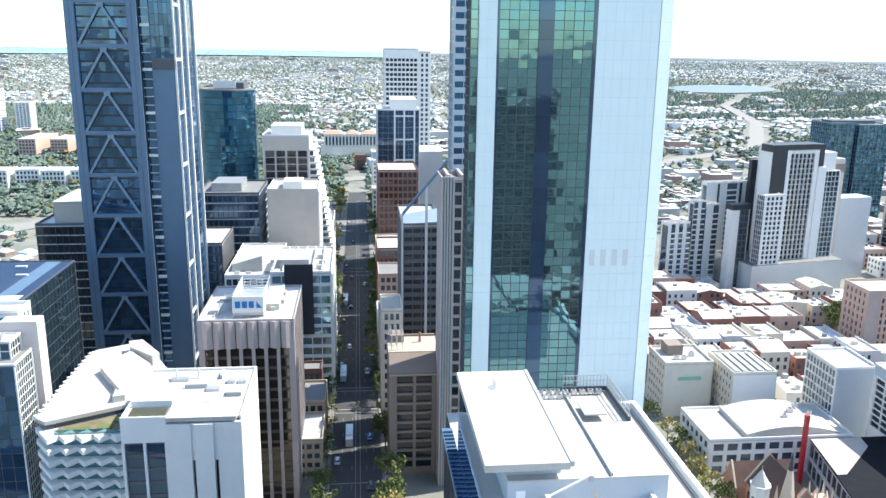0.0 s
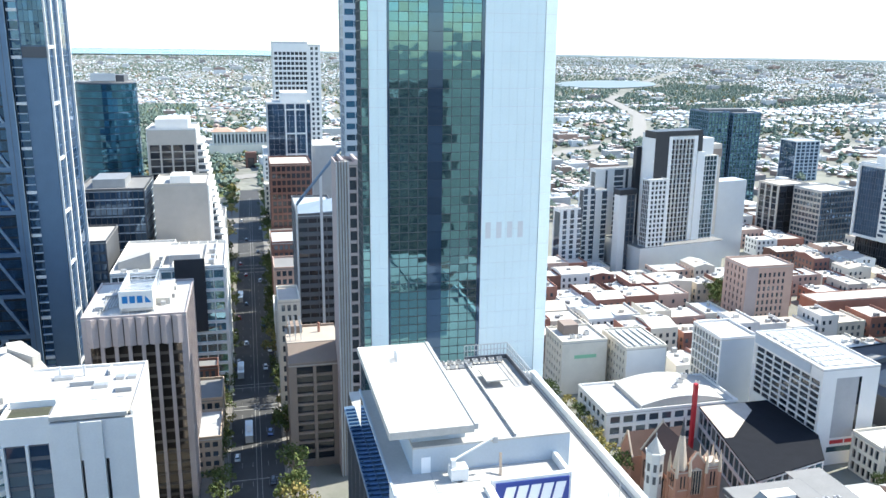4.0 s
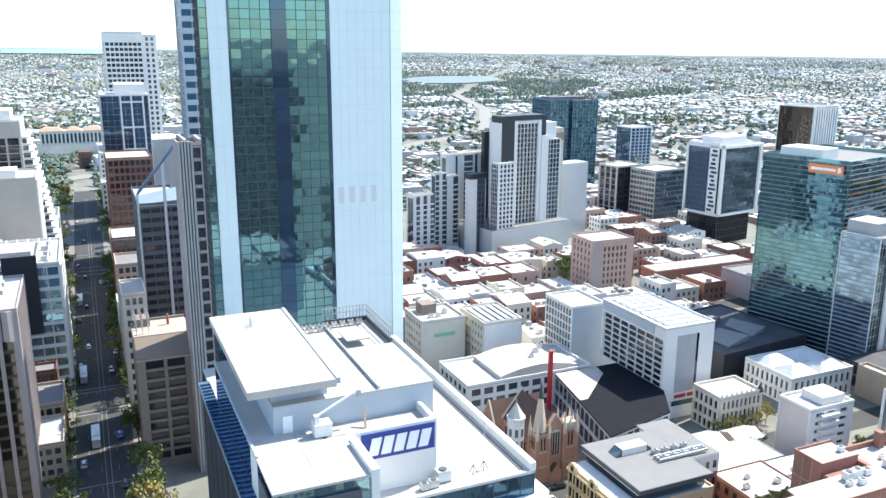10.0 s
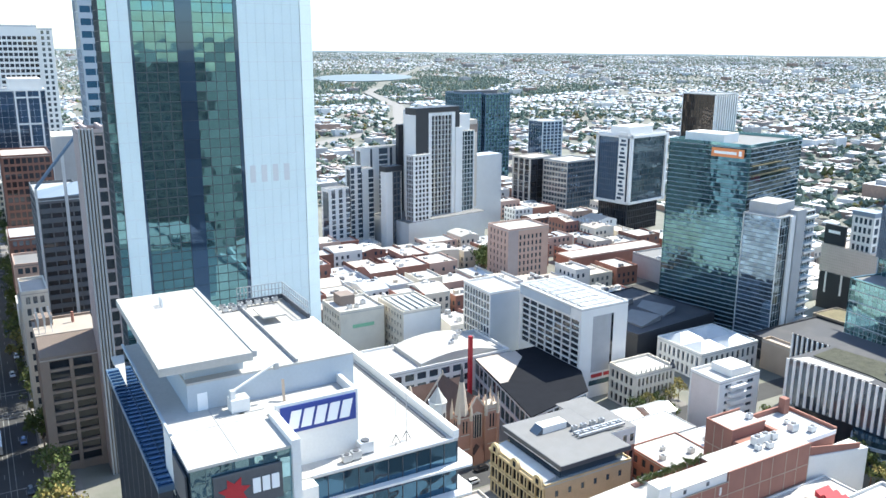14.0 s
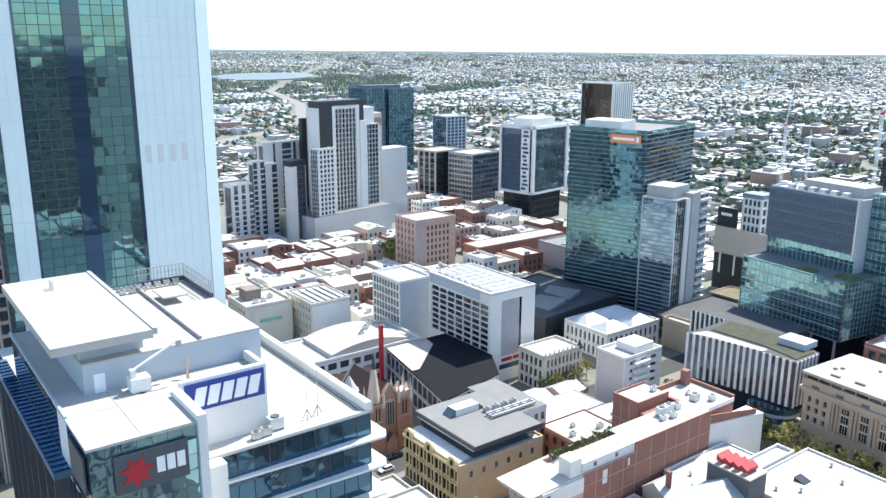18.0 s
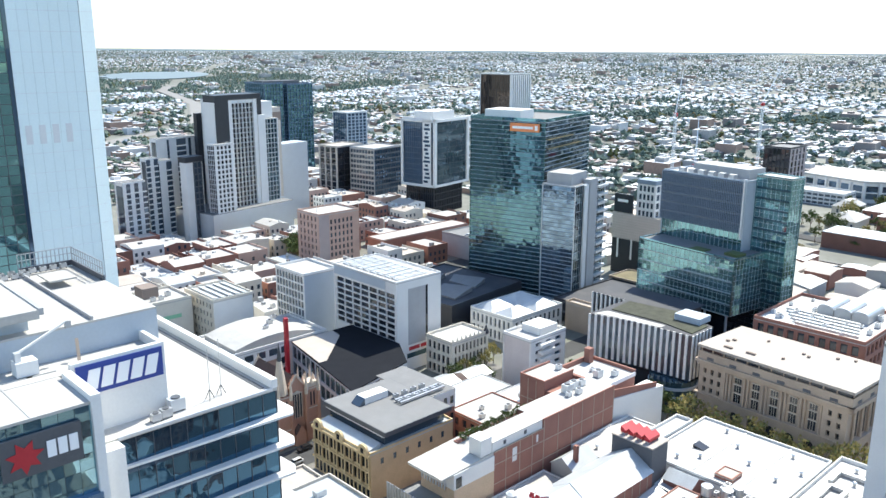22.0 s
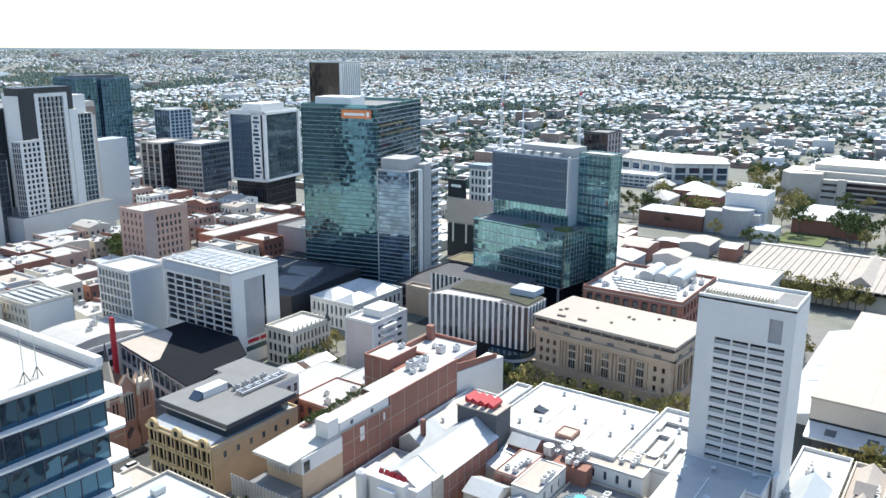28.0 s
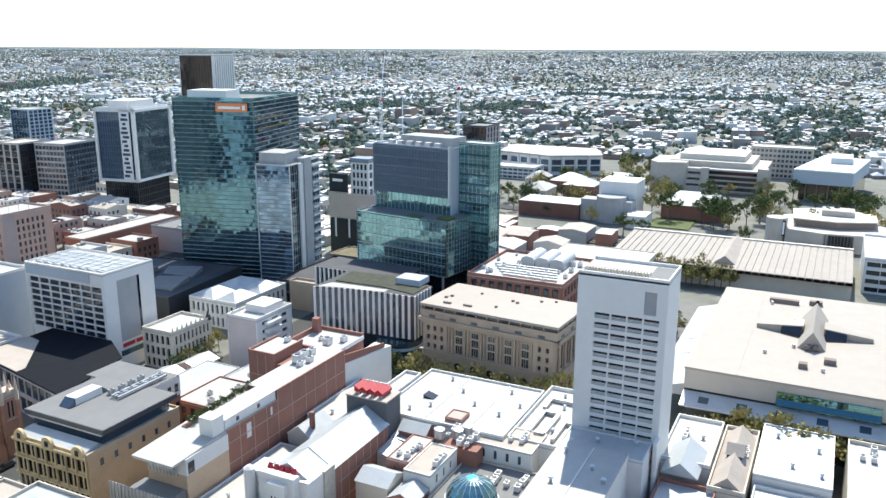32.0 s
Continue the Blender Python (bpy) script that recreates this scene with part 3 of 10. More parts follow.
# ---- along the terrace ----
def glass_tower():
    th = thing("glass_tower", "tall office tower of teal mirror glass and pale panels", "skyscraper", 36, 160, 0)
    h = 226
    yf = 138.0
    pts = [(20.0, yf), (51.0, yf), (53.7, yf + 1.0), (53.7, 166), (22.5, 146.6), (18.6, 143.4), (18.6, yf + 0.4)]
    part("core", Geo().prism([(20.3, yf + 0.4), (50.7, yf + 0.4), (53.3, yf + 1.4), (53.3, 165.5), (22.5, 146.2), (18.9, 143.1), (18.9, yf + 0.6)], 0, h - 1), "dgrey", th)
    e = between((20.0, yf + 0.3), (51.0, yf + 0.3))
    pj = 3.15
    rows = int(h / pj)

    def panel_strip(f, s0, s1, vcols):
        g = Geo()
        cw = (s1 - s0) / vcols
        for r in range(rows):
            for c in range(vcols):
                f.box(g, s0 + c * cw + 0.012, s0 + (c + 1) * cw - 0.012, r * pj + 0.03, (r + 1) * pj - 0.03, 0.05, 0.3)
        part("panel_cladding", g, "panel", th, "pale blue-white metal panels", kind="stuff")
        part("panel_backing", f.box(Geo(), s0, s1, 0, h, 0, 0.24), "alu", th)
    panel_strip(e, 0, 3.1, 2)
    panel_strip(e, 20.2, 31.0, 7)
    panel_strip(between((51.0, yf + 0.3), (53.5, yf + 1.2)), 0.02, 2.64, 1)

    def glass_strip(f, s0, s1, cols, own, mat="g_teal", ph=1.575):
        cw = (s1 - s0) / cols
        n = int(h / ph)
        cells = [(s0 + c * cw + 0.015, s0 + (c + 1) * cw - 0.015, r * ph + 0.015, (r + 1) * ph - 0.015) for r in range(n) for c in range(cols)]
        cells.sort(key=lambda c: abs(c[2] - 105))
        panes(th, f, cells, mat, d=0.02, limit=110 if own else 0, tilt=0.3)
        g = Geo()
        for r in range(n + 1):
            f.box(g, s0, s1, r * ph - 0.05, r * ph + 0.05, 0, 0.12)
        for c in range(cols + 1):
            f.box(g, s0 + c * cw - 0.04, s0 + c * cw + 0.04, 0, h, 0, 0.11)
        part("mullions", g, "dgrey", th)
    glass_strip(e, 3.5, 10.2, 4, True)
    glass_strip(e, 12.8, 19.6, 4, True)
    part("dark_panel", e.box(Geo(), 3.1, 3.5, 0, h, 0, 0.16), "g_navy", th)
    part("dark_panel", e.box(Geo(), 19.6, 20.2, 0, h, 0, 0.16), "g_navy", th)
    g = Geo()
    for r in range(rows):
        e.box(g, 10.2, 12.8, r * pj + 0.02, (r + 1) * pj - 0.02, 0, 0.3)
    part("dark_panel_column", g, "g_navy", th, "dark glazed centre column", kind="stuff")
    # Same glass as the front, given a lighter tint here to look lit
    glass_strip(between((18.7, 143.2), (18.7, yf + 0.3)), 0, 4.85, 4, False, "g_green")
    glass_strip(between((18.7, yf + 0.35), (19.98, yf + 0.35)), 0, 1.25, 1, False, "g_green")
    blank("panel", 6.3, 0.3, 6)(th, Face(53.4, yf + 1.4, 0, 1, 26.2), 0, h, False)
    blank("panel", 6.3, 0.3, 6)(th, between((53.4, 165.8), (22.5, 146.5)), 0, h, False)
    for i in range(4):
        s0 = 21.0 + i * 2.05
        lv = part("louvre", e.box(Geo(), s0, s0 + 1.0, 96.0, 99.0, 0.28, 0.33), "alu", th, "grey louvred opening in the panels")
    part("roof", Geo().prism(pts, h - 1, h), "grey_roof", th)


glass_tower()


def ribbed_tower():
    th = thing("ribbed_tower", "slim office tower with grey-brown concrete ribs", "skyscraper", 31, 240, 0)
    block(th, 23.4, 41, 229, 241.5, 0, 97, E=grid(6, 26, 0.5, 0.9, 0.6, "mauve", "g_black", limit=20, pier_d=0.9), S=grid(6, 26, 1.2, 0.5, 0.4, "mauve", "g_black", limit=20, pier_d=0.9), wall="mauve", inset=0.9, roof="grey_roof")
    part("rib_panel", Geo().box(23.42, 27.1, 228.7, 229.0, 0, 97.9), "brown", th)
    for i in range(5):
        part("rib", Geo().box(23.42 + i * 0.8, 23.87 + i * 0.8, 228.0, 228.7, 0, 98.2), "grey", th, "pale concrete rib running the full height")
    for i in range(4):
        part("roof_beam", Geo().box(25 + i * 4, 25.8 + i * 4, 229, 241.5, 97.3, 98.6), "mauve", th)
    b = thing("banded_tower", "tall blue-grey office tower with close horizontal bands", "skyscraper", 31, 270, 0)
    block(b, 31, 60, 270, 283, 0, 190, E=grid(9, 52, 0.2, 1.7, 0.4, "blue_grey", "g_office", limit=60), S=curtain(2.2, 3.6, "g_royal", "blue_grey", mw=0.3, limit=60), wall="blue_grey", roof="grey_roof", own="")


ribbed_tower()


def brown_offices():
    th = thing("brown_office_block", "brown concrete offices with deep ledges and a sloped crown", "office building", 16, 248, 0)
    block(th, 8.5, 24.3, 236, 256, 0, 34.6, E=grid(2, 10, 1.0, 0.8, 1.2, "brown", "g_black", limit=20, foot=2, end=1.2, band_d=0.8), wall="brown", inset=1.2, roof="tan_roof", parapet=0)
    part("crown", Geo().prism([(8.6, 236.2), (24.2, 236.2), (24.2, 241.5), (8.6, 241.5)], 34.6, [35.4, 35.4, 40, 40]), "brown", th, "sloped brown crown")
    part("crown_roof", Geo().box(8.4, 24.4, 241.5, 256, 34.6, 40.2), "pink_roof", th, "pinkish flat roof")
    part("plant_room", Geo().box(9.2, 13.8, 250, 255.6, 40.2, 42.6), "brown", th)
    g = Geo()
    for i in range(9):
        x, y = 9.6 + (i % 3) * 1.7, 243.5 + (i // 3) * 4.5
        g.cyl(x, y, 0.12, 40.2, 45.0, 6).box(x - 0.25, x + 0.25, y - 0.1, y + 0.1, 42.8, 45.2)
    part("antenna_cluster", g, "alu", th, "white mobile phone antennas")
    part("flue", Geo().cyl(19, 250, 0.4, 40.2, 43.4, 8), "brick", th)
    part("roof_upstand", Geo().box(8.5, 24.3, 255.4, 256, 40.2, 40.9), "brown", th)


brown_offices()


def truss_tower():
    th = thing("truss_crowned_offices", "dark grey office block under a slanting steel truss", "office building", 23, 318, 0)
    block(th, 16, 31, 301, 340, 0, 68, E=grid(4, 20, 0.35, 1.7, 0.4, "slate_wall", "g_black", limit=60, pier_d=0.3), S=grid(10, 20, 0.35, 1.7, 0.4, "slate_wall", "g_black", limit=20, pier_d=0.3), wall="slate_wall", roof="tin_roof")
    part("sloped_glass_roof", Geo().prism([(16, 301), (31, 301), (31, 318), (16, 318)], 68, [68.6, 69.6, 71.4, 68.8]), "screen", th, "blue sloped glazing")
    for s in (0.0, 2.0):
        part("truss_chord", Geo().bar((16, 300.5 + s, 72.3), (33, 300.5 + s, 93), 0.7), "steel", th)
    part("truss_post", Geo().box(24.6, 25.6, 300.2, 301, 0, 83), "alu", th)
    part("truss_post", Geo().box(15.6, 16.3, 300.2, 301, 0, 73), "alu", th)


truss_tower()


def small_street_blocks():
    """Lower shops and offices along both sides of the terrace."""
    spec = [
        (6.8, 14, 262, 279, 47, "cream", "tan_roof", "tall narrow cream stone offices with a cornice"),
        (7, 16, 303, 322, 30, "beige", "white_roof", "pale rendered offices with a roof terrace"),
        (7, 16, 322, 350, 22, "white", "white_roof", "white low offices with a curved roof edge"),
        (8, 22, 352, 372, 34, "pink", "grey_roof", "pink rendered offices with a stepped roof"),
        (8, 26, 376, 400, 40, "brown_brick", "tin_roof", "brown brick offices with plant on the roof"),
        (9, 24, 404, 440, 30, "cream", "white_roof", "cream low street offices"),
        (9, 30, 442, 476, 24, "beige", "tan_roof", "beige low street offices"),
        (-21, -12.5, 258, 276, 16, "sand", "grey_roof", "narrow cream shop building"),
        (-21, -12.5, 236, 256, 13, "sand", "tin_roof", "old sandstone shop building"),
        (-22, -14.5, 279, 287, 19, "brown_brick", "grey_roof", "red brick building with rooftop plant"),
        (-30, -13, 345, 376, 38, "grey", "white_roof", "grey offices with a white roof"),
        # Made-up block in the gap, its height chosen to shade the street
        (9.5, 22, 602, 619, 30, "cream", "white_roof", "cream low offices at a cross street"),
        (10.5, 20.5, 640, 712, 46, "white", "white_roof", "narrow white offices with close window rows"),
        (-50, -16, 470, 520, 30, "white", "grey_roof", "white offices among street trees"),
    ]
    for i, (x0, x1, y0, y1, h, wall, roof, label) in enumerate(spec):
        f = max(3, round(h / 3.6))
        st = grid(max(3, round((y1 - y0) / 2.6)), f, 0.8, 1.4, 0.3, wall, "g_dark", limit=24)
        se = grid(max(3, round((x1 - x0) / 2.6)), f, 0.8, 1.4, 0.3, wall, "g_dark", limit=24)
        th = building("street_building", label, x0, x1, y0, y1, h, E=se, S=st if x0 > 0 else None, N=st if x0 < 0 else None, wall=wall, roof=roof, own="ES" if x0 > 0 else "EN", inset=0.3, group="buildings along the terrace")


small_street_blocks()


def far_street_end():
    building("brick_office_block", "red-brown brick office block with gridded windows", 11, 35, 480, 515, 62, E=grid(8, 15, 0.7, 1.3, 0.4, "brown_brick", "g_black", limit=60), S=grid(8, 15, 0.7, 1.3, 0.4, "brown_brick", "g_black", limit=20), wall="brown_brick", roof="tan_roof")
    th = thing("navy_glass_tower", "navy glass tower with a white framed centre", "skyscraper", 30, 580, 0)
    block(th, 12.5, 41.5, 560, 600, 0, 92, E=curtain(3.6, 3.8, "g_navy", "alu", limit=60), S=curtain(4, 3.8, "g_navy", "alu", limit=20), roof="white_roof", wall="white")
    fr = Geo()
    for x in (24.5, 31, 38):
        fr.box(x - 0.5, x + 0.5, 559.2, 560.1, 55, 92)
    for z in (58, 72, 88):
        fr.box(24, 38.5, 559.3, 560.1, z - 0.5, z + 0.5)
    part("white_frame", fr, "white", th)
    part("plant_room", Geo().box(22, 40, 564, 596, 92, 99), "white", th)
    part("wing", Geo().box(41.6, 58, 562, 598, 0, 63), "grey", th)
    part("wing_roof", Geo().box(41.6, 58, 562, 598, 63, 63.5), "white_roof", th)
    th = thing("white_apartment_tower", "white apartment tower with balconies and a mast", "apartment tower", 40, 680, 0)
    block(th, 21, 48, 663, 700, 0, 132, E=grid(8, 33, 0.7, 1.5, 0.6, "white", "g_black", limit=120, top=6), S=grid(8, 33, 0.7, 1.5, 0.6, "white", "g_black", limit=0, top=6), roof="grey_roof")
    block(th, 48, 58, 664, 695, 0, 130, E=grid(2, 33, 1.8, 1.5, 0.6, "white", "g_dark", limit=40), roof="grey_roof", own="E")
    part("mast", Geo().cyl(46, 680, 0.35, 132, 147, 6), "alu", th)
    # left of the street
    th = thing("stepped_apartments", "white topped tower with dark windows and stepped balconies", "apartment tower", -38, 445, 0)
    block(th, -50, -26, 430, 462, 0, 88, E=grid(4, 22, 0.9, 0.35, 0.5, "beige", "g_black", limit=60, top=7), N=grid(6, 22, 0.9, 0.5, 0.5, "beige", "g_black", limit=20, top=7), wall="white", own="EN")
    part("roof_plant", Geo().box(-46, -30, 436, 456, 88, 93), "white", th)
    for i in range(24):
        z = 80 - i * 3.4
        x = -25.8 + min(11.5, 3 + i * 0.55)
        part("balcony", Geo().box(-26, x, 432, 460, z, z + 1.1), "white", th)
        part("balcony_recess", Geo().box(-26, x - 1.2, 433, 459, z - 2.3, z - 0.004), "g_dark", th)
    th = building("blank_walled_block", "beige concrete block with a windowless end wall", -43, -19.5, 380, 410, 68, "building", E=blank("beige"), N=grid(8, 20, 0.5, 1.6, 0.9, "white", "g_dark", limit=40), wall="beige", own="EN", roof="white_roof")
    part("roof_plant", Geo().box(-36, -27, 385, 398, 68, 71.5), "white", th)
    th = thing("round_glass_tower", "cylindrical blue glass tower with roof plant", "skyscraper", -70, 466, 0)
    c, r, n = (-72.3, 466), 15.4, 40
    part("core", Geo().cyl(*c, r - 0.3, 0, 110, 40), "dgrey", th)
    gl = Geo()
    for f in range(30):
        for i in range(n):
            a0, a1 = 2 * math.pi * i / n, 2 * math.pi * (i + 1) / n
            z0, z1 = f * 3.65 + 0.5, f * 3.65 + 3.6
            t = rng.gauss(0, 0.02)
            gl.poly([(c[0] + (r + t) * math.cos(a0), c[1] + (r + t) * math.sin(a0), z0), (c[0] + (r - t) * math.cos(a1), c[1] + (r - t) * math.sin(a1), z0), (c[0] + (r - t) * math.cos(a1), c[1] + (r - t) * math.sin(a1), z1), (c[0] + (r + t) * math.cos(a0), c[1] + (r + t) * math.sin(a0), z1)])
    part("glazing", gl, "g_round", th, kind="stuff")
    for f in range(31):
        part("floor_ring", Geo().cyl(*c, r + 0.12, f * 3.65, f * 3.65 + 0.4, 40), "g_navy", th)
    part("roof", Geo().cyl(*c, r - 1, 110, 110.6, 40), "grey_roof", th)
    part("roof_screen", Geo().box(-78, -62, 458, 474, 110.6, 114), "dgrey", th)
    part("roof_sign_board", Geo().box(-78, -66, 456, 457, 111, 115), "alu", th)
    th = building("dark_offices", "dark glazed offices with stepped grey bands", -76, -47, 382, 420, 66, "office building", E=grid(12, 17, 0.2, 0.5, 0.4, "blue_grey", "g_navy", limit=80, pier_mat="dgrey"), N=grid(12, 17, 0.2, 0.5, 0.4, "blue_grey", "g_navy", limit=20), roof="grey_roof", own="EN", wall="dgrey")
    part("roof_plant", Geo().box(-70, -56, 390, 410, 66, 70), "metal", th)
    building("navy_offices", "low navy glazed offices", -74, -58, 340, 372, 52, "office building", E=grid(6, 13, 0.2, 1.0, 0.3, "dgrey", "g_navy", limit=40), roof="white_roof", own="E", wall="dgrey")
    building("white_offices", "white and grey offices with rooftop plant", -54, -34, 318, 372, 44, "office building", E=grid(8, 11, 0.3, 1.3, 0.4, "white", "g_dark", limit=20), roof="white_roof", own="E")
    th = bpy.data.objects["white_offices"]
    part("plant_room", Geo().prism([(-52, 326), (-40, 326), (-40, 340), (-52, 340)], 44, [47, 50.5, 50.5, 47]), "white_roof", th, "sloped white plant room")
    part("roof_canopy", Geo().box(-51, -44, 344, 352, 44, 46.4), "grey", th)
    for x, y in ((-38.5, 322), (-37, 330), (-38, 338), (-46, 320.5), (-50.5, 321)):
        part("roof_unit", Geo().box(x, x + 2.0, y, y + 1.6, 44, 45.3), "metal", th)
    th = building("dark_screen_offices", "white offices with a large blank navy screen wall", -34, -11, 300, 340, 50, "office building", E=grid(6, 12, 0.3, 1.2, 0.4, "white", "g_sky", limit=30), N=grid(9, 12, 0.3, 1.2, 0.9, "white", "g_sky", limit=30), roof="white_roof", own="EN")
    part("screen_wall", Geo().box(-28.7, -18, 299.0, 299.9, 26, 53.8), "black", th)
    part("roof_plant", Geo().box(-31, -20, 308, 322, 50, 53.4), "grey", th)
    for i in range(6):
        part("roof_beam", Geo().box(-33.4 + i * 3.7, -33.0 + i * 3.7, 301, 338, 50.9, 51.5), "white_roof", th)
    for x, y in ((-17, 306), (-16.4, 313), (-17.4, 322), (-30, 326), (-24, 328), (-26, 303)):
        part("roof_unit", Geo().box(x, x + 2.4, y, y + 1.8, 50, 51.6), "metal", th)
    th = building("banded_offices", "dark glazed offices with thin pale bands and a roof plant storey", -128.6, -108.5, 330, 372, 63, "office building", E=grid(8, 17, 0.1, 0.4, 0.35, "blue_grey", "g_black", limit=40, pier_mat="dgrey"), N=grid(8, 17, 0.3, 0.6, 0.9, "white", "g_black", limit=0), roof="tin_roof", own="E", wall="dgrey")
    part("plant_storey", Geo().box(-123, -109, 336, 366, 63, 70.6), "beige", th)
    part("plant_storey_roof", Geo().box(-123.3, -108.7, 335.7, 366.3, 70.6, 71.6), "white_roof", th)


far_street_end()


def braced_tower():
    th = thing("braced_tower", "tall blue-grey tower with exposed diagonal steel bracing", "skyscraper", -80, 320, 0)
    h = 190
    part("core", Geo().box(-99.4, -76.2, 301, 340, 0, h), "black", th)
    part("core_slab", Geo().box(-76, -65, 303, 341.6, 0, h), "steel", th)
    f = between((-99.8, 300.9), (-75.8, 300.9))
    cells = [(3.3 + c * 2.18, 3.3 + c * 2.18 + 2.13, r * 3.75 + 0.55, r * 3.75 + 3.7) for r in range(50) for c in range(8)]
    panes(th, f, cells, "g_braced", limit=120, d=0.05, tilt=0.6)
    for s in (0.0, 20.6):
        part("column", f.box(Geo(), s, s + 3.4, 0, h, 0, 1.2), "steel", th)
        part("column_joint", f.box(Geo(), s + 1.6, s + 1.75, 0, h, 1.19, 1.25), "dgrey", th)
    for i in range(13):
        z = -2 + i * 15.0
        part("cross_beam", f.box(Geo(), 3.4, 20.6, z - 0.7, z + 0.7, 0.2, 1.05), "steel", th)
        for s0, s1 in ((3.9, 11.7), (20.1, 12.3)):
            a, b = f.at(s0, 0.7), f.at(s1, 0.7)
            part("brace", Geo().bar((*a, z + 0.6), (*b, z + 13.6), 0.8), "brace_paint", th, "diagonal steel brace")
        part("brace_node", f.box(Geo(), 10.9, 13.1, z + 12.9, z + 14.4, 0.3, 1.1), "brace_paint", th)
    # ledges beside the braced front
    g2 = between((-75.9, 302.8), (-64.6, 302.8))
    for i in range(62):
        z = 3 + i * 3.04
        part("ledge", g2.box(Geo(), 0.3, 3.4, z, z + (1.0 if i % 5 == 0 else 0.35), 0, 0.9), "white" if i % 5 == 0 else "blue_grey", th)
    panes(th, g2, [(0.3, 3.3, 3 + i * 3.04 + 0.4, 3 + i * 3.04 + 3.0) for i in range(60)], "g_braced", limit=20)
    panes(th, g2, [(3.8 + c * 1.5, 5.2 + c * 1.5, 129 + r * 3.8, 132.6 + r * 3.8) for r in range(15) for c in range(5)], "g_braced", limit=15)
    part("slab_step", g2.box(Geo(), 3.6, 11.3, 125, 128.6, 0, 0.25), "dgrey", th, "dark band above the plain wall")
    # glazed north side with white fins
    n = Face(-64.9, 303, 0, 1, 38.6)
    curtain(2.76, 3.8, "g_royal", "steel", mw=0.14, limit=0)(th, n, 0, h, False)
    for y, w in ((0.2, 0.5), (10.0, 1.0), (21.0, 1.2), (36.6, 0.8)):
        part("fin", n.box(Geo(), y, y + w, 0, h, 0.05, 0.8), "white", th, "white vertical fin")
    for i in range(9):
        part("floor_band", n.box(Geo(), 0.8, 9.9, 14 + i * 19, 15 + i * 19, 0.05, 0.5), "white", th)
    s = Face(-99.5, 340, 0, -1, 39)
    curtain(2.6, 3.8, "g_navy", "steel", limit=0)(th, s, 0, h, False)
    part("roof", Geo().box(-99.4, -65, 303, 340, h, h + 1), "grey_roof", th)


braced_tower()


def ribbed_concrete_tower():
    th = thing("ribbed_concrete_offices", "mauve concrete office tower with tall ribs and white roof", "office building", -32, 239, 0)
    x0, x1, y0, y1, h = -46, -19, 222, 256, 58
    block(th, x0, x1, y0, y1, 0, h, E=grid(7, 15, 0.95, 0.9, 0.45, "bronze", "g_brown", limit=400, top=7.5, pier_d=0.9, band_d=0.12, end=0.8, pier_mat="mauve"), N=grid(9, 15, 0.9, 0.9, 0.45, "bronze", "g_brown", limit=60, top=7.5, pier_d=0.9, band_d=0.12, end=0.8, pier_mat="mauve"), wall="mauve", own="EN", inset=0.9, parapet=0.6)
    e = between((x0 + 0.9, y0), (x1 - 0.9, y0))
    for i in range(8):
        s = i * (x1 - x0 - 1.8) / 8 + 0.3
        a, b, c = e.at(s, 0.05), e.at(s + 2.9, 0.05), e.at(s + 1.45, 0.8)
        part("crown_fold", Geo().prism([c, b, a][::-1], h - 8, h), "mauve", th)
    part("plant_deck", Geo().box(-37, -24, 232, 252, h, h + 2.0), "white_roof", th)
    part("plant_box", Geo().box(-36.0, -28.4, 227, 246, h, h + 2.6), "metal", th)
    for i in range(7):
        part("roof_pipe", Geo().bar((-42 + i * 0.7, 226 + i * 1.1, h + 0.5), (-42 + i * 0.7, 250, h + 0.5), 0.25), "metal", th)
    cage = Geo()
    for x in (-36.4, -28.0):
        for i in range(7):
            cage.bar((x, 226.4 + i * 3.3, h), (x, 226.4 + i * 3.3, h + 6.6), 0.2)
            if i < 6:
                cage.bar((x, 226.4 + i * 3.3, h + (6.4 if i % 2 else 0.6)), (x, 229.7 + i * 3.3, h + (0.6 if i % 2 else 6.4)), 0.13)
        for z in (3.2, 6.5):
            cage.bar((x, 226.2, h + z), (x, 246.4, h + z), 0.2)
    for i in range(7):
        cage.bar((-36.4, 226.4 + i * 3.3, h + 6.5), (-28.0, 226.4 + i * 3.3, h + 6.5), 0.18)
        if i < 6:
            cage.bar((-36.4, 226.4 + i * 3.3, h + 6.5), (-28.0, 229.7 + i * 3.3, h + 6.5), 0.12)
    part("plant_cage", cage, "alu", th, "open lattice frame over the roof plant")
    part("cage_panel", Geo().box(-36.5, -36.3, 226.2, 246.2, h + 0.4, h + 6.2), "white", th)
    part("cage_panel", Geo().box(-28.1, -27.9, 226.2, 238, h + 0.4, h + 6.2), "white", th)
    edge = Geo()
    for i in range(12):
        edge.box(-45 + i * 2.2, -44.9 + i * 2.2, 222.5, 222.6, h + 0.6, h + 1.6)
    part("guard_posts", edge, "alu", th)
    for x, y, w, d in ((-26.4, 231, 1.2, 2.4), (-25, 238, 1.8, 1.6), (-43.5, 229, 2.2, 3), (-42.6, 240, 3.2, 2.2), (-25.6, 246, 2.2, 3)):
        part("roof_unit", Geo().box(x, x + w, y, y + d, h, h + 1.2), "grey", th)
    sg = thing("roof_sign", "white rooftop sign board with blue letters", "sign", -32, 225.8, h)
    bd = part("board", Geo().box(-36.6, -27.8, 225.5, 225.9, h + 1.5, h + 6.3), "white", sg)
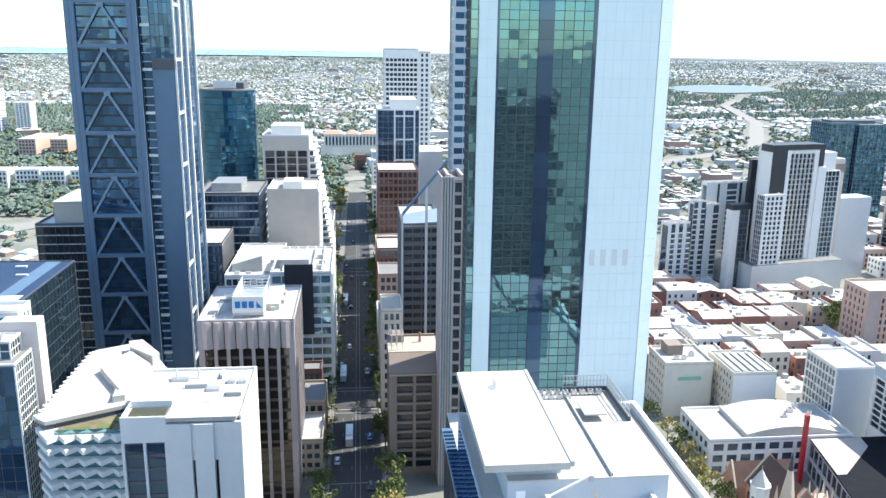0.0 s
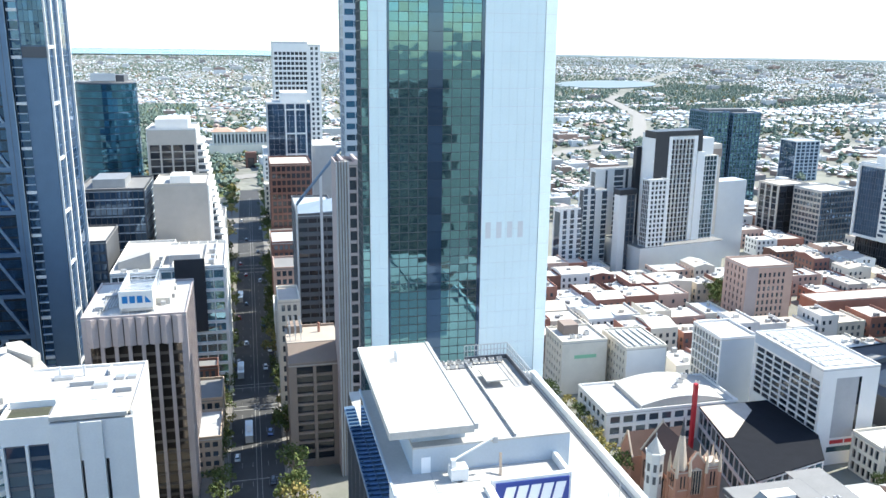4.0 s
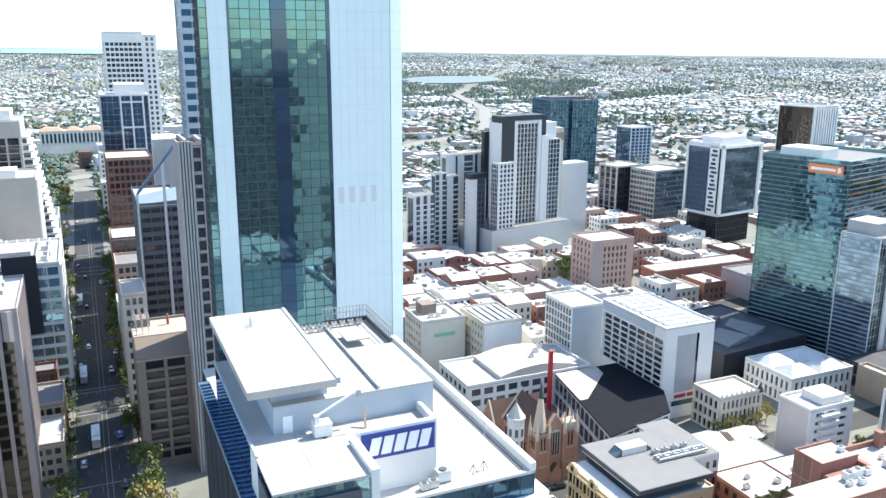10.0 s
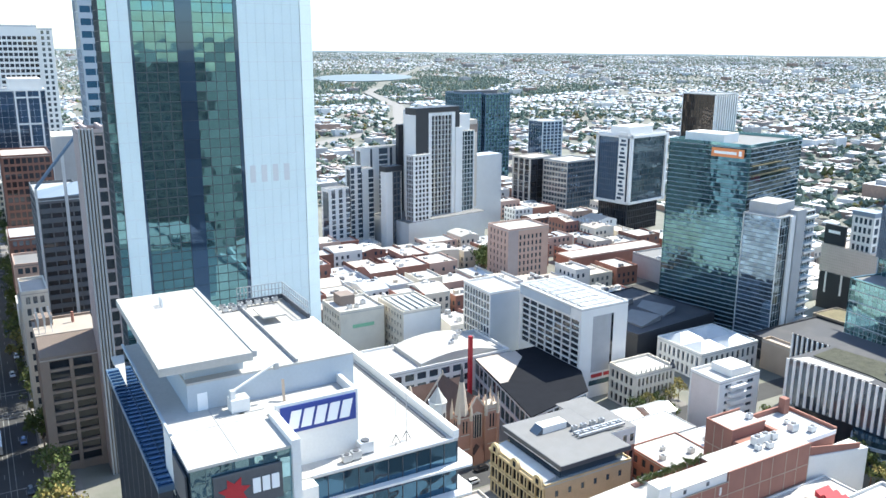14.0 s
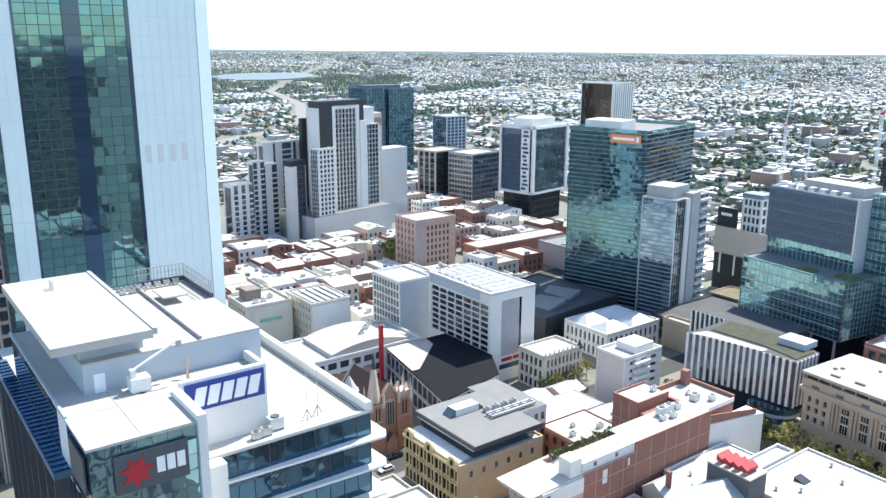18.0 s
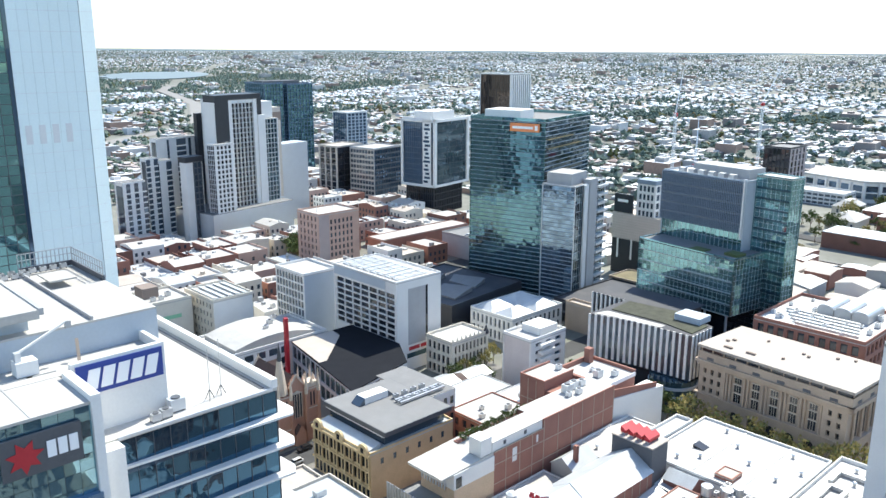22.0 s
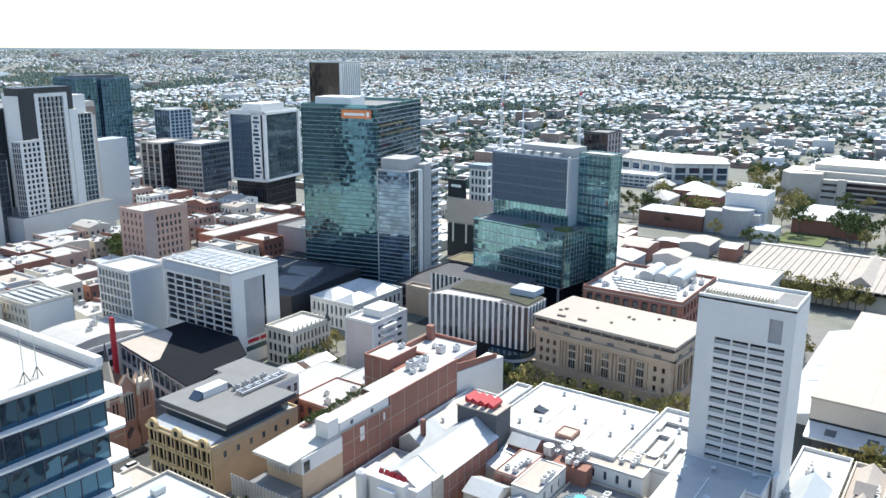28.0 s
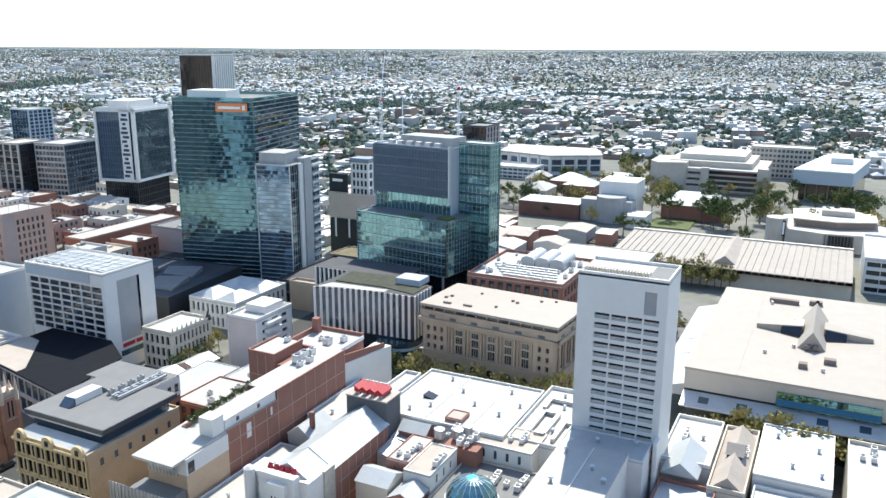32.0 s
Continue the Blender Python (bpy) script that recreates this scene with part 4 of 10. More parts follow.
    part("emblem", Geo().prism([(-29.8, 225.44), (-28.2, 225.44), (-28.2, 225.5), (-29.8, 225.5)], h + 2.9, [h + 4.9, h + 2.95, h + 2.95, h + 4.9]), "sign_blue", bd)
    bars_sign(bd, "sign_blue", -35.8, -30.0, 225.42, h + 2.9, h + 4.9, 3)
    part("frame", Geo().box(-36, -28.4, 225.9, 226.6, h + 0.6, h + 1.5), "metal", sg)


ribbed_concrete_tower()


def white_slit_block():
    th = thing("white_rendered_block", "white rendered tower with narrow slit windows", "office building", -36, 174, 0)
    x0, x1, y0, y1, h = -50, -25.2, 160, 187, 58
    part("core", Geo().box(x0 + 0.4, x1 - 0.4, y0 + 0.4, y1, 0, h - 0.5), "dgrey", th)
    e = between((x0, y0 + 0.4), (x1, y0 + 0.4))
    part("wall_panel", e.box(Geo(), 0, 9.4, h - 5, h + 0.8, 0, 0.4), "white", th)
    grid(2, 17, 0.55, 0.8, 0.2, "slate_wall", "g_navy", limit=60, pier_d=0.8, end=0.6, pier_mat="white")(th, between((x0, y0 + 0.4), (x0 + 9.4, y0 + 0.4)), 0, h - 5, True)
    for a, b, d in ((9.4, 14.4, 1.6), (15.1, 19.0, 1.9), (19.7, 24.8, 1.2)):
        part("wall_panel", e.box(Geo(), a, b, 0, h - 0.5, 0, d), "white", th)
    for a in (14.4, 19.0):
        part("slit_window", e.box(Geo(), a, a + 0.7, 0, h - 9, 0, 0.3), "g_black", th)
        part("wall_panel", e.box(Geo(), a, a + 0.7, h - 9, h - 0.5, 0, 1.2), "white", th)
    part("wall", Geo().box(x1 - 0.4, x1, y0, y1, 0, h + 0.6), "white", th)
    part("wall", Geo().box(x0, x0 + 0.4, y0 + 0.8, y1, 0, h + 0.6), "white", th)
    part("wall", Geo().box(x0 + 0.4, x1 - 0.4, y1 - 0.4, y1, 0, h + 0.6), "white", th)
    part("roof", Geo().box(x0, x1 - 0.4, y0 + 0.9, y1, h - 0.5, h), "white_roof", th)
    part("roof_upper", Geo().box(x0 + 9.4, x1 - 1, y0 - 1.0, y0 + 8, h, h + 0.9), "white_roof", th)
    for x, y, w in ((-31, 178, 1.8), (-28.5, 178, 1.8), (-44, 180, 4), (-35, 174, 3)):
        part("roof_hatch", Geo().box(x, x + w, y, y + 1.6, h, h + 0.7), "metal", th)
    part("roof_trough", Geo().box(x0 + 1.0, x0 + 8.6, y0 + 1.6, y0 + 6.4, h, h + 0.06), "dark_garden", th, "planted roof trough")
    part("trough_wall", Geo().box(x0 + 0.6, x0 + 9.2, y0 + 6.6, y0 + 7.0, h, h + 1.5), "white", th)
    for x, y, w, d in ((-34, 166, 1.3, 0.8), (-29, 166.4, 1.3, 0.8), (-40, 176, 5.0, 0.5), (-33, 181, 0.5, 4.0), (-30, 171, 3.2, 2.4)):
        part("roof_fitting", Geo().box(x, x + w, y, y + d, h, h + 1.0), "grey", th)
    for x in (-43, -38):
        part("flue", Geo().cyl(x, 182, 0.25, h, h + 2.6, 8), "alu", th)


white_slit_block()


def zigzag_block():
    """Offices with folded white balcony bands over green glass."""
    th = thing("zigzag_offices", "white banded offices with folded balconies and green glass", "office building", -62, 196, 0)
    pts = [(-73.4, 178), (-69.4, 173), (-51, 172.5), (-51, 208), (-60, 224), (-65, 226), (-73.6, 221)]
    part("core", Geo().prism([(-72.6, 178.5), (-69.0, 174), (-51.8, 173.4), (-51.8, 207), (-60, 223), (-65, 225), (-72.8, 220.4)], 0, 48.6), "g_green", th, "green tinted glazing")
    line = []
    n = 5
    for i in range(n):
        x = -69.2 + 18.4 * i / n
        line += [(x, 170.9), (x + 18.4 / n / 2, 173.0)]
    line += [(-50.8, 170.9), (-50.6, 208), (-59.6, 224.6), (-65, 226.8), (-73.8, 221.6)]
    m = 9
    for i in range(m):
        y = 220.6 - i * 42.6 / m
        line += [(-74.6, y - 1.0), (-73.3, y - 3.2)]
    line += [(-74.0, 177.2)]
    for f in range(17):
        z = 47.8 - f * 2.85
        part("balcony_band", Geo().prism(line, z, z + 1.2), "white", th, "folded white balcony band")
    part("roof", Geo().prism(pts, 48.6, 49.05), "white_roof", th)
    part("roof_terrace", Geo().prism([(-68.4, 173.8), (-52.4, 173.8), (-52.4, 184.0), (-55.0, 183.4), (-68.6, 176.6)], 49.05, 49.2), "dry_garden", th, "planted roof terrace")
    for x, y, w, d in ((-66.5, 174.2, 5.0, 1.4), (-59.6, 174.4, 3.0, 2.2), (-57, 178.0, 3.2, 1.4)):
        part("planter", Geo().box(x, x + w, y, y + d, 49.2, 49.7), "grass", th, "planted bed on the roof terrace")
    part("terrace_rail", Geo().box(-68.4, -51.6, 173.3, 173.4, 49.05, 50.1), "g_green", th, "glass balustrade")
    part("terrace_wall", between((-69.6, 176.8), (-55.4, 184.2)).box(Geo(), 0.4, 15.4, 49.05, 50.3, -0.3, -0.05), "g_dark", th, "glazed wall of the roof terrace")
    wedge = [(-73.6, 177.4), (-71.0, 175.4), (-55.0, 183.6), (-51.0, 205.6), (-59.8, 223.2), (-64.6, 225.2), (-73.4, 220.2)]
    part("wedge_roof", Geo().prism(wedge, 50.3, 51.2), "white_roof", th, "large white wedge roof")
    teeth = Geo()
    for i in range(15):
        y = 219.6 - i * 2.8
        teeth.prism([(-74.9, y - 1.3), (-73.62, y - 2.3), (-73.56, y)], 50.2, 51.15)
    part("saw_edge", teeth, "white", th, "toothed white roof edge")
    part("roof_upper", Geo().prism([(-58.4, 188.6), (-54.6, 204), (-62.2, 214), (-67.0, 203)], 51.2, 53.2), "white_roof", th, "raised white plant roof")
    part("roof_upper_deck", Geo().prism([(-59.3, 190.6), (-55.6, 203.6), (-61.9, 212.2), (-65.6, 203.1)], 53.2, 53.26), "tan_roof", th)
    part("roof_block", Geo().prism([(-62.4, 214.6), (-55, 207.5), (-53.6, 209.6), (-60.6, 220.4), (-64, 219.4)], 51.2, 54.0), "white_roof", th)
    part("roof_block", Geo().prism([(-58.8, 184.6), (-56.2, 185.6), (-56.6, 192), (-59.4, 190)], 51.2, 52.8), "white_roof", th)


zigzag_block()
th_ = building("glazed_corner_offices", "dark glazed tower with a fine white window grid and stepped top", -112, -79, 182.5, 193, 62, "office building", E=curtain(2.6, 3.6, "g_braced", "dgrey", mw=0.16, limit=30), N=curtain(1.3, 2.05, "g_night", "white", mw=0.17, md=0.16, limit=40), own="EN", wall="white", roof="grey_roof", parapet=0.5)
block(th_, -112, -81.2, 186.5, 192.9, 62, 66.2, E=curtain(2.2, 2.0, "g_navy", "white", mw=0.2, limit=0), N=curtain(1.6, 2.0, "g_night", "white", mw=0.2, limit=0), wall="white", own="", roof="white_roof", parapet=0.4)
part("pale_slab", Geo().box(-86, -77.4, 193.2, 197.8, 0, 69), "pale_pink", th_, "pale blank end wall")
for x, y, w in ((-86, 188, 2.4), (-92, 189.2, 3.2), (-98, 188, 2.6)):
    part("roof_unit", Geo().box(x, x + w, y, y + 1.8, 66.2, 67.6), "metal", th_)
th_ = building("dark_glass_offices", "dark glass offices with a dark blue roof", -150, -92.5, 222.5, 266, 65, "office building", E=curtain(2.8, 3.8, "g_navy", "dgrey", limit=40), N=curtain(2.8, 3.8, "g_night", "dgrey", limit=70, tilt=0.4), own="EN", wall="dgrey", roof="blue_roof", parapet=0.3)
part("roof_strip", Geo().box(-149, -94, 223.5, 228, 65, 65.12), "white_roof", th_, "pale strip along the roof edge")
part("roof_strip", Geo().box(-101, -96.4, 228.2, 265, 65, 65.1), "steel", th_, "lighter blue roof strip")
for x, y in ((-104, 248), (-112, 236), (-108, 258), (-116, 250)):
    part("roof_hatch", Geo().box(x, x + 3.4, y, y + 1.4, 65, 65.5), "blue_grey", th_)
building("podium_offices", "white roofed offices beside the dark glass block", -125, -83.5, 198.2, 206, 69.5, "office building", E=grid(8, 17, 0.2, 1.2, 0.3, "white", "g_sky", limit=0), N=grid(3, 17, 0.9, 1.2, 0.3, "white", "g_sky", limit=0), own="")


def beyond_the_street():
    """Parliament building, park towers and flats far along and left of the street."""
    th = thing("colonnaded_hall", "long pale hall with a colonnade and terracotta roofs", "building", -10, 990, 0)
    part("podium", Geo().box(-46, 26, 985, 1012, 0, 16), "cream", th)
    part("hall", Geo().box(-42, 22, 988, 1010, 16, 31), "cream", th)
    for i in range(16):
        part("column", Geo().box(-41.5 + i * 4.1, -40.3 + i * 4.1, 986.6, 988, 16, 30), "white", th)
        part("window", Geo().box(-40 + i * 4.1, -37.8 + i * 4.1, 987.8, 988.05, 18, 28), "g_dark", th)
    tile = surface("terracotta", (0.42, 0.27, 0.20), 0.8)
    for x0, x1 in ((-43, -18), (-16, 0), (2, 23)):
        part("tiled_roof", Geo().hip(x0, x1, 987, 1011, 31, 34.5, 6), tile, th)
    th = thing("brick_archway", "red brick memorial archway", "archway", 2, 905, 0)
    part("block", Geo().box(-5, 7, 903, 910, 0, 17), "brown_brick", th)
    part("arch_opening", Geo().box(-2.5, 4.5, 902.8, 903, 0, 11), "g_black", th)
    for x0, x1, y0, h, lab in ((-546, -526, 1268, 66, "slim white apartment tower above the park"), (-508, -486, 1276, 46, "round topped white apartment tower")):
        building("apartment_tower", lab, x0, x1, y0, y0 + 22, h, "apartment tower", E=grid(4, 18, 1.4, 1.2, 0.5, "white", "g_dark", limit=60), N=grid(4, 18, 1.4, 1.2, 0.5, "white", "g_dark", limit=0), wall="white", own="E")
    r = random.Random(8)
    for i in range(7):
        x = -400 + i * 26
        building("park_flats", "white three-storey flats near the freeway", x, x + 22, 790 + r.uniform(-6, 6), 812, 17, "flats", E=grid(6, 4, 1.2, 1.5, 0.5, "white", "g_dark", limit=24), wall="white", own="E", roof="tin_roof", group="flats by the freeway")
    for i in range(6):
        x = -395 + i * 30
        building("park_flats", "pinkish stepped flats among trees", x, x + 20, 985 + r.uniform(-10, 60), 1065, r.uniform(16, 28), "flats", E=grid(5, 6, 1.2, 1.5, 0.5, "pink", "g_dark", limit=20), wall="pink", own="E", roof="tan_roof", group="flats by the park")


beyond_the_street()

# ---- the office building below the camera ----
def ac_unit(x, y, z, s=1.0, parent=None, rot=0.0):
    """A rooftop condenser: casing, fan ring and feet."""
    g = Geo().box(x - 0.7 * s, x + 0.7 * s, y - 0.5 * s, y + 0.5 * s, z + 0.15, z + 1.2 * s)
    g.cyl(x, y, 0.42 * s, z + 1.2 * s, z + 1.32 * s, 12, 1)
    for a in (-0.6, 0.6):
        g.box(x + a * s - 0.06, x + a * s + 0.06, y - 0.5 * s, y + 0.5 * s, z, z + 0.15, 2)
    return g


def condensers(places, z, group, label="grey rooftop air conditioning unit with a round fan"):
    for x, y, s in places:
        single("air_conditioner", ac_unit(x, y, z, s), ["metal", "dgrey", "dgrey"], label, "air conditioner", group)


def sunshade_offices():
    th = thing("glass_office_building", "blue glass office building with white sunshades and stepped white roofs", "office building", 33, 105, 0)
    fl = 4.07
    top = 70.0
    part("core", Geo().box(15.6, 49.6, 82.6, 133.5, 0, top - 0.4), "dgrey", th)
    e = between((30.0, 82.4), (50.0, 82.4))
    n = between((50.0, 82.4), (50.0, 134.0))
    s = between((15.2, 134.0), (15.2, 82.4))
    floors = 17

    def glazed(f, own, cols, lim):
        cw = f.w / cols
        cells = []
        for i in range(floors):
            z1 = top - 0.5 - i * fl
            cells += [(c * cw + 0.02, (c + 1) * cw - 0.02, z1 - fl + 0.75, z1 - 0.05) for c in range(cols)]
        panes(th, f, cells, "g_office", d=0.0, limit=lim, tilt=0.5)
        for i in range(floors):
            z1 = top - 0.5 - i * fl
            part("spandrel_glass", f.box(Geo(), 0, f.w, z1 - fl - 0.05, z1 - fl + 0.72, -0.2, 0.06), "g_navy", th, "dark blue spandrel glass band")
        g = Geo()
        for c in range(cols + 1):
            f.box(g, c * cw - 0.035, c * cw + 0.035, 0, top - 0.5, -0.1, 0.09)
        part("mullions", g, "dgrey", th)
    glazed(e, True, 10, 60)
    glazed(s, True, 24, 60)
    glazed(n, False, 24, 0)
    for i in range(floors):
        z = top - 0.55 - (i + 0.98) * fl + 0.75
        part("sunshade", Geo().prism([(30.0, 82.4), (30.0, 81.9), (51.4, 80.9), (52.3, 82.4)], z, z + 0.3), "white", th, "white projecting sunshade blade")
        part("sunshade", Geo().prism([(50.0, 82.4), (52.3, 82.4), (51.2, 108), (50.0, 108)], z, z + 0.28), "white", th, "white projecting sunshade blade")
    # main roof and parapet
    part("roof", Geo().box(15.2, 50.0, 82.2, 134, top - 0.4, top), "white_roof", th, "glaring white main roof")
    part("parapet", Geo().box(49.3, 50.1, 82.2, 134.1, top, top + 1.15), "white", th)
    part("parapet", Geo().box(39, 49.3, 133.3, 134.1, top, top + 1.15), "white", th)
    part("gutter", Geo().box(48.1, 48.7, 83, 133, top, top + 0.06), "dgrey", th, "dark roof gutter")
    part("parapet", Geo().box(30.0, 49.3, 82.0, 82.3, top - 0.2, top + 0.14), "alu", th)
    # bay with the sign, pier beside it
    part("pier", Geo().box(26.6, 30.0, 80.3, 83.2, 0, top - 0.2), "white", th, "smooth white concrete pier")
    part("pier", Geo().box(26.0, 26.95, 77.2, 85.2, 0, 77.9), "white", th, "smooth white concrete pier")
    part("bay_core", Geo().box(15.6, 26, 78.1, 86.6, 0, 77.0), "dgrey", th)
    bay = between((15.2, 77.7), (26.0, 77.7))
    cw = bay.w / 7
    cells = [(c * cw + 0.02, (c + 1) * cw - 0.02, 77.0 - (r + 1) * 1.75, 77.0 - r * 1.75 - 0.04) for r in range(30) for c in range(7)]
    panes(th, bay, cells, "g_sky", d=0.0, limit=105, tilt=0.5)
    bs = between((15.2, 86.6), (15.2, 77.7))
    cells = [(c * 1.48 + 0.02, (c + 1) * 1.48 - 0.02, 77.0 - (r + 1) * 1.75, 77.0 - r * 1.75 - 0.04) for r in range(40) for c in range(6)]
    panes(th, bs, cells, "g_office", d=0.0, limit=30, tilt=0.5)
    part("band", bay.box(Geo(), -0.3, 11.0, 66.6, 67.4, 0, 0.7), "steel", th, "blue-grey floor band")
    for k in range(12):
        part("band", bay.box(Geo(), -0.3, 11.0, 62.4 - k * fl, 63.0 - k * fl, 0, 0.5), "steel", th)
    # upper roof
    part("upper_core", Geo().box(15.2, 37.0, 86.0, 91.0, top, 76.9), "white", th)
    part("upper_roof", Geo().box(15.0, 37.3, 86.0, 92.0, 76.9, 77.2), "white_roof", th, "white upper roof deck")
    part("bay_roof", Geo().box(15.0, 26.0, 77.5, 86.0, 76.9, 77.2), "white_roof", th, "white roof of the corner bay")
    part("upper_parapet", Geo().box(36.9, 37.4, 85.4, 91.0, top, 78.4), "white", th)
    part("sign_wall", Geo().box(26.97, 36.88, 85.3, 85.98, top, 78.4), "white", th, "white wall that carries the blue sign")
    # plant storeys
    # Plant and canopy walls: their bluish shade is put into the base colour
    part("plant_wall", Geo().box(18.2, 39.3, 91.0, 118, 70, 80.6), "blue_grey", th, "pale blue-grey plant room")
    part("plant_roof", Geo().box(18.2, 39.3, 91.0, 106.5, 80.6, 80.85), "white_roof", th)
    part("plant_roof", Geo().box(18.2, 32.0, 106.5, 118, 80.6, 80.85), "white_roof", th)
    part("plant_pit", Geo().box(32.0, 39.3, 106.5, 118, 80.6, 80.65), "white_roof", th)
    part("pit_deck", Geo().box(32.6, 36.0, 107.2, 112.0, 81.6, 81.8), "white_roof", th, "raised white plant deck")
    part("bay_seam", Geo().box(15.2, 36.8, 86.0, 86.12, 77.2, 77.24), "grey", th)
    part("bay_seam", Geo().box(20.4, 20.52, 77.8, 90.8, 77.2, 77.25), "grey", th)
    part("roof_seam", Geo().box(31.7, 31.95, 91.2, 117, 80.85, 81.3), "grey", th)
    for k in range(2):
        part("plant_parapet", Geo().box((39.0, 32)[k], 39.35, (106.5, 117.7)[k], (117.7, 118.0)[k], 80.8, 81.5), "dgrey", th)
    g = Geo()
    for i in range(14):
        g.bar((39.15, 106.6 + i * 0.85, 80.7), (39.15, 106.6 + i * 0.85, 83.4), 0.1)
        g.bar((32 + i * 0.55, 117.9, 80.7), (32 + i * 0.55, 117.9, 83.4), 0.1)
    for z in (81.5, 82.5, 83.4):
        g.bar((39.15, 106.6, z), (39.15, 118, z), 0.1).bar((32, 117.9, z), (39.2, 117.9, z), 0.1)
    part("screen_frame", g, "metal", th, "galvanised plant screen frame")
    # canopy roof
    part("canopy_roof", Geo().box(15.1, 26.0, 90.2, 120.2, 82.6, 83.6), "white_roof", th, "flat white canopy roof over the plant")
    part("canopy_wall", Geo().box(18.3, 25.4, 92.5, 119, 80.85, 82.6), "blue_grey", th)
    part("canopy_gutter", Geo().box(26.0, 26.5, 90.2, 120.2, 83.0, 83.75), "grey", th)
    g = Geo()
    for i in range(4):
        g.box(20.0, 20.25, 113.0 + i * 0.5, 113.2 + i * 0.5, 83.6, 84.8)
    part("vent_stub", g, "alu", th)
    part("door", Geo().box(19.3, 20.5, 90.94, 91.0, 77.2, 79.4), "letter", th, "white plant room door")
    # south ledge with blue louvres
    part("ledge", Geo().box(13.4, 15.2, 86.6, 126, 70.3, 71.0), "steel", th)
    g = Geo()
    for i in range(30):
        g.box(13.5, 15.1, 87 + i * 1.28, 87.35 + i * 1.28, 71.0, 71.25)
    part("louvre_deck", g, "g_royal", th, "blue louvred gantry along the south side", kind="stuff")
    part("ledge_wall", Geo().box(15.2, 18.2, 91, 118, 71, 76.9), "g_navy", th, "dark glazed upper wall")
    part("ledge_deck", Geo().box(15.1, 18.2, 92.0, 118, 76.9, 77.18), "white_roof", th)
    part("ledge_kerb", Geo().box(14.95, 15.25, 86.0, 118, 77.18, 77.5), "blue_grey", th)
    for i in range(8):
        part("vertical_fin", Geo().box(13.6, 15.2, 88 + i * 5, 88.25 + i * 5, 0, 70.3), "dgrey", th)

    # signs
    sg = thing("blue_roof_sign", "blue roof sign with slanted white letters", "sign", 32, 85.2, 74)
    bd = part("board", Geo().box(27.4, 37.0, 85.12, 85.29, 74.6, 78.0), "blue", sg)
    bars_sign(bd, "letter", 28.2, 36.4, 85.02, 75.1, 77.4, 5, 0.55, 0.22)
    sg = thing("dark_bank_sign", "dark sign board with a red star and white letters", "sign", 20, 77.3, 68)
    bd = part("board", Geo().box(17.4, 24.8, 77.2, 77.5, 71.6, 75.7), "dgrey", sg)
    st = []
    for i in range(14):
        a, r = math.pi * i / 7 + 0.2, 1.75 if i % 2 == 0 else 0.95
        st.append((19.5 + r * math.cos(a), 77.12, 73.6 + r * math.sin(a)))
    g = Geo()
    k = len(st)
    g.poly(st)
    g.poly([(x, 77.2, z) for x, _, z in st][::-1])
    for i in range(k):
        j = (i + 1) % k
        g.poly([st[j], st[i], (st[i][0], 77.2, st[i][2]), (st[j][0], 77.2, st[j][2])])
    part("star", g, "red", bd, "red seven-pointed star")
    bars_sign(bd, "letter", 21.5, 24.6, 77.1, 72.9, 74.6, 3, 0.0, 0.2)
    sg = thing("dark_bank_sign", "dark side sign board with a red star", "sign", 15, 82, 68)
    part("board", Geo().box(14.9, 15.1, 79, 85, 71.6, 75.7), "dgrey", sg)
    part("star", Geo().cyl(0, 0, 1.2, 0, 0.1, 7), "red", sg).matrix_basis = Matrix.Translation((-0.1, -0.5, 5.6)) @ Matrix.Rotation(radians(-90), 4, "Y") @ Matrix.Translation((15, 82, 68))


sunshade_offices()


def davit():
    th = thing("roof_crane", "white facade maintenance crane on the upper roof", "crane", 23.5, 89, 77.2)
    part("base_cart", Geo().box(22.5, 24.7, 88.0, 89.8, 77.3, 78.9), "white", th)
    part("turret", Geo().box(22.6, 23.2, 88.4, 89.2, 78.9, 79.9), "alu", th)
    part("jib", Geo().bar((23, 88.8, 79.8), (28.6, 90.0, 81.8), 0.22), "white", th)
    part("hook_block", Geo().box(28.4, 29.0, 89.8, 90.2, 81.0, 81.8), "grey", th)
    for x in (22.4, 24.8):
        part("rail", Geo().box(x - 1.5, x + 1.5, 87.7, 87.85, 77.2, 77.3), "metal", th)
    part("cradle", Geo().bar((29.0, 88.4, 77.2), (29.4, 89.8, 79.6), 0.35), "sand", th)


davit()
for i, (x, y, hh) in enumerate([(42.2, 84.6, 6.4), (43.9, 85.0, 7.2)]):
    th_ = thing("antenna_mast", "thin grey antenna mast on a tripod", "antenna", x, y, 70)
    part("pole", Geo().cyl(x, y, 0.05, 70, 70 + hh, 6), "metal", th_)
    for a in range(3):
        part("leg", Geo().bar((x + 0.6 * math.cos(a * 2.1), y + 0.6 * math.sin(a * 2.1), 70), (x, y, 71.3), 0.08), "dgrey", th_)
condensers([(36.2, 83.6, 0.9), (34.9, 83.4, 0.8)], 70, "units beside the roof sign")
single("air_handler", ac_unit(37.9, 84.6, 70, 1.3), ["alu", "dgrey", "dgrey"], "tall white air handler on the white roof", "air conditioner")
condensers([(28.0 + (i % 8) * 1.35, 116.6 - (i // 8) * 1.6, 0.6) for i in range(12)], 80.85, "units in the plant pit")

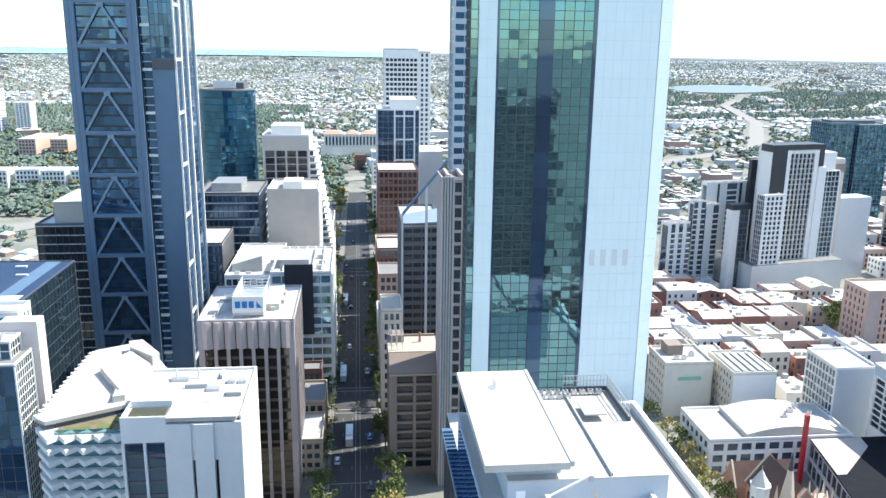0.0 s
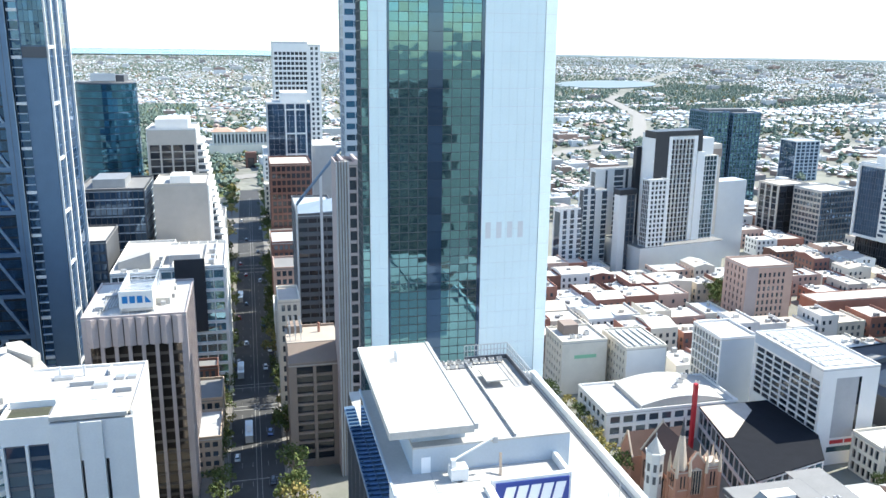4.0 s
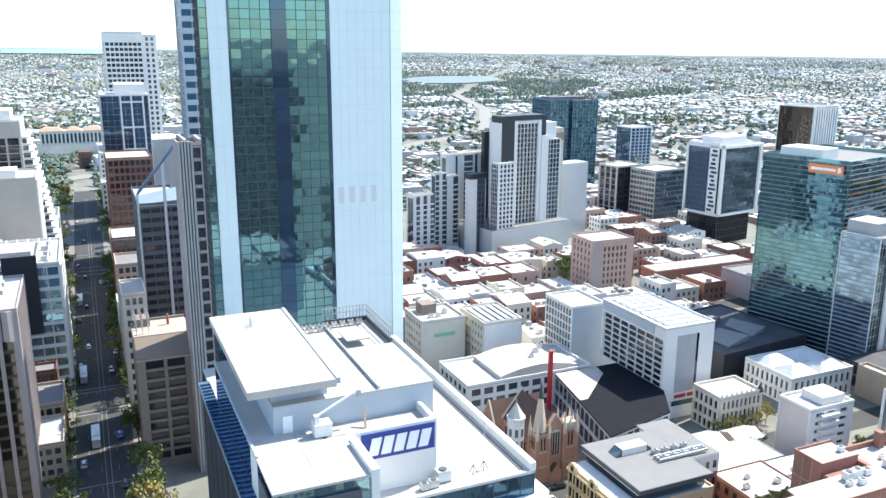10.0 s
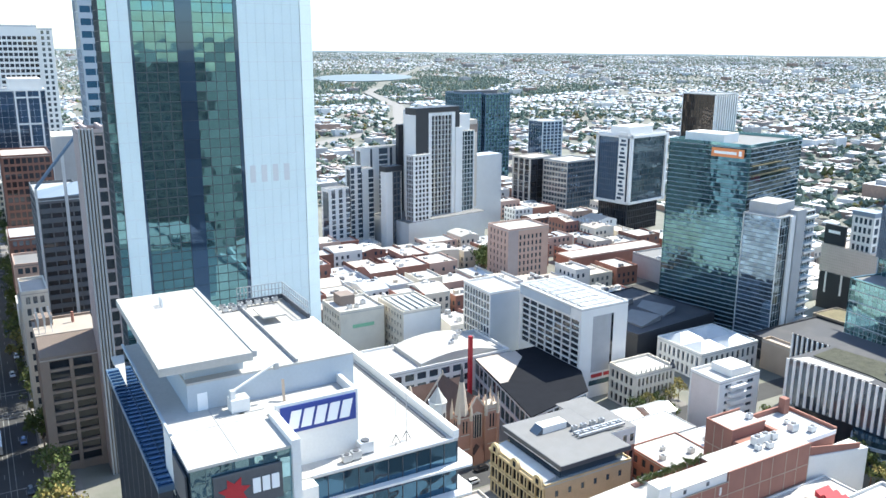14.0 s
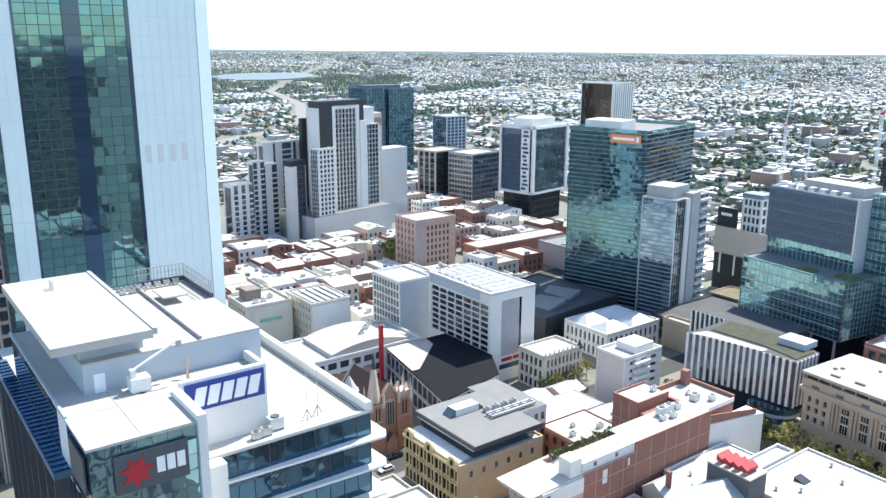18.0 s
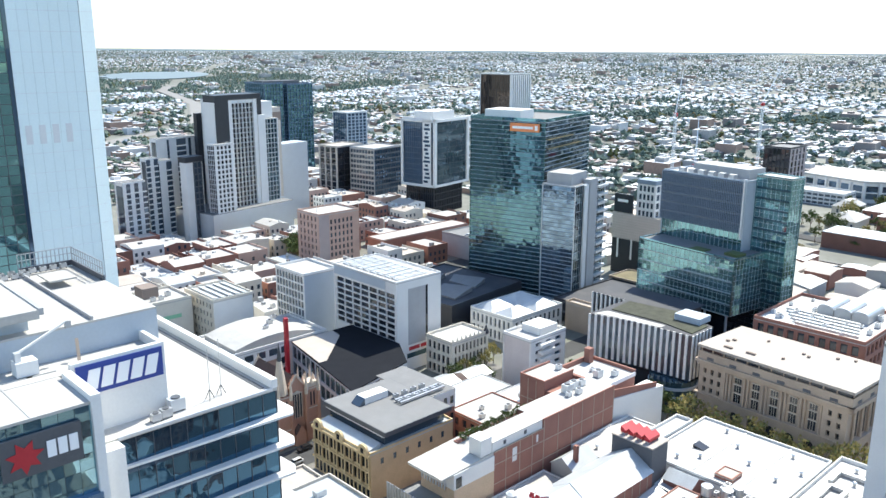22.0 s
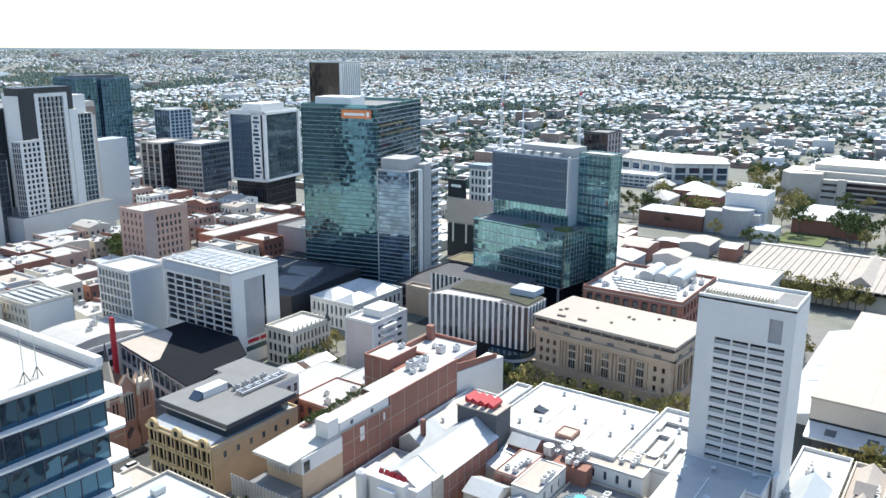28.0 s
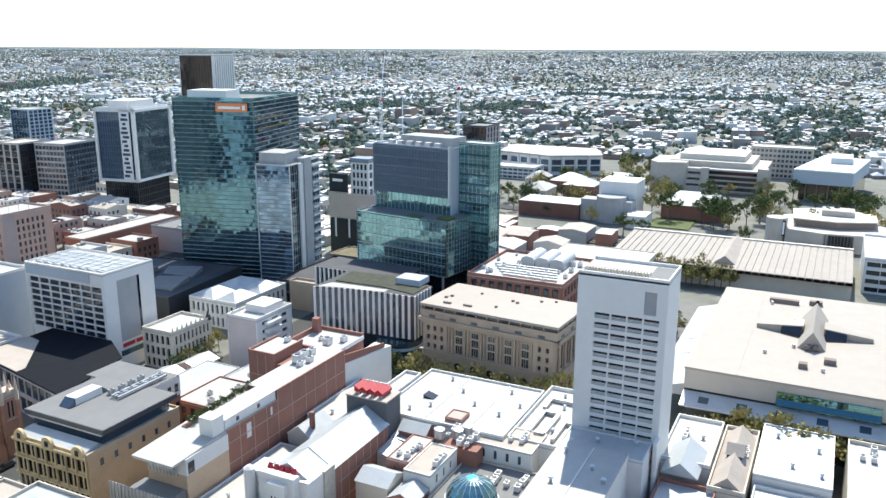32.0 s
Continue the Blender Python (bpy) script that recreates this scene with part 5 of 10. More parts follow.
# ---- north of the office building ----
def hotel():
    th = thing("white_hotel", "white hotel slab with a deep grid of dark windows", "hotel", 171, 202, 0)
    block(th, 171, 191.8, 202, 238, 0, 33, S=grid(7, 8, 0.36, 0.42, 0.55, "white", "g_black", limit=60, top=3.8, foot=11.4, end=0.6), E=blank("white", depth=0.8), wall="white", inset=0.8, parapet=0.5)
    part("sign_band", between((171, 238), (171, 202)).box(Geo(), 0.5, 30.0, 29.6, 32.6, 0, 0.08), "blue_grey", th, "plain grey band under the roof edge")
    e = between((171, 202), (191.8, 202))
    part("slot_window", e.box(Geo(), 13.4, 14.4, 11, 30, 0, 0.06), "g_black", th)
    part("recess_panel", e.box(Geo(), 5.2, 13.4, 9.5, 30.0, 0, 0.04), "grey", th)
    g = Geo()
    for i in range(9):
        g.bar((173, 205 + i * 3.6, 33.6), (190, 205 + i * 3.6, 33.6), 0.12)
    for i in range(5):
        g.bar((174 + i * 3.8, 204, 33.75), (174 + i * 3.8, 236, 33.75), 0.2)
    part("roof_frames", g, "metal", th, "galvanised pipe frames on the roof")
    for i in range(8):
        part("roof_panel", Geo().prism([(173.5, 205 + i * 4), (188, 205 + i * 4), (188, 207.6 + i * 4), (173.5, 207.6 + i * 4)], 33.02, [33.2, 33.2, 33.5, 33.5]), "tin_roof", th)
    part("base_window", e.box(Geo(), 4.6, 14.8, 4.6, 6.4, 0, 0.06), "g_dteal", th)
    part("sign_strip", e.box(Geo(), 5.5, 10.4, 7.4, 8.7, 0, 0.12), "red", th)
    part("sign_strip", e.box(Geo(), 11.0, 14.4, 7.4, 8.7, 0, 0.12), "red", th)
    p = thing("hotel_podium", "low podium with a dark roof and glazed shopfronts", "building", 133, 184, 0)
    ring = [(135.2, 180.3), (162, 187), (170.6, 201), (170.6, 227.4), (145.2, 227.4)]
    part("core", Geo().prism([(135.8, 181.2), (161.6, 187.8), (169.8, 201), (169.8, 226.8), (145.6, 226.8)], 0, 11.5), "white", p)
    for q0, q1, cols in ((4, 0, 12), (0, 1, 8), (1, 2, 5)):
        grid(cols, 2 if q0 == 4 else 3, 0.45, 1.3, 0.3, "blue_grey" if q0 == 4 else "white", "g_sky" if q0 == 0 else "g_dteal", limit=40)(p, between(ring[q0], ring[q1]), 0, 11.5, q0 == 0)
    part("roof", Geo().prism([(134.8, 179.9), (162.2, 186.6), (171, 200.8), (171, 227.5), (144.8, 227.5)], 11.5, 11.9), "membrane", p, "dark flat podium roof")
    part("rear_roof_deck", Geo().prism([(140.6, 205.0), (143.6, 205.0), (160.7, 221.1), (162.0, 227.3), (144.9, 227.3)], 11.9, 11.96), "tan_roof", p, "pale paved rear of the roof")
    part("corner_panel", Geo().prism([(135.0, 179.5), (136.6, 179.9), (136.6, 180.1), (135.0, 179.7)], 3, 11), "red", p)
    f = thing("red_fin_sign", "tall red vertical fin sign", "sign", 137, 222, 0)
    part("fin", Geo().box(138.2, 139.4, 220.4, 221.7, 0, 23.6), "red", f)
    b = building("balcony_apartments", "white apartment block with stacked grey balconies", 161, 176, 243, 262, 29, "apartment building", S=grid(9, 9, 0.3, 0.55, 0.35, "white", "g_dark", limit=100, split=2), E=blank("blue_grey", depth=0.35), inset=0.35)
    building("mall_building", "white shopping block with a long low roof", 111, 160, 228, 252, 12, E=grid(10, 3, 1.2, 1.4, 0.4, "white", "g_dark", limit=30), S=grid(6, 3, 1.2, 1.4, 0.4, "white", "g_dark", limit=18))
    c = thing("curved_roof_hall", "white curved roof hall over the mall", "building", 124, 230, 12)
    g = Geo()
    n = 8
    prof = [(124 + 32 * i / n, 12.2 + 3.6 * math.sin(math.pi * (0.12 + 0.8 * i / n))) for i in range(n + 1)]
    for i in range(n):
        (xa, za), (xb, zb) = prof[i], prof[i + 1]
        g.prism([(xa, 229), (xb, 229), (xb, 250), (xa, 250)], 12.0, [za, zb, zb, za])
    part("vault", g, "white_roof", c, kind="stuff")
    condensers([(140, 236, 1.2), (144, 240, 1.4), (150, 238, 1.0), (148, 244, 1.3)], 15.4, "units on the mall roof")


hotel()


def inn():
    a = building("cream_inn", "cream hotel block with rows of small windows", 112, 130.3, 271, 289, 21, "hotel", S=grid(6, 6, 1.5, 1.6, 0.3, "cream", "g_dark", limit=36), E=blank("cream"), wall="cream")
    part("plant_room", Geo().box(116, 122, 280, 287, 21, 25), "brown", a)
    sg = thing("green_wall_sign", "faded green lettering on a cream wall", "sign", 122, 270.9, 14)
    part("bar_of_lettering", Geo().box(117, 126, 270.86, 270.96, 14.6, 16.0), surface("green_paint", (0.25, 0.5, 0.32), 0.6), sg)
    b = building("cream_inn", "cream hotel block with long solar rows on its roof", 133, 149.6, 260, 282, 21, "hotel", S=grid(8, 6, 1.5, 1.6, 0.3, "cream", "g_dark", limit=48), E=blank("white"), wall="cream")
    for i in range(5):
        part("roof_panel", Geo().prism([(134.5 + i * 3, 262), (136.7 + i * 3, 262), (136.7 + i * 3, 280), (134.5 + i * 3, 280)], 21.3, [21.9, 21.5, 21.5, 21.9]), "tin_roof", b)
    condensers([(118, 276, 1.3), (121, 276, 1.2), (125, 279, 1.4)], 21, "units on the inn roof")
    building("cream_rear_wing", "cream rear wing joining the inn blocks", 130.5, 133, 276, 300, 19, wall="cream")


inn()


def church():
    th = thing("stone_church", "red-brown stone church with a pale spire and steep dark roofs", "church", 116, 195, 0)
    stone = surface("spire_stone", (0.56, 0.46, 0.365), 0.85, vary=0.12, stain=0.3, stain_color=(0.36, 0.28, 0.21))
    rc = 117.5

    def tower(cx, cy, h, top):
        q = 2.05
        t = part("tower", Geo().box(cx - q, cx + q, cy - q, cy + q, 0, h), "church_stone", th, "square brick tower with pale dressings")
        for z in (5.2, 9.8, h - 0.5):
            part("string_course", Geo().box(cx - q - 0.14, cx + q + 0.14, cy - q - 0.14, cy + q + 0.14, z, z + 0.3), stone, t)
        for i in range(4):
            x, y = cx + (q if i % 2 else -q), cy + (q if i // 2 else -q)
            part("buttress", Geo().box(x - 0.42, x + 0.42, y - 0.42, y + 0.42, 0, h - 1.6), "church_stone", t)
            part("buttress_cap", Geo().cyl(x, y, 0.6, h - 1.6, h + 0.4, 4), stone, t)
            part("pinnacle", Geo().cyl(x, y, 0.52, h + 0.4, top, 8, r1=0.04), stone, t, "pale stone pinnacle")
        for k in (-0.75, 0.3):
            part("lancet_window", Geo().box(cx + k, cx + k + 0.45, cy - q - 0.05, cy - q, 10.6, h - 1.4), "g_black", t)
            part("lancet_window", Geo().box(cx - q - 0.05, cx - q, cy + k, cy + k + 0.45, 10.6, h - 1.4), "g_black", t)
        return t

    part("nave_wall", Geo().box(rc - 6.2, rc + 6.2, 184.6, 203, 0, 12.2), "church_stone", th)
    part("nave_roof", Geo().gable(rc - 6.5, rc + 6.5, 184.0, 203.2, 12.2, 20.6, "y", 0, end=1), ["church_tile", "church_stone"], th, "steep dark tiled roof")
    for sg in (-1, 1):
        part("gable_coping", Geo().bar((rc + sg * 6.6, 203.1, 12.2), (rc, 203.1, 20.9), 0.5), stone, th, "pale stone gable coping")
        part("front_coping", Geo().bar((rc + sg * 2.5, 183.2, 17.6), (rc, 183.2, 21.0), 0.45), stone, th, "pale stone gable coping")
    part("finial", Geo().cyl(rc, 203.1, 0.4, 20.8, 22.0, 6, r1=0.1), stone, th)
    part("front_wall", Geo().box(rc - 2.3, rc + 2.6, 183.3, 184.6, 0, 17.6), "church_stone", th)
    part("front_gable", Geo().gable(rc - 2.3, rc + 2.6, 183.3, 184.6, 17.6, 20.9, "y"), "church_stone", th)
    part("rose_window", Geo().cyl(0, 0, 0.5, 0, 0.08, 12), "g_black", th).matrix_basis = Matrix.Translation((rc - 116, 183.3 - 195, 18.7)) @ Matrix.Rotation(radians(90), 4, "X") @ Matrix.Translation((116, 195, 0))
    part("rose_window", Geo().cyl(0, 0, 0.4, 0, 0.08, 12), "g_black", th).matrix_basis = Matrix.Translation((rc - 116, 183.3 - 195, 16.6)) @ Matrix.Rotation(radians(90), 4, "X") @ Matrix.Translation((116, 195, 0))
    w = part("great_window", Geo().box(rc - 1.55, rc + 1.75, 183.2, 183.3, 8.0, 15.2), "g_black", th, "tall traceried window")
    for k in range(5):
        part("tracery", Geo().box(rc - 1.7 + k * 0.83, rc - 1.5 + k * 0.83, 183.08, 183.2, 7.8, 15.3), stone, w)
    part("window_head", Geo().gable(rc - 1.9, rc + 2.1, 183.0, 183.3, 15.3, 16.3, "y"), stone, w)
    part("porch", Geo().gable(rc - 1.7, rc + 1.9, 181.4, 183.3, 3.6, 6.0, "y", 0, end=1), ["church_tile", "church_stone"], th)
    part("porch_wall", Geo().box(rc - 1.6, rc + 1.8, 181.6, 183.3, 0, 3.6), "church_stone", th)
    tower(113.3, 184.7, 15.7, 20.4)
    part("spire", Geo().cyl(113.3, 184.7, 2.15, 16.0, 26.0, 8, r1=0.72), stone, th, "tall pale stone spire")
    part("spire_cap", Geo().cyl(113.3, 184.7, 0.74, 26.0, 31.3, 8, r1=0.04), "slate_roof", th, "slate-grey spire tip")
    for i in range(4):
        u, v = ((0, -1), (1, 0), (0, 1), (-1, 0))[i]
        part("spire_dormer", Geo().cyl(113.3 + u * 1.75, 184.7 + v * 1.75, 0.55, 15.9, 19.6, 4, r1=0.05), stone, th)
    tower(122.5, 184.7, 16.2, 21.6)
    part("tower_parapet", Geo().box(120.6, 124.4, 182.8, 186.6, 16.2, 17.6), stone, th, "pale pierced parapet stage")
    for i in range(4):
        u, v = ((0, -1), (1, 0), (0, 1), (-1, 0))[i]
        part("tower_gablet", Geo().cyl(122.5 + u * 1.8, 184.7 + v * 1.8, 0.75, 17.2, 19.6, 4, r1=0.05), stone, th)
    part("transept_wall", Geo().box(108.4, 126.6, 203.4, 211, 0, 10), "church_stone", th)
    part("transept_roof", Geo().gable(108.4, 126.6, 203.4, 211, 10, 16.6, "x", 0, end=1), ["church_tile", "church_stone"], th)
    for v in (203.2, 211.2):
        part("gable_coping", Geo().bar((108.3, v, 10), (108.3, 207.2, 16.9), 0.45), stone, th, "pale stone gable coping")
    for y in (187.4, 191.2, 195.0, 198.8):
        part("aisle_buttress", Geo().box(rc - 7.0, rc - 6.2, y, y + 0.7, 0, 10.4), "church_stone", th)
        part("aisle_window", Geo().box(rc - 6.26, rc - 6.2, y + 1.4, y + 2.8, 4, 10), "g_black", th)
    t = thing("white_turret", "white octagonal turret with louvred windows and a pointed cap", "tower", 108.3, 190, 0)
    part("shaft", Geo().cyl(108.3, 190, 2.6, 0, 18.8, 8), "white", t)
    part("cornice", Geo().cyl(108.3, 190, 2.85, 18.6, 19.1, 8), "white", t)
    part("cap", Geo().cyl(108.3, 190, 2.6, 19.1, 23.4, 8, r1=0.12), "white_roof", t, "pointed white cap")
    part("finial", Geo().cyl(108.3, 190, 0.12, 23.4, 24.6, 6), "metal", t)
    for k in range(8):
        a = math.pi / 8 + k * math.pi / 4
        f = between((108.3 + 2.42 * math.cos(a) + 0.5 * math.sin(a), 190 + 2.42 * math.sin(a) - 0.5 * math.cos(a)), (108.3 + 2.42 * math.cos(a) - 0.5 * math.sin(a), 190 + 2.42 * math.sin(a) + 0.5 * math.cos(a)))
        if k in (3, 4, 5, 6):
            for z in (9.6, 13.4):
                part("louvre_window", f.box(Geo(), 0.05, 0.95, z, z + 2.4, -0.1, 0.06), "slate_wall", t)


church()


def yellow_building():
    th = thing("ochre_stone_building", "ornate ochre stone building with a grey upper storey", "building", 113, 143.5, 0)
    block(th, 112.6, 141, 143.6, 168, 0, 13.4, S=grid(14, 3, 0.5, 1.0, 0.16, "ochre", "g_black", limit=80), E=grid(6, 1, 3.1, 3.4, 0.16, surface("ochre_render", (0.60, 0.43, 0.26), 0.8, stain=0.15), "g_dark", limit=50, foot=8), wall="ochre", roof="tin_roof", parapet=0.5, inset=0.16)
    s = between((112.6, 168), (112.6, 143.6))
    for k, s0 in enumerate((1.2, 10.5, 20.4)):
        part("arched_gable", s.box(Geo(), s0, s0 + 3.6, 13.3, 14.2, 0, 0.9), "ochre", th)
        curve = [(s0 + 1.8 + 1.7 * math.cos(math.pi * i / 10), 14.2 + 1.6 * math.sin(math.pi * i / 10)) for i in range(11)]
        n = len(curve)
        g = Geo()
        g.v = [(*s.at(u, e), v) for e in (0.85, 0.1) for u, v in curve]
        g.f = [tuple(range(n)), tuple(range(2 * n - 1, n - 1, -1))] + [(i, i + n, (i + 1) % n + n, (i + 1) % n) for i in range(n)]
        g.m = [0] * len(g.f)
        part("arch_top", g, "ochre", th)
        part("arch_window", s.box(Geo(), s0 + 1.2, s0 + 2.4, 13.5, 14.9, 0.9, 0.94), "g_black", th)
    for c in range(8):
        part("column", Geo().cyl(*s.at(0.75 + c * 3.33, 0.3), 0.24, 4.5, 12.6, 8), "ochre", th)
    part("cornice", s.box(Geo(), 0, 24.4, 12.6, 13.3, 0, 0.7), "ochre", th)
    for z in (4.1, 8.4):
        part("string_course", s.box(Geo(), 0, 24.4, z, z + 0.35, 0, 0.6), "ochre", th)
    part("verandah_roof", Geo().prism([(112.6, 145), (117, 145), (117, 167), (112.6, 167)], 13.45, [13.6, 14.6, 14.6, 13.6]), "tin_roof", th)
    part("upper_wall", Geo().box(118.6, 139.4, 145.4, 168.5, 13.4, 16.4), "g_dark", th, "glazed upper storey")
    part("upper_slab", Geo().box(117.6, 140.4, 144.6, 169.2, 15.9, 16.4), "alu", th)
    part("upper_roof", Geo().box(117.4, 140.6, 143.6, 170, 16.4, 17.6), "dgrey", th, "dark metal fascia")
    part("roof_sheet", Geo().box(117.6, 140.4, 143.8, 169.8, 17.6, 17.66), "grey_roof", th, "pale grey flat roof")
    part("rear_block", Geo().box(140.6, 150, 152, 174, 0, 17.3), "brick", th, "red brick and white rear block")
    part("rear_band", Geo().box(140.5, 150.1, 151.9, 174.1, 12, 17.35), "white", th)
    part("rear_roof", Geo().box(139, 150, 152, 174, 17.35, 17.5), "grey_roof", th)
    f = between((140.6, 151.9), (150, 151.9))
    for s0 in (1.5, 5.0, 7.5):
        for z in (3, 8, 13.2):
            part("window", f.box(Geo(), s0, s0 + 1.2, z, z + 2.2, 0, 0.05), "g_black", th)
    part("skylight_box", Geo().box(124, 132, 160, 163.5, 17.66, 19.6), "white", th)
    part("skylight_end", Geo().prism([(122, 160), (124, 160), (124, 163.5), (122, 163.5)], 17.66, [17.8, 19.5, 19.5, 17.8]), "g_dark", th)
    part("skylight_end", Geo().prism([(132, 160), (134, 160), (134, 163.5), (132, 163.5)], 17.66, [19.5, 17.8, 17.8, 19.5]), "g_dark", th)
    for i in range(9):
        x, y = 133 + (i % 5) * 3.2, 154.5 + (i // 5) * 3.4
        single("air_conditioner", ac_unit(x, y, 17.6, 1.1), ["metal", "dgrey", "dgrey"], "grey rooftop plant on the flat roof", "air conditioner", "plant on the grey roof")
    for i in range(3):
        single("roof_duct", Geo().bar((131, 153.4 + i * 1.1, 18.3), (147, 153.4 + i * 1.1, 18.3), 0.6), "metal", "long galvanised roof duct", "duct", "plant on the grey roof")


yellow_building()


def brick_emporium():
    th = thing("red_brick_building", "long red brick building with pale joints and white roofs", "building", 145, 116, 0)
    part("low_wall", Geo().box(127.6, 145.5, 116, 122.6, 0, 19.4), "brick", th)
    part("wall", Geo().box(145.5, 175.4, 116, 125, 0, 21.6), "brick", th)
    part("rear_wall", Geo().box(160, 175.4, 125, 133, 0, 21.4), "brick", th)
    f = between((127.6, 116), (175.4, 116))
    for s0 in (4.0, 9.0, 13.6, 18.0, 23.6, 29.4, 33.5, 38.6, 43.0, 47.6):
        part("pale_strip", f.box(Geo(), s0, s0 + 0.2, 3, 19.2 if s0 < 17 else 21.6, 0, 0.06), "sand", th)
    for z in (6.0, 11.0, 16.0):
        part("pale_strip", f.box(Geo(), 0, 47.8, z, z + 0.2, 0, 0.07), "sand", th)
    part("lime_streak", f.box(Geo(), 6.4, 8.0, 14.6, 18.2, 0, 0.03), "white", th, "white lime streak on the brick")
    part("lime_streak", f.box(Geo(), 15.2, 15.9, 16.6, 18.6, 0, 0.03), "white", th, "white lime streak on the brick")
    part("low_coping", Geo().box(127.4, 145.5, 115.85, 116.15, 19.4, 19.6), "sand", th)
    part("coping", Geo().box(145.3, 175.6, 115.85, 116.2, 21.6, 22.1), "brick", th)
    part("roof", Geo().box(145.5, 175.6, 116.2, 125, 21.6, 21.75), "white_roof", th)
    part("rear_roof", Geo().box(172, 189, 118.4, 134, 20.8, 21.0), "white_roof", th)
    part("rear_block", Geo().box(175.4, 189, 118.4, 134, 0, 20.8), "brick", th)
    part("rear_parapet", Geo().box(172, 189.3, 133.6, 134.2, 21.0, 22.4), "brick", th)
    part("side_parapet", Geo().box(172, 172.5, 125, 134, 21.0, 22.6), "brick", th)
    part("far_parapet", Geo().box(188.8, 189.4, 118.4, 133.6, 21.0, 22.0), "brick", th)
    part("white_rail", Geo().box(176, 189, 118.2, 118.4, 20.2, 21.4), "letter", th, "white balustrade")
    part("chimney", Geo().box(185.2, 187.2, 131.6, 133.6, 20.8, 25.4), "brick", th)
    part("stair_block", Geo().box(159.5, 172, 127.4, 136, 0, 23.6), "brick", th, "raised red brick stair block")
    part("stair_roof", Geo().box(159.8, 171.7, 127.7, 135.7, 23.6, 23.7), "white_roof", th)
    sf = between((159.5, 136), (159.5, 127.4))
    for z in (12, 17.5):
        part("pale_strip", sf.box(Geo(), 0, 8.6, z, z + 0.2, 0, 0.06), "sand", th)
    for s0 in (2.8, 5.6):
        part("pale_strip", sf.box(Geo(), s0, s0 + 0.2, 5, 23.4, 0, 0.07), "sand", th)
    g = Geo().box(159.4, 172.1, 127.3, 127.7, 23.7, 24.3).box(159.4, 159.8, 127.7, 136, 23.7, 24.3).box(159.8, 172.1, 135.7, 136.1, 23.7, 24.3)
    part("stair_parapet", g, "brick", th)
    part("end_wall", Geo().prism([(175.5, 117.2), (195, 112.6), (195.2, 118.3), (175.5, 118.3)], 0, 17.2), "white", th, "tall blank white end wall")
    part("end_brick", Geo().prism([(175.5, 117.6), (193, 113.6), (193, 114.0), (175.5, 118.0)], 17.2, [19.8, 18.6, 18.6, 19.8]), "brick", th)
    # lower front part
    part("render_wall", Geo().box(114.5, 127.6, 116, 127, 0, 14.8), surface("tan_render", (0.56, 0.42, 0.29), 0.8, stain=0.2), th, "tan rendered lower wall")
    part("white_wall", Geo().box(114.4, 127.6, 115.95, 127, 14.8, 18.6), "white", th)
    part("front_roof", Geo().prism([(110.8, 116.2), (128.6, 116.2), (128.6, 127.6), (110.8, 127.6)], 18.4, [18.7, 19.5, 19.5, 18.7]), "white_roof", th, "broad white sheet roof")
    part("soffit", Geo().box(111, 114.4, 116.6, 127.4, 18.0, 18.38), "white", th)
    for i in range(9):
        part("screen_slat", Geo().box(113.9, 114.1, 118.4 + i * 0.95, 118.8 + i * 0.95, 14.2, 18.0), "alu", th)
    part("terrace_floor", Geo().box(108.5, 114.4, 116.4, 128, 0, 11.6), "grey_roof", th, "open roof terrace")
    part("front_window", Geo().box(115.0, 116.8, 115.88, 115.95, 15.0, 17.6), "g_black", th)
    for i in range(20):
        part("fence_post", Geo().box(107.9, 108.1, 112.4 + i * 1.0, 112.6 + i * 1.0, 8, 13.2), "alu", th)
    part("fence_panel", Geo().box(108.1, 108.16, 112.4, 132, 8, 13.0), "metal", th, "tall metal fence screen")
    part("box_room", Geo().box(123.4, 127.0, 116.4, 120.2, 19.4, 23.6), "white", th, "white box room on the roof")
    part("long_room", Geo().box(127.2, 145.3, 116.3, 121.8, 19.4, 21.8), "white", th, "long white roof room")
    part("long_room_roof", Geo().box(127.1, 145.4, 116.2, 122.0, 21.8, 21.95), "white_roof", th)
    for x in (131, 138.4):
        part("room_vent", Geo().box(x, x + 0.9, 116.22, 116.3, 20.2, 21.2), "dgrey", th)
    part("terrace_deck", Geo().box(126.5, 150, 122.6, 126.4, 0, 18.6), "brown_brick", th)
    part("planter_box", Geo().box(124.6, 127.4, 125.0, 126.6, 18.6, 19.6), "brick", th)
    part("terrace_rail", Geo().box(127, 149, 126.4, 126.5, 20.4, 20.5), "letter", th)
    for i in range(12):
        part("rail_post", Geo().box(127 + i * 2, 127.1 + i * 2, 126.4, 126.5, 18.6, 20.4), "letter", th)
    part("deck_step", Geo().box(150, 160, 125.2, 127.2, 0, 19.4), "white", th)
    for x, y, s in ((163, 122.5, 1.9), (166.5, 123, 1.7), (164.5, 119.8, 1.3), (169.2, 122.5, 1.5), (161, 120.4, 1.1), (179, 124, 1.8), (183, 121.2, 1.4), (181, 127.5, 1.0), (170, 131, 1.2)):
        single("air_conditioner", ac_unit(x, y, 21.75 if x < 172 and y < 125 else (23.7 if y > 128 and x < 172 else 21.0), s), ["alu", "dgrey", "dgrey"], "white rooftop air conditioning unit", "air conditioner", "plant on the brick building")


brick_emporium()


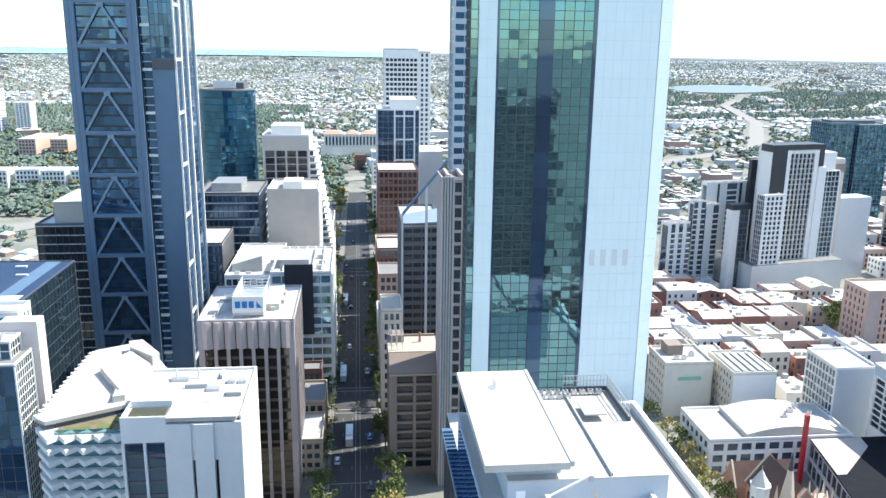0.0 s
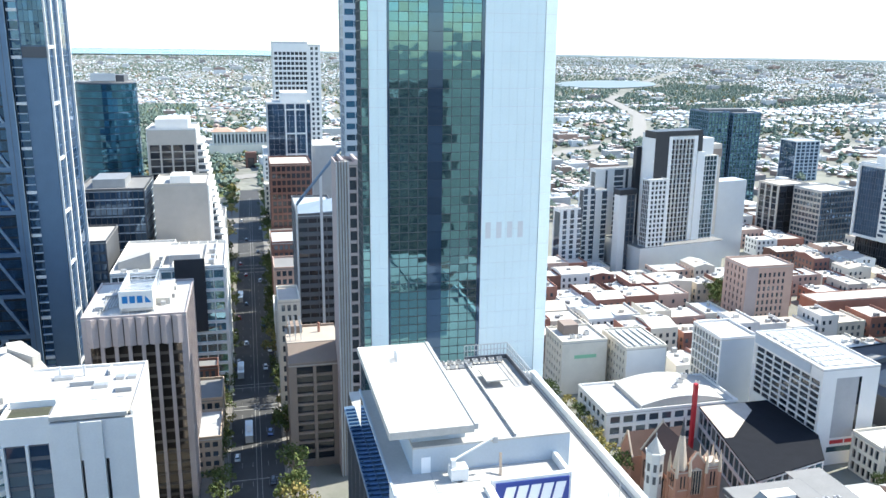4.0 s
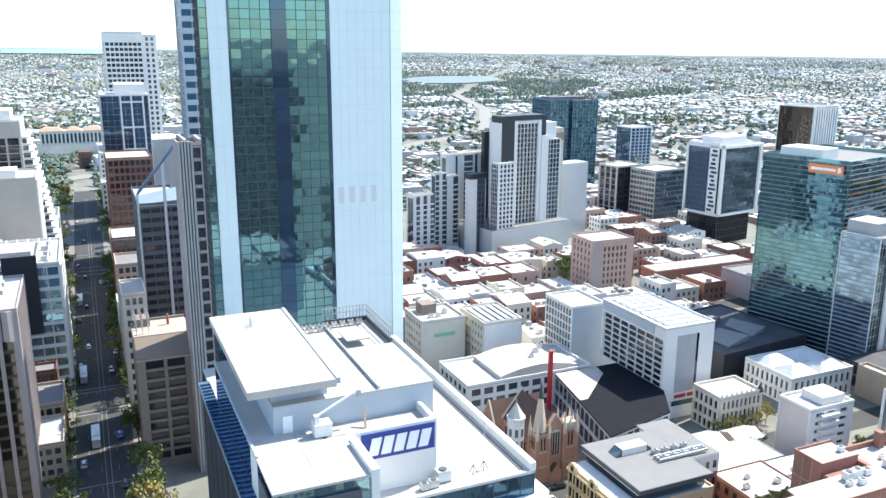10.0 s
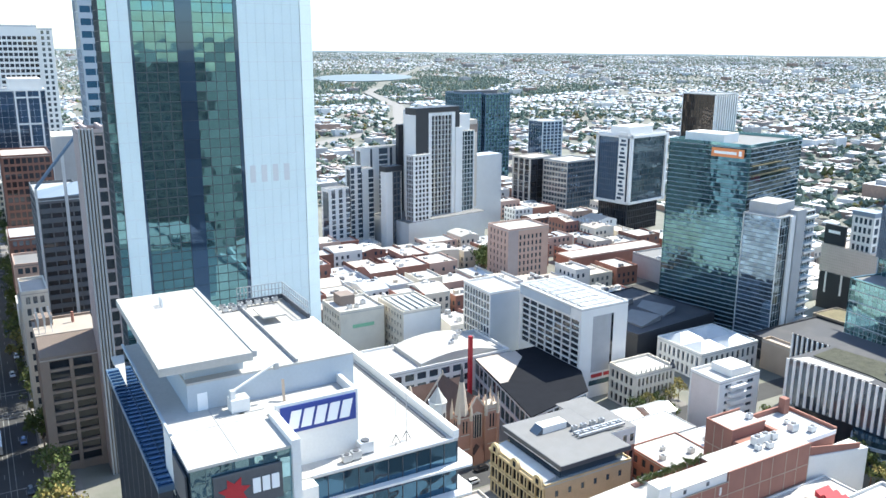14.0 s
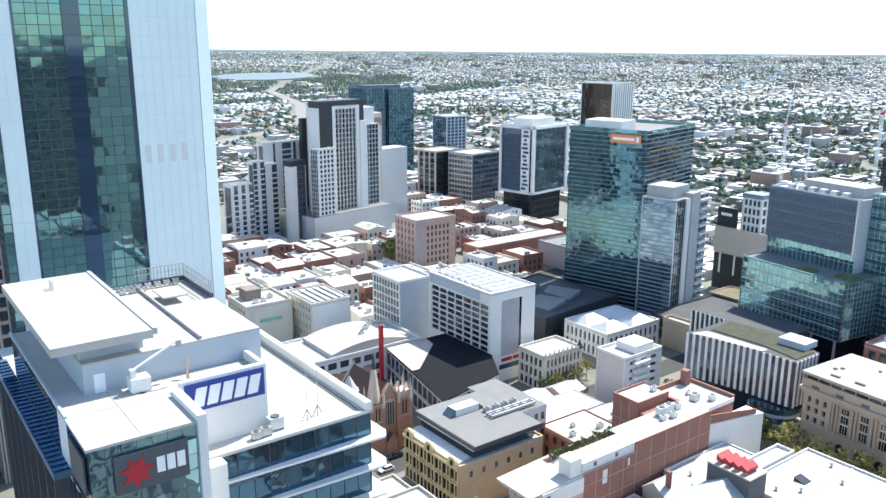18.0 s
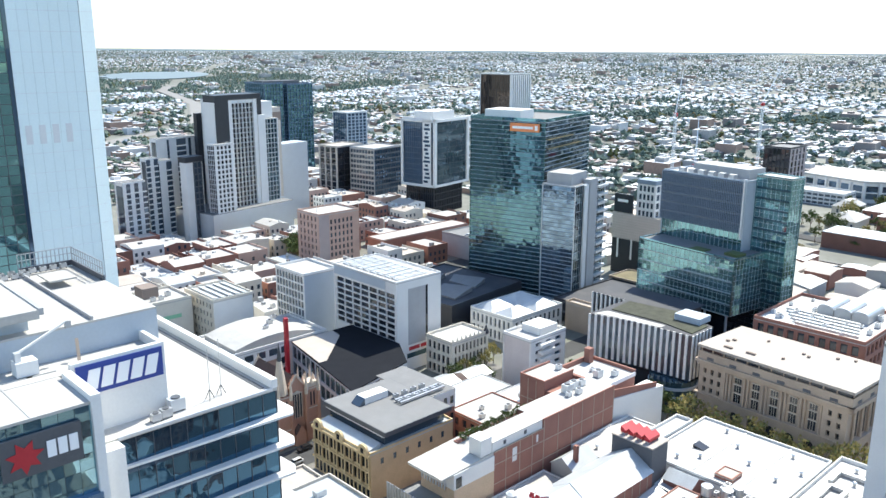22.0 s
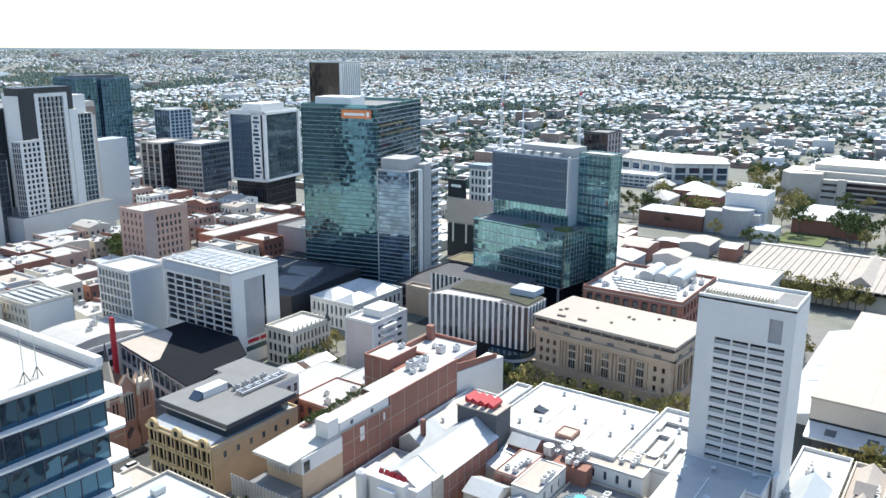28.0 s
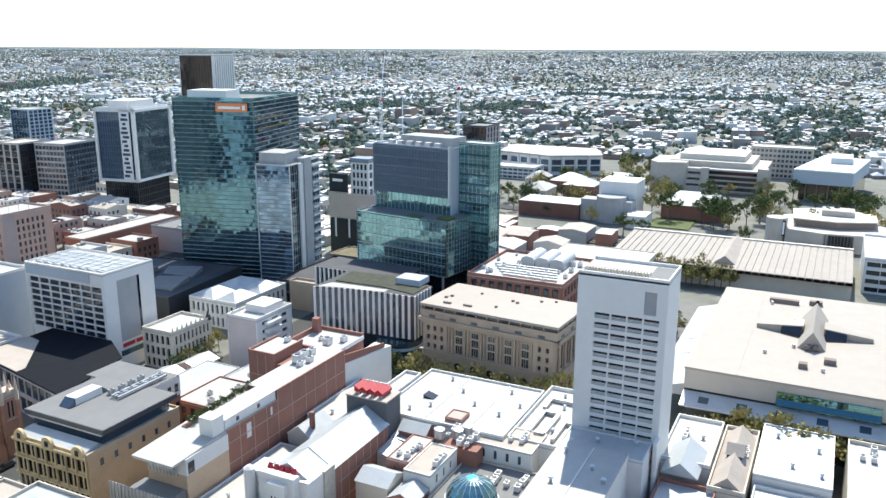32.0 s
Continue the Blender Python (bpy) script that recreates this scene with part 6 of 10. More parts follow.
def theatre():
    th = thing("cinema_hall", "old cinema with a pale pitched roof and white front", "building", 131, 90, 0)
    part("hall_wall", Geo().box(131.5, 154.6, 90.4, 102.6, 0, 14.6), "brick", th)
    part("hall_roof", Geo().gable(131, 154.8, 90, 103, 14.6, 18.4, "x", 0, end=1), ["tin_roof", "white"], th, "pale pitched metal roof")
    f = between((131.5, 90.4), (154.6, 90.4))
    for i in range(7):
        part("pale_strip", f.box(Geo(), 2.4 + i * 3.1, 2.6 + i * 3.1, 1, 14.4, 0, 0.06), "sand", th)
    for z in (5.6, 10.2):
        part("pale_strip", f.box(Geo(), 2, 23, z, z + 0.2, 0, 0.07), "sand", th)
    part("stained_end", Geo().box(127.6, 131.5, 90.2, 91, 0, 15.6), surface("stained_render", (0.5, 0.46, 0.38), 0.85, stain=0.7, stain_color=(0.2, 0.2, 0.15)), th, "stained pale end wall")
    part("front_wall", Geo().box(122.4, 131.5, 90.6, 104.2, 0, 15.4), "white", th, "white stepped front")
    part("front_step", Geo().box(120.6, 122.6, 93, 102, 0, 16.6), "white", th)
    part("front_step", Geo().box(119.4, 120.8, 94.6, 99, 0, 15.2), "white", th)
    part("corner_turret", Geo().cyl(120.4, 104.2, 1.2, 0, 16.8, 16), "white", th)
    part("turret_cap", Geo().cyl(120.4, 104.2, 1.25, 16.8, 17.4, 16, r1=0.5), "white", th)
    part("front_block", Geo().box(121.6, 127, 102.2, 105.4, 0, 15.8), "white", th)
    part("front_shed", Geo().gable(123.6, 131, 91.6, 101.6, 15.4, 18.2, "x", 0), "tin_roof", th)
    for i in range(5):
        part("letter_block", Geo().prism([(122.5, 94.0 + i * 1.5), (123.1, 94.0 + i * 1.5), (123.1, 95.1 + i * 1.5), (122.5, 95.1 + i * 1.5)], 15.6, [16.8, 17.6, 17.6, 16.8]), "red", th, "red raised letter shape")
    for i in range(4):
        part("front_window", Geo().box(119.34, 119.4, 95 + i * 0.9, 95.35 + i * 0.9, 10.5, 12.4), "g_black", th)
    part("stage_block", Geo().box(154.6, 161.4, 90.8, 102, 0, 20), "slate_wall", th, "grey fly tower")
    part("stage_roof", Geo().box(154.4, 161.6, 90.6, 102.2, 20, 20.3), "tan_roof", th)
    for i in range(4):
        y = 92.4 + i * 2.2
        u = thing("red_cooling_unit", "red rooftop cooling unit", "air conditioner", 156, y, 20.3, "red units on the fly tower")
        part("casing", Geo().box(155.6, 160.2, y, y + 1.4, 20.9, 21.5), "red", u)
        part("hood", Geo().prism([(155.6, y), (160.2, y), (160.2, y + 1.4), (155.6, y + 1.4)], 21.5, [21.6, 21.6, 22.4, 22.4]), "red", u)
        for x in (155.9, 159.9):
            part("foot", Geo().box(x - 0.1, x + 0.1, y + 0.2, y + 1.2, 20.3, 20.9), "metal", u)
    part("lean_to", Geo().prism([(156, 85.4), (164, 85.4), (164, 90.6), (156, 90.6)], 0, [10.4, 11.4, 11.8, 10.8]), "tin_roof", th)
    part("lean_to", Geo().prism([(149, 85.6), (155.8, 85.6), (155.8, 90.2), (149, 90.2)], 0, [9.2, 9.8, 10.8, 10.2]), "tin_roof", th)
    c = thing("brick_shed", "small grey shed with a pitched roof and brick chimney", "building", 146, 108, 0)
    part("wall", Geo().box(146, 156, 107, 113.6, 0, 11), "grey", c)
    part("roof", Geo().gable(146, 156, 107, 113.6, 11, 13.6, "x", 0, 0.3, end=1), ["tin_roof", "grey"], c)
    part("chimney", Geo().box(148.6, 149.6, 108, 109, 11, 16.4), "brick", c)
    building("store_strip", "long white roofed store beside the brick wall", 156.3, 182, 104, 115.4, 11, wall="white", parapet=0.4)
    building("store_strip", "low white roofed store beside the tan wall", 112, 145, 106, 115.2, 8.4, wall="white", parapet=0.3)
    building("store_strip", "narrow white roofed store behind the cinema", 131.4, 146, 103.2, 106, 9, wall="grey", parapet=0.2, roof="grey_roof")
    building("street_shop_row", "low white roofed shop near the cinema", 108, 119, 60, 104, 9, wall="cream", roof="tin_roof", S=grid(12, 2, 1.0, 1.6, 0.35, "cream", "g_dark", limit=40))


theatre()


def low_roofs():
    """The blaze of low white roofs between the streets."""
    building("white_roof_hall", "wide low shop hall with a glaring white roof", 164, 193.6, 64.5, 98.5, 12.5, wall="white", parapet=0.6)
    part_th = thing("roof_window", "small dark roof window", "skylight", 180, 90, 12.5)
    part("pane", Geo().prism([(176, 89), (179, 89), (179, 92), (176, 92)], 12.5, [12.6, 12.6, 13.4, 13.4]), "g_black", part_th)
    building("white_annex", "white roofed annex with a dark parapet wall", 166.4, 188, 99, 103.8, 13, wall="white", parapet=0.8)
    building("plant_roof_shop", "white roofed shop crowded with ducts", 166, 199, 50, 64.2, 11.5, wall="white", parapet=1.0)
    building("broad_white_shop", "broad shop building with a plain white roof", 128, 156, 33, 47.5, 20, wall="white", roof="white_roof", parapet=0)
    building("blue_shade_roof", "flat pale roof at the foot of the white tower", 156, 165.5, 30, 48.5, 18.5, wall="white", roof="tin_roof", parapet=0.3)
    building("brick_back_shop", "brick shop with a white flat roof", 144.5, 157.4, 79.2, 85, 12, wall="brick", roof="white_roof", parapet=0.25, S=grid(2, 3, 1.6, 1.6, 0.35, "brick", "g_dark", limit=20), E=blank("brick"))
    building("white_back_shop", "white walled shop with a tan flat roof", 141.5, 155.4, 72.4, 79, 12, wall="white", roof="tan_roof", parapet=0.25, E=grid(3, 3, 2.6, 1.8, 0.35, "white", "g_dark", limit=20))
    th = building("tan_roof_shop", "brick and white shop with a wide tan roof", 160.5, 171.6, 56, 74, 12, wall="white", roof="tan_roof", parapet=0.2, S=grid(5, 3, 2.2, 1.7, 0.35, "white", "g_dark", limit=30))
    part("brick_end", Geo().box(156.6, 160.4, 68, 76.5, 0, 11.6), "brick", th)
    building("yard_hut", "small brick hut on the back roofs", 166.5, 171.5, 76.5, 81, 13.4, wall="brick", roof="tan_roof", parapet=0.2)
    building("low_grey_shop", "low shop with a dark bitumen yard roof", 134, 160, 52, 72, 7.5, wall="beige", roof="grey_roof", parapet=0.5)
    d = thing("glass_dome", "green glass dome on a round base", "dome", 142.4, 62.8, 7.5)
    cx, cy, r = 142.4, 62.8, 5.6
    part("drum", Geo().cyl(cx, cy, r + 0.3, 7.5, 9.2, 24), "white", d)
    g = Geo()
    for j in range(4):
        for i in range(20):
            a0, a1 = 2 * math.pi * i / 20, 2 * math.pi * (i + 1) / 20
            t0, t1 = j * 0.35, (j + 1) * 0.35
            q = lambda a, t: (cx + r * math.cos(t) * math.cos(a), cy + r * math.cos(t) * math.sin(a), 9.2 + r * 0.85 * math.sin(t))
            g.poly([q(a0, t0), q(a1, t0), q(a1, t1), q(a0, t1)])
    part("dome_glass", g, "g_green", d)
    g = Geo()
    for i in range(20):
        a = 2 * math.pi * i / 20
        for j in range(4):
            q = lambda t: (cx + (r + 0.05) * math.cos(t) * math.cos(a), cy + (r + 0.05) * math.cos(t) * math.sin(a), 9.2 + r * 0.86 * math.sin(t))
            g.bar(q(j * 0.35), q((j + 1) * 0.35), 0.1)
    part("rib", g, "alu", d)
    part("cap", Geo().cyl(cx, cy, 2.6, 13.2, 14.0, 16, r1=0.9), surface("turquoise", (0.05, 0.6, 0.55), 0.3), d, "turquoise dome cap")
    # shops facing the mall
    th = building("mall_shop", "white fronted shop with a stepped parapet", 172, 196, 18.5, 29.5, 12, wall="white", roof="white_roof", group="shops on the mall")
    part("pitched_roof", Geo().gable(166, 180, 20, 28, 12, 15, "x", 0), "tin_roof", th)
    th = building("mall_shop", "old shop with pale pitched roofs and dormers", 165, 197, 10.3, 18, 11, wall="cream", roof="tan_roof", group="shops on the mall")
    part("pitched_roof", Geo().gable(166, 194, 10.6, 17.6, 11, 14, "x", 0), "tan_roof", th)
    th = building("mall_shop", "shop with a large pale metal roof", 173, 200, -6.2, 9.6, 12.5, wall="white", roof="tin_roof", group="shops on the mall", parapet=0.4)
    building("mall_shop", "shop with a cluttered white roof", 160, 200, -40, -9, 12, wall="cream", roof="white_roof", group="shops on the mall")
    building("brick_gable_shop", "brick shop with a pale pitched roof", 150, 166, 16, 28, 10, wall="brick", roof="tin_roof")
    building("pale_roof_shop", "shop with a pale sheet roof", 130, 172, -8, 9, 10, wall="white", roof="tin_roof")
    building("pale_roof_shop", "low shop with a bright roof", 118, 150, 10, 30, 9, wall="white", roof="white_roof")


low_roofs()


def roof_clutter():
    """Ducts, vents, tanks and units on the low roofs."""
    r = random.Random(40)
    for pts in ([(169, 60.6), (183, 60.6), (183, 56.8), (171, 56.8), (171, 59.2)], [(185, 61.5), (191, 61.5), (191, 53), (186, 53)], [(169, 54), (179, 54), (179, 52)]):
        d = thing("roof_duct", "bent galvanised roof duct on a white roof", "duct", pts[0][0], pts[0][1], 11.5, "ducts on the shop roof")
        for a, b in zip(pts, pts[1:]):
            part("duct_run", Geo().bar((*a, 12.2), (*b, 12.2), 0.9), "metal", d)
            part("duct_leg", Geo().box(a[0] - 0.1, a[0] + 0.1, a[1] - 0.1, a[1] + 0.1, 11.5, 12), "metal", d)
    spots = [(172.5, 88, 12.5), (178, 78, 12.5), (184, 84, 12.5), (189, 72, 12.5), (175, 70, 12.5), (168.5, 92, 12.5), (190, 90, 12.5), (182, 67, 12.5), (174, 55.5, 11.5), (188, 57, 11.5), (195, 59, 11.5), (193, 54, 11.5), (132, 36, 20), (138, 44, 20), (146, 38, 20), (151, 45, 20), (142, 34.6, 20), (158, 46, 18.5), (163, 33, 18.5), (161, 41, 18.5), (160, 110, 11), (168, 108, 11), (176, 111, 11), (120, 110, 8.4), (130, 112, 8.4), (138, 108, 8.4), (176, 24, 12), (186, 22, 12), (180, 2, 12.5), (190, -3, 12.5), (178, -4, 12.5), (194, 6, 12.5)]
    for x, y, z in spots:
        v = thing("roof_vent", "small metal vent on a pale roof", "vent", x, y, z, "roof vents")
        st = part("pipe", Geo().cyl(x, y, 0.35, z, z + 0.9, 8), "metal", v)
        part("cowl", Geo().cyl(x, y, 0.6, z + 0.9, z + 1.2, 8, r1=0.3), "alu", st)
    for x, y, z, n in ((157.6, 70.6, 12, 5), (160.5, 76.8, 11.6, 3), (146, 73.5, 12, 3), (147, 80.6, 12, 4), (150, 62, 7.5, 5), (152, 56, 7.5, 4), (136, 55, 7.5, 4), (165, 60, 12, 4), (182, 12, 11, 3), (172, -30, 12, 6), (176, -22, 12, 5), (166, -16, 12, 5), (186, -34, 12, 5), (192, -14, 12, 4), (184, 26, 12, 3)):
        for k in range(n):
            single("air_conditioner", ac_unit(x + (k % 3) * 2.3 + r.uniform(-0.4, 0.4), y + (k // 3) * 2.4 + r.uniform(-0.4, 0.4), z, r.uniform(0.8, 1.35)), ["alu", "dgrey", "dgrey"], "grey rooftop unit among the low roofs", "air conditioner", "plant on the low roofs")
    for x0, x1, y, z in ((166, 193, 74, 12.5), (166, 193, 86, 12.5), (130, 155, 40, 20)):
        single("roof_seam", Geo().box(x0, x1, y, y + 0.25, z, z + 0.22), "white", "raised white seam across a flat roof", "roof seam", "roof seams")
    for x, y, z in ((160.6, 74.6, 11.6), (163.4, 73.4, 11.6), (158.2, 78.4, 12)):
        t = thing("roof_tank", "round grey metal tank on a roof", "tank", x, y, z, "tanks on the low roofs")
        tb = part("tank_body", Geo().cyl(x, y, 1.3, z + 0.3, z + 2.6, 14), "metal", t)
        part("tank_lid", Geo().cyl(x, y, 1.35, z + 2.6, z + 2.9, 14, r1=0.4), "alu", tb)
        part("tank_stand", Geo().box(x - 1, x + 1, y - 1, y + 1, z, z + 0.3), "dgrey", t)
    for x0, x1, y0, y1, z, wl in ((150, 160, 47.8, 51.4, 8.5, "cream"), (134.5, 141, 72.6, 79, 9, "brick"), (136, 143.6, 80, 88, 10, "cream"), (157.8, 163.6, 82, 89.4, 12, "brick"), (120, 131, 70, 86, 8, "beige"), (121, 133, 50, 68, 8.6, "cream"), (120, 127, 30, 48, 12, "brick")):
        b = thing("back_roof_shop", {"cream": "small cream shop with a pitched metal roof", "brick": "small brick shop with a pitched metal roof", "beige": "small beige shop with a pitched metal roof"}[wl], "building", x0, y0, 0, "small shops in the back yards")
        part("wall", Geo().box(x0, x1, y0, y1, 0, z), wl, b)
        part("roof", Geo().gable(x0, x1, y0, y1, z, z + 1.8, "x" if x1 - x0 > y1 - y0 else "y", 0, 0.25, end=1), ["tin_roof", wl], b)
    j = thing("gable_dormer", "dark roof lantern on the tan pitched roof", "dormer", 180, 14, 13)
    part("lantern", Geo().gable(178, 183, 12, 16, 13.4, 15.4, "y"), "tan_roof", j)
    part("lantern_glass", Geo().box(178.2, 182.8, 12.4, 15.6, 12.2, 13.4), "g_black", j)


roof_clutter()


def white_tower():
    th = thing("white_slab_tower", "white concrete tower with slotted window bands", "office building", 166, 29, 0)
    x0, x1, y0, y1, h = 166, 179.5, 29, 48.5, 55
    part("core", Geo().box(x0 + 0.6, x1, y0, y1, 0, h - 0.4), "white", th)
    f = between((x0 + 0.6, y1), (x0 + 0.6, y0))
    g_top = 47.5
    part("wall", f.box(Geo(), 0, 4.0, 0, h + 0.6, 0, 0.6), "white", th)
    part("wall", f.box(Geo(), 18.0, 19.5, 0, h + 0.6, 0, 0.6), "white", th)
    part("wall", f.box(Geo(), 4.0, 14.6, g_top, h + 0.6, 0, 0.6), "white", th)
    part("wall", f.box(Geo(), 17.2, 18.0, g_top, h + 0.6, 0, 0.6), "white", th)
    part("wall", f.box(Geo(), 14.6, 17.2, 52.6, h + 0.6, 0, 0.6), "white", th)
    part("opening_back", f.box(Geo(), 14.6, 17.2, g_top, 52.6, -0.05, 0.02), "grey", th, "open recess under the roof edge")
    rows = 17
    fh = (g_top - 9.5) / rows
    for i in range(rows + 1):
        z = g_top - i * fh
        part("spandrel", f.box(Geo(), 4.0, 18.0, z - fh * 0.42, z, 0, 0.58), "white", th)
    for s in (7.3, 10.9, 14.4):
        part("pier", f.box(Geo(), s, s + 0.35, 9, g_top, 0, 0.57), "white", th)
    panes(th, f, [(a, b, g_top - i * fh - fh * 0.98, g_top - i * fh - fh * 0.43) for i in range(rows) for a, b in ((4.05, 7.3), (7.65, 10.9), (11.25, 14.4), (14.75, 17.95))], "g_black", limit=120, d=0.05)
    rails = Geo()
    for i in range(rows):
        z = g_top - i * fh - fh * 0.8
        f.box(rails, 4.02, 17.98, z, z + 0.16, 0.1, 0.5)
        f.box(rails, 4.02, 17.98, z - 0.3, z - 0.2, 0.12, 0.4)
    part("window_rails", rails, "white", th, "thin white rails across the windows", kind="stuff")
    part("foot", f.box(Geo(), 4.0, 18.0, 0, 9.3, 0, 0.58), "dgrey", th)
    part("roof", Geo().box(x0, x1, y0, y1, h - 0.4, h), "white_roof", th)
    part("parapet", Geo().box(x1 - 0.4, x1, y0, y1, h, h + 0.7), "white", th)
    part("parapet", Geo().box(x0 + 0.62, x1 - 0.41, y0, y0 + 0.3, h, h + 0.7), "white", th)
    for i in range(22):
        part("roof_rib", Geo().box(x0 + 0.8, x0 + 3.4, 33.5 + i * 0.65, 33.8 + i * 0.65, h, h + 1.3), "cream", th)
    part("roof_pit", Geo().box(169, 178, 29.6, 34, h, h + 0.05), "grey_roof", th)
    part("wing_wall", Geo().box(x0 - 3, x0, 28.6, 29.4, 0, 20), "white", th)


white_tower()


def arch_wall(th, face, s0, s1, z_top, centres, half, spring, mat, depth, dark="g_black"):
    """A base wall with round-headed openings cut through it."""
    edges = [s0] + [v for c in centres for v in (c - half, c + half)] + [s1]
    for p, q in zip(edges[::2], edges[1::2]):
        part("base_pier", face.box(Geo(), p, q, 0, z_top, 0, depth), mat, th)
    for c in centres:
        n = 10
        curve = [(c - half, z_top)] + [(c - half * math.cos(math.pi * i / n), spring + half * math.sin(math.pi * i / n)) for i in range(n + 1)] + [(c + half, z_top)]
        k = len(curve)
        g = Geo()
        g.v = [(*face.at(u, e), v) for e in (depth - 0.004, 0.0) for u, v in curve]
        g.f = [tuple(range(k)), tuple(range(2 * k - 1, k - 1, -1))] + [(i, i + k, (i + 1) % k + k, (i + 1) % k) for i in range(k)]
        g.m = [0] * len(g.f)
        part("arch_head", g, mat, th)
        part("arched_doorway", face.box(Geo(), c - half, c + half, 0, spring + half, -0.1, 0.04), dark, th)


def post_office():
    x0, x1, y0, y1 = 211.0, 235, 67, 113
    th = thing("sandstone_post_office", "grand sandstone building with columns, arches and a flat roof", "building", x0, y0, 0)
    th.rotation_euler.z = radians(-4)
    d = 0.9
    part("core", Geo().box(x0 + d, x1 - d, y0 + d, y1 - d, 0, 24.2), "sand", th)
    s = between((x0 + d, y1 - d), (x0 + d, y0 + d))
    e = between((x0 + d, y0 + d), (x1 - d, y0 + d))
    w = s.w
    cs = [12.4 + i * 5.6 for i in range(5)]
    arch_wall(th, s, 0, w, 9.4, [c for c in cs], 1.5, 5.8, "sand", d)
    arch_wall(th, e, 0, e.w, 9.4, [5.4, 11.3, 17.2], 1.4, 5.6, "sand", d)
    for z, out in ((9.4, 1.3), (19.6, 1.5)):
        for f in (s, e):
            part("string_course" if z < 12 else "cornice", f.box(Geo(), -out, f.w + (out if f is s else 0), z, z + (0.5 if z < 12 else 0.9), 0, out), "sand", th)
    for f in (s, e):
        part("frieze", f.box(Geo(), -0.88, f.w + 0.88, 18.6, 19.596, 0, d), "sand", th)
        part("attic", f.box(Geo(), -0.8, f.w + 0.8, 20.5, 23.0, 0, d - 0.06), "sand", th)
        part("attic_recess", f.box(Geo(), -0.5, f.w + 0.5, 23.0, 24.2, 0, 0.3), "g_black", th, "dark recess under the roof slab")
        n = 12 if f is s else 6
        for i in range(n):
            part("attic_post", f.box(Geo(), i * f.w / n, i * f.w / n + 0.25, 23.0, 24.2, 0.3, 0.7), "sand", th)
            if i % 2:
                part("attic_grille", f.box(Geo(), (i - 0.4) * f.w / n, (i + 0.2) * f.w / n, 20.7, 21.6, d - 0.06, d), "dgrey", th)
    # end pavilions with small windows
    for p, q in ((0, 8.6), (w - 6.6, w)):
        f = between(s.at(p, 0), s.at(q, 0))
        cols = 3 if p == 0 else 2
        grid(cols, 3, (q - p - cols * 1.0) / (cols + 1), 1.3, d, "sand", "g_black", limit=80)(th, f, 9.9, 18.6, True)
    # tall bays between paired columns
    frame = surface("pale_stone_frame", (0.60, 0.54, 0.45), 0.8, vary=0.08)
    for c in cs:
        for r, (z0, z1) in enumerate(((10.2, 12.9), (13.4, 15.6), (16.1, 17.8))):
            bw = part("bay_window", s.box(Geo(), c - 1.05, c + 1.05, z0, z1, 0, 0.08), "g_black", th)
            for k in (-0.38, 0.3):
                part("window_mullion", s.box(Geo(), c + k, c + k + 0.1, z0, z1, 0, 0.12), frame, bw)
            part("window_sill", s.box(Geo(), c - 1.3, c + 1.3, z1, z1 + 0.24, 0, 0.25), frame, bw, "pale stone window head")
    for i in range(6):
        m = 9.6 + i * 5.6
        for k in (-0.55, 0.55):
            part("column", Geo().cyl(*s.at(m + k, 0.45), 0.4, 9.9, 18.6, 10, r1=0.36), "sand", th, "tall stone column")
    for i in range(5):
        part("column", Geo().cyl(*e.at(2.4 + i * 4.6, 0.45), 0.42, 9.9, 18.6, 10, r1=0.38), "sand", th, "tall stone column")
        if i < 4:
            part("bay_window", e.box(Geo(), 3.6 + i * 4.6, 5.6 + i * 4.6, 10.4, 17.6, 0, 0.08), "g_black", th)
    part("roof_slab", Geo().box(x0 - 0.3, x1 + 0.4, y0 - 0.4, y1 + 0.3, 24.2, 25.0), "pink_roof", th, "pale overhanging flat roof")
    for x, y, wd in ((214, 104, 2.6), (214.6, 97, 2.8), (219, 108, 1), (221, 107, 1), (226, 88, 0.8), (225, 86, 0.8), (230, 80, 0.8), (218, 90, 0.7), (232, 76, 0.6), (228, 100, 0.7)):
        part("roof_hatch", Geo().box(x, x + 0.8, y, y + wd, 25.0, 25.5), "brown", th)


post_office()


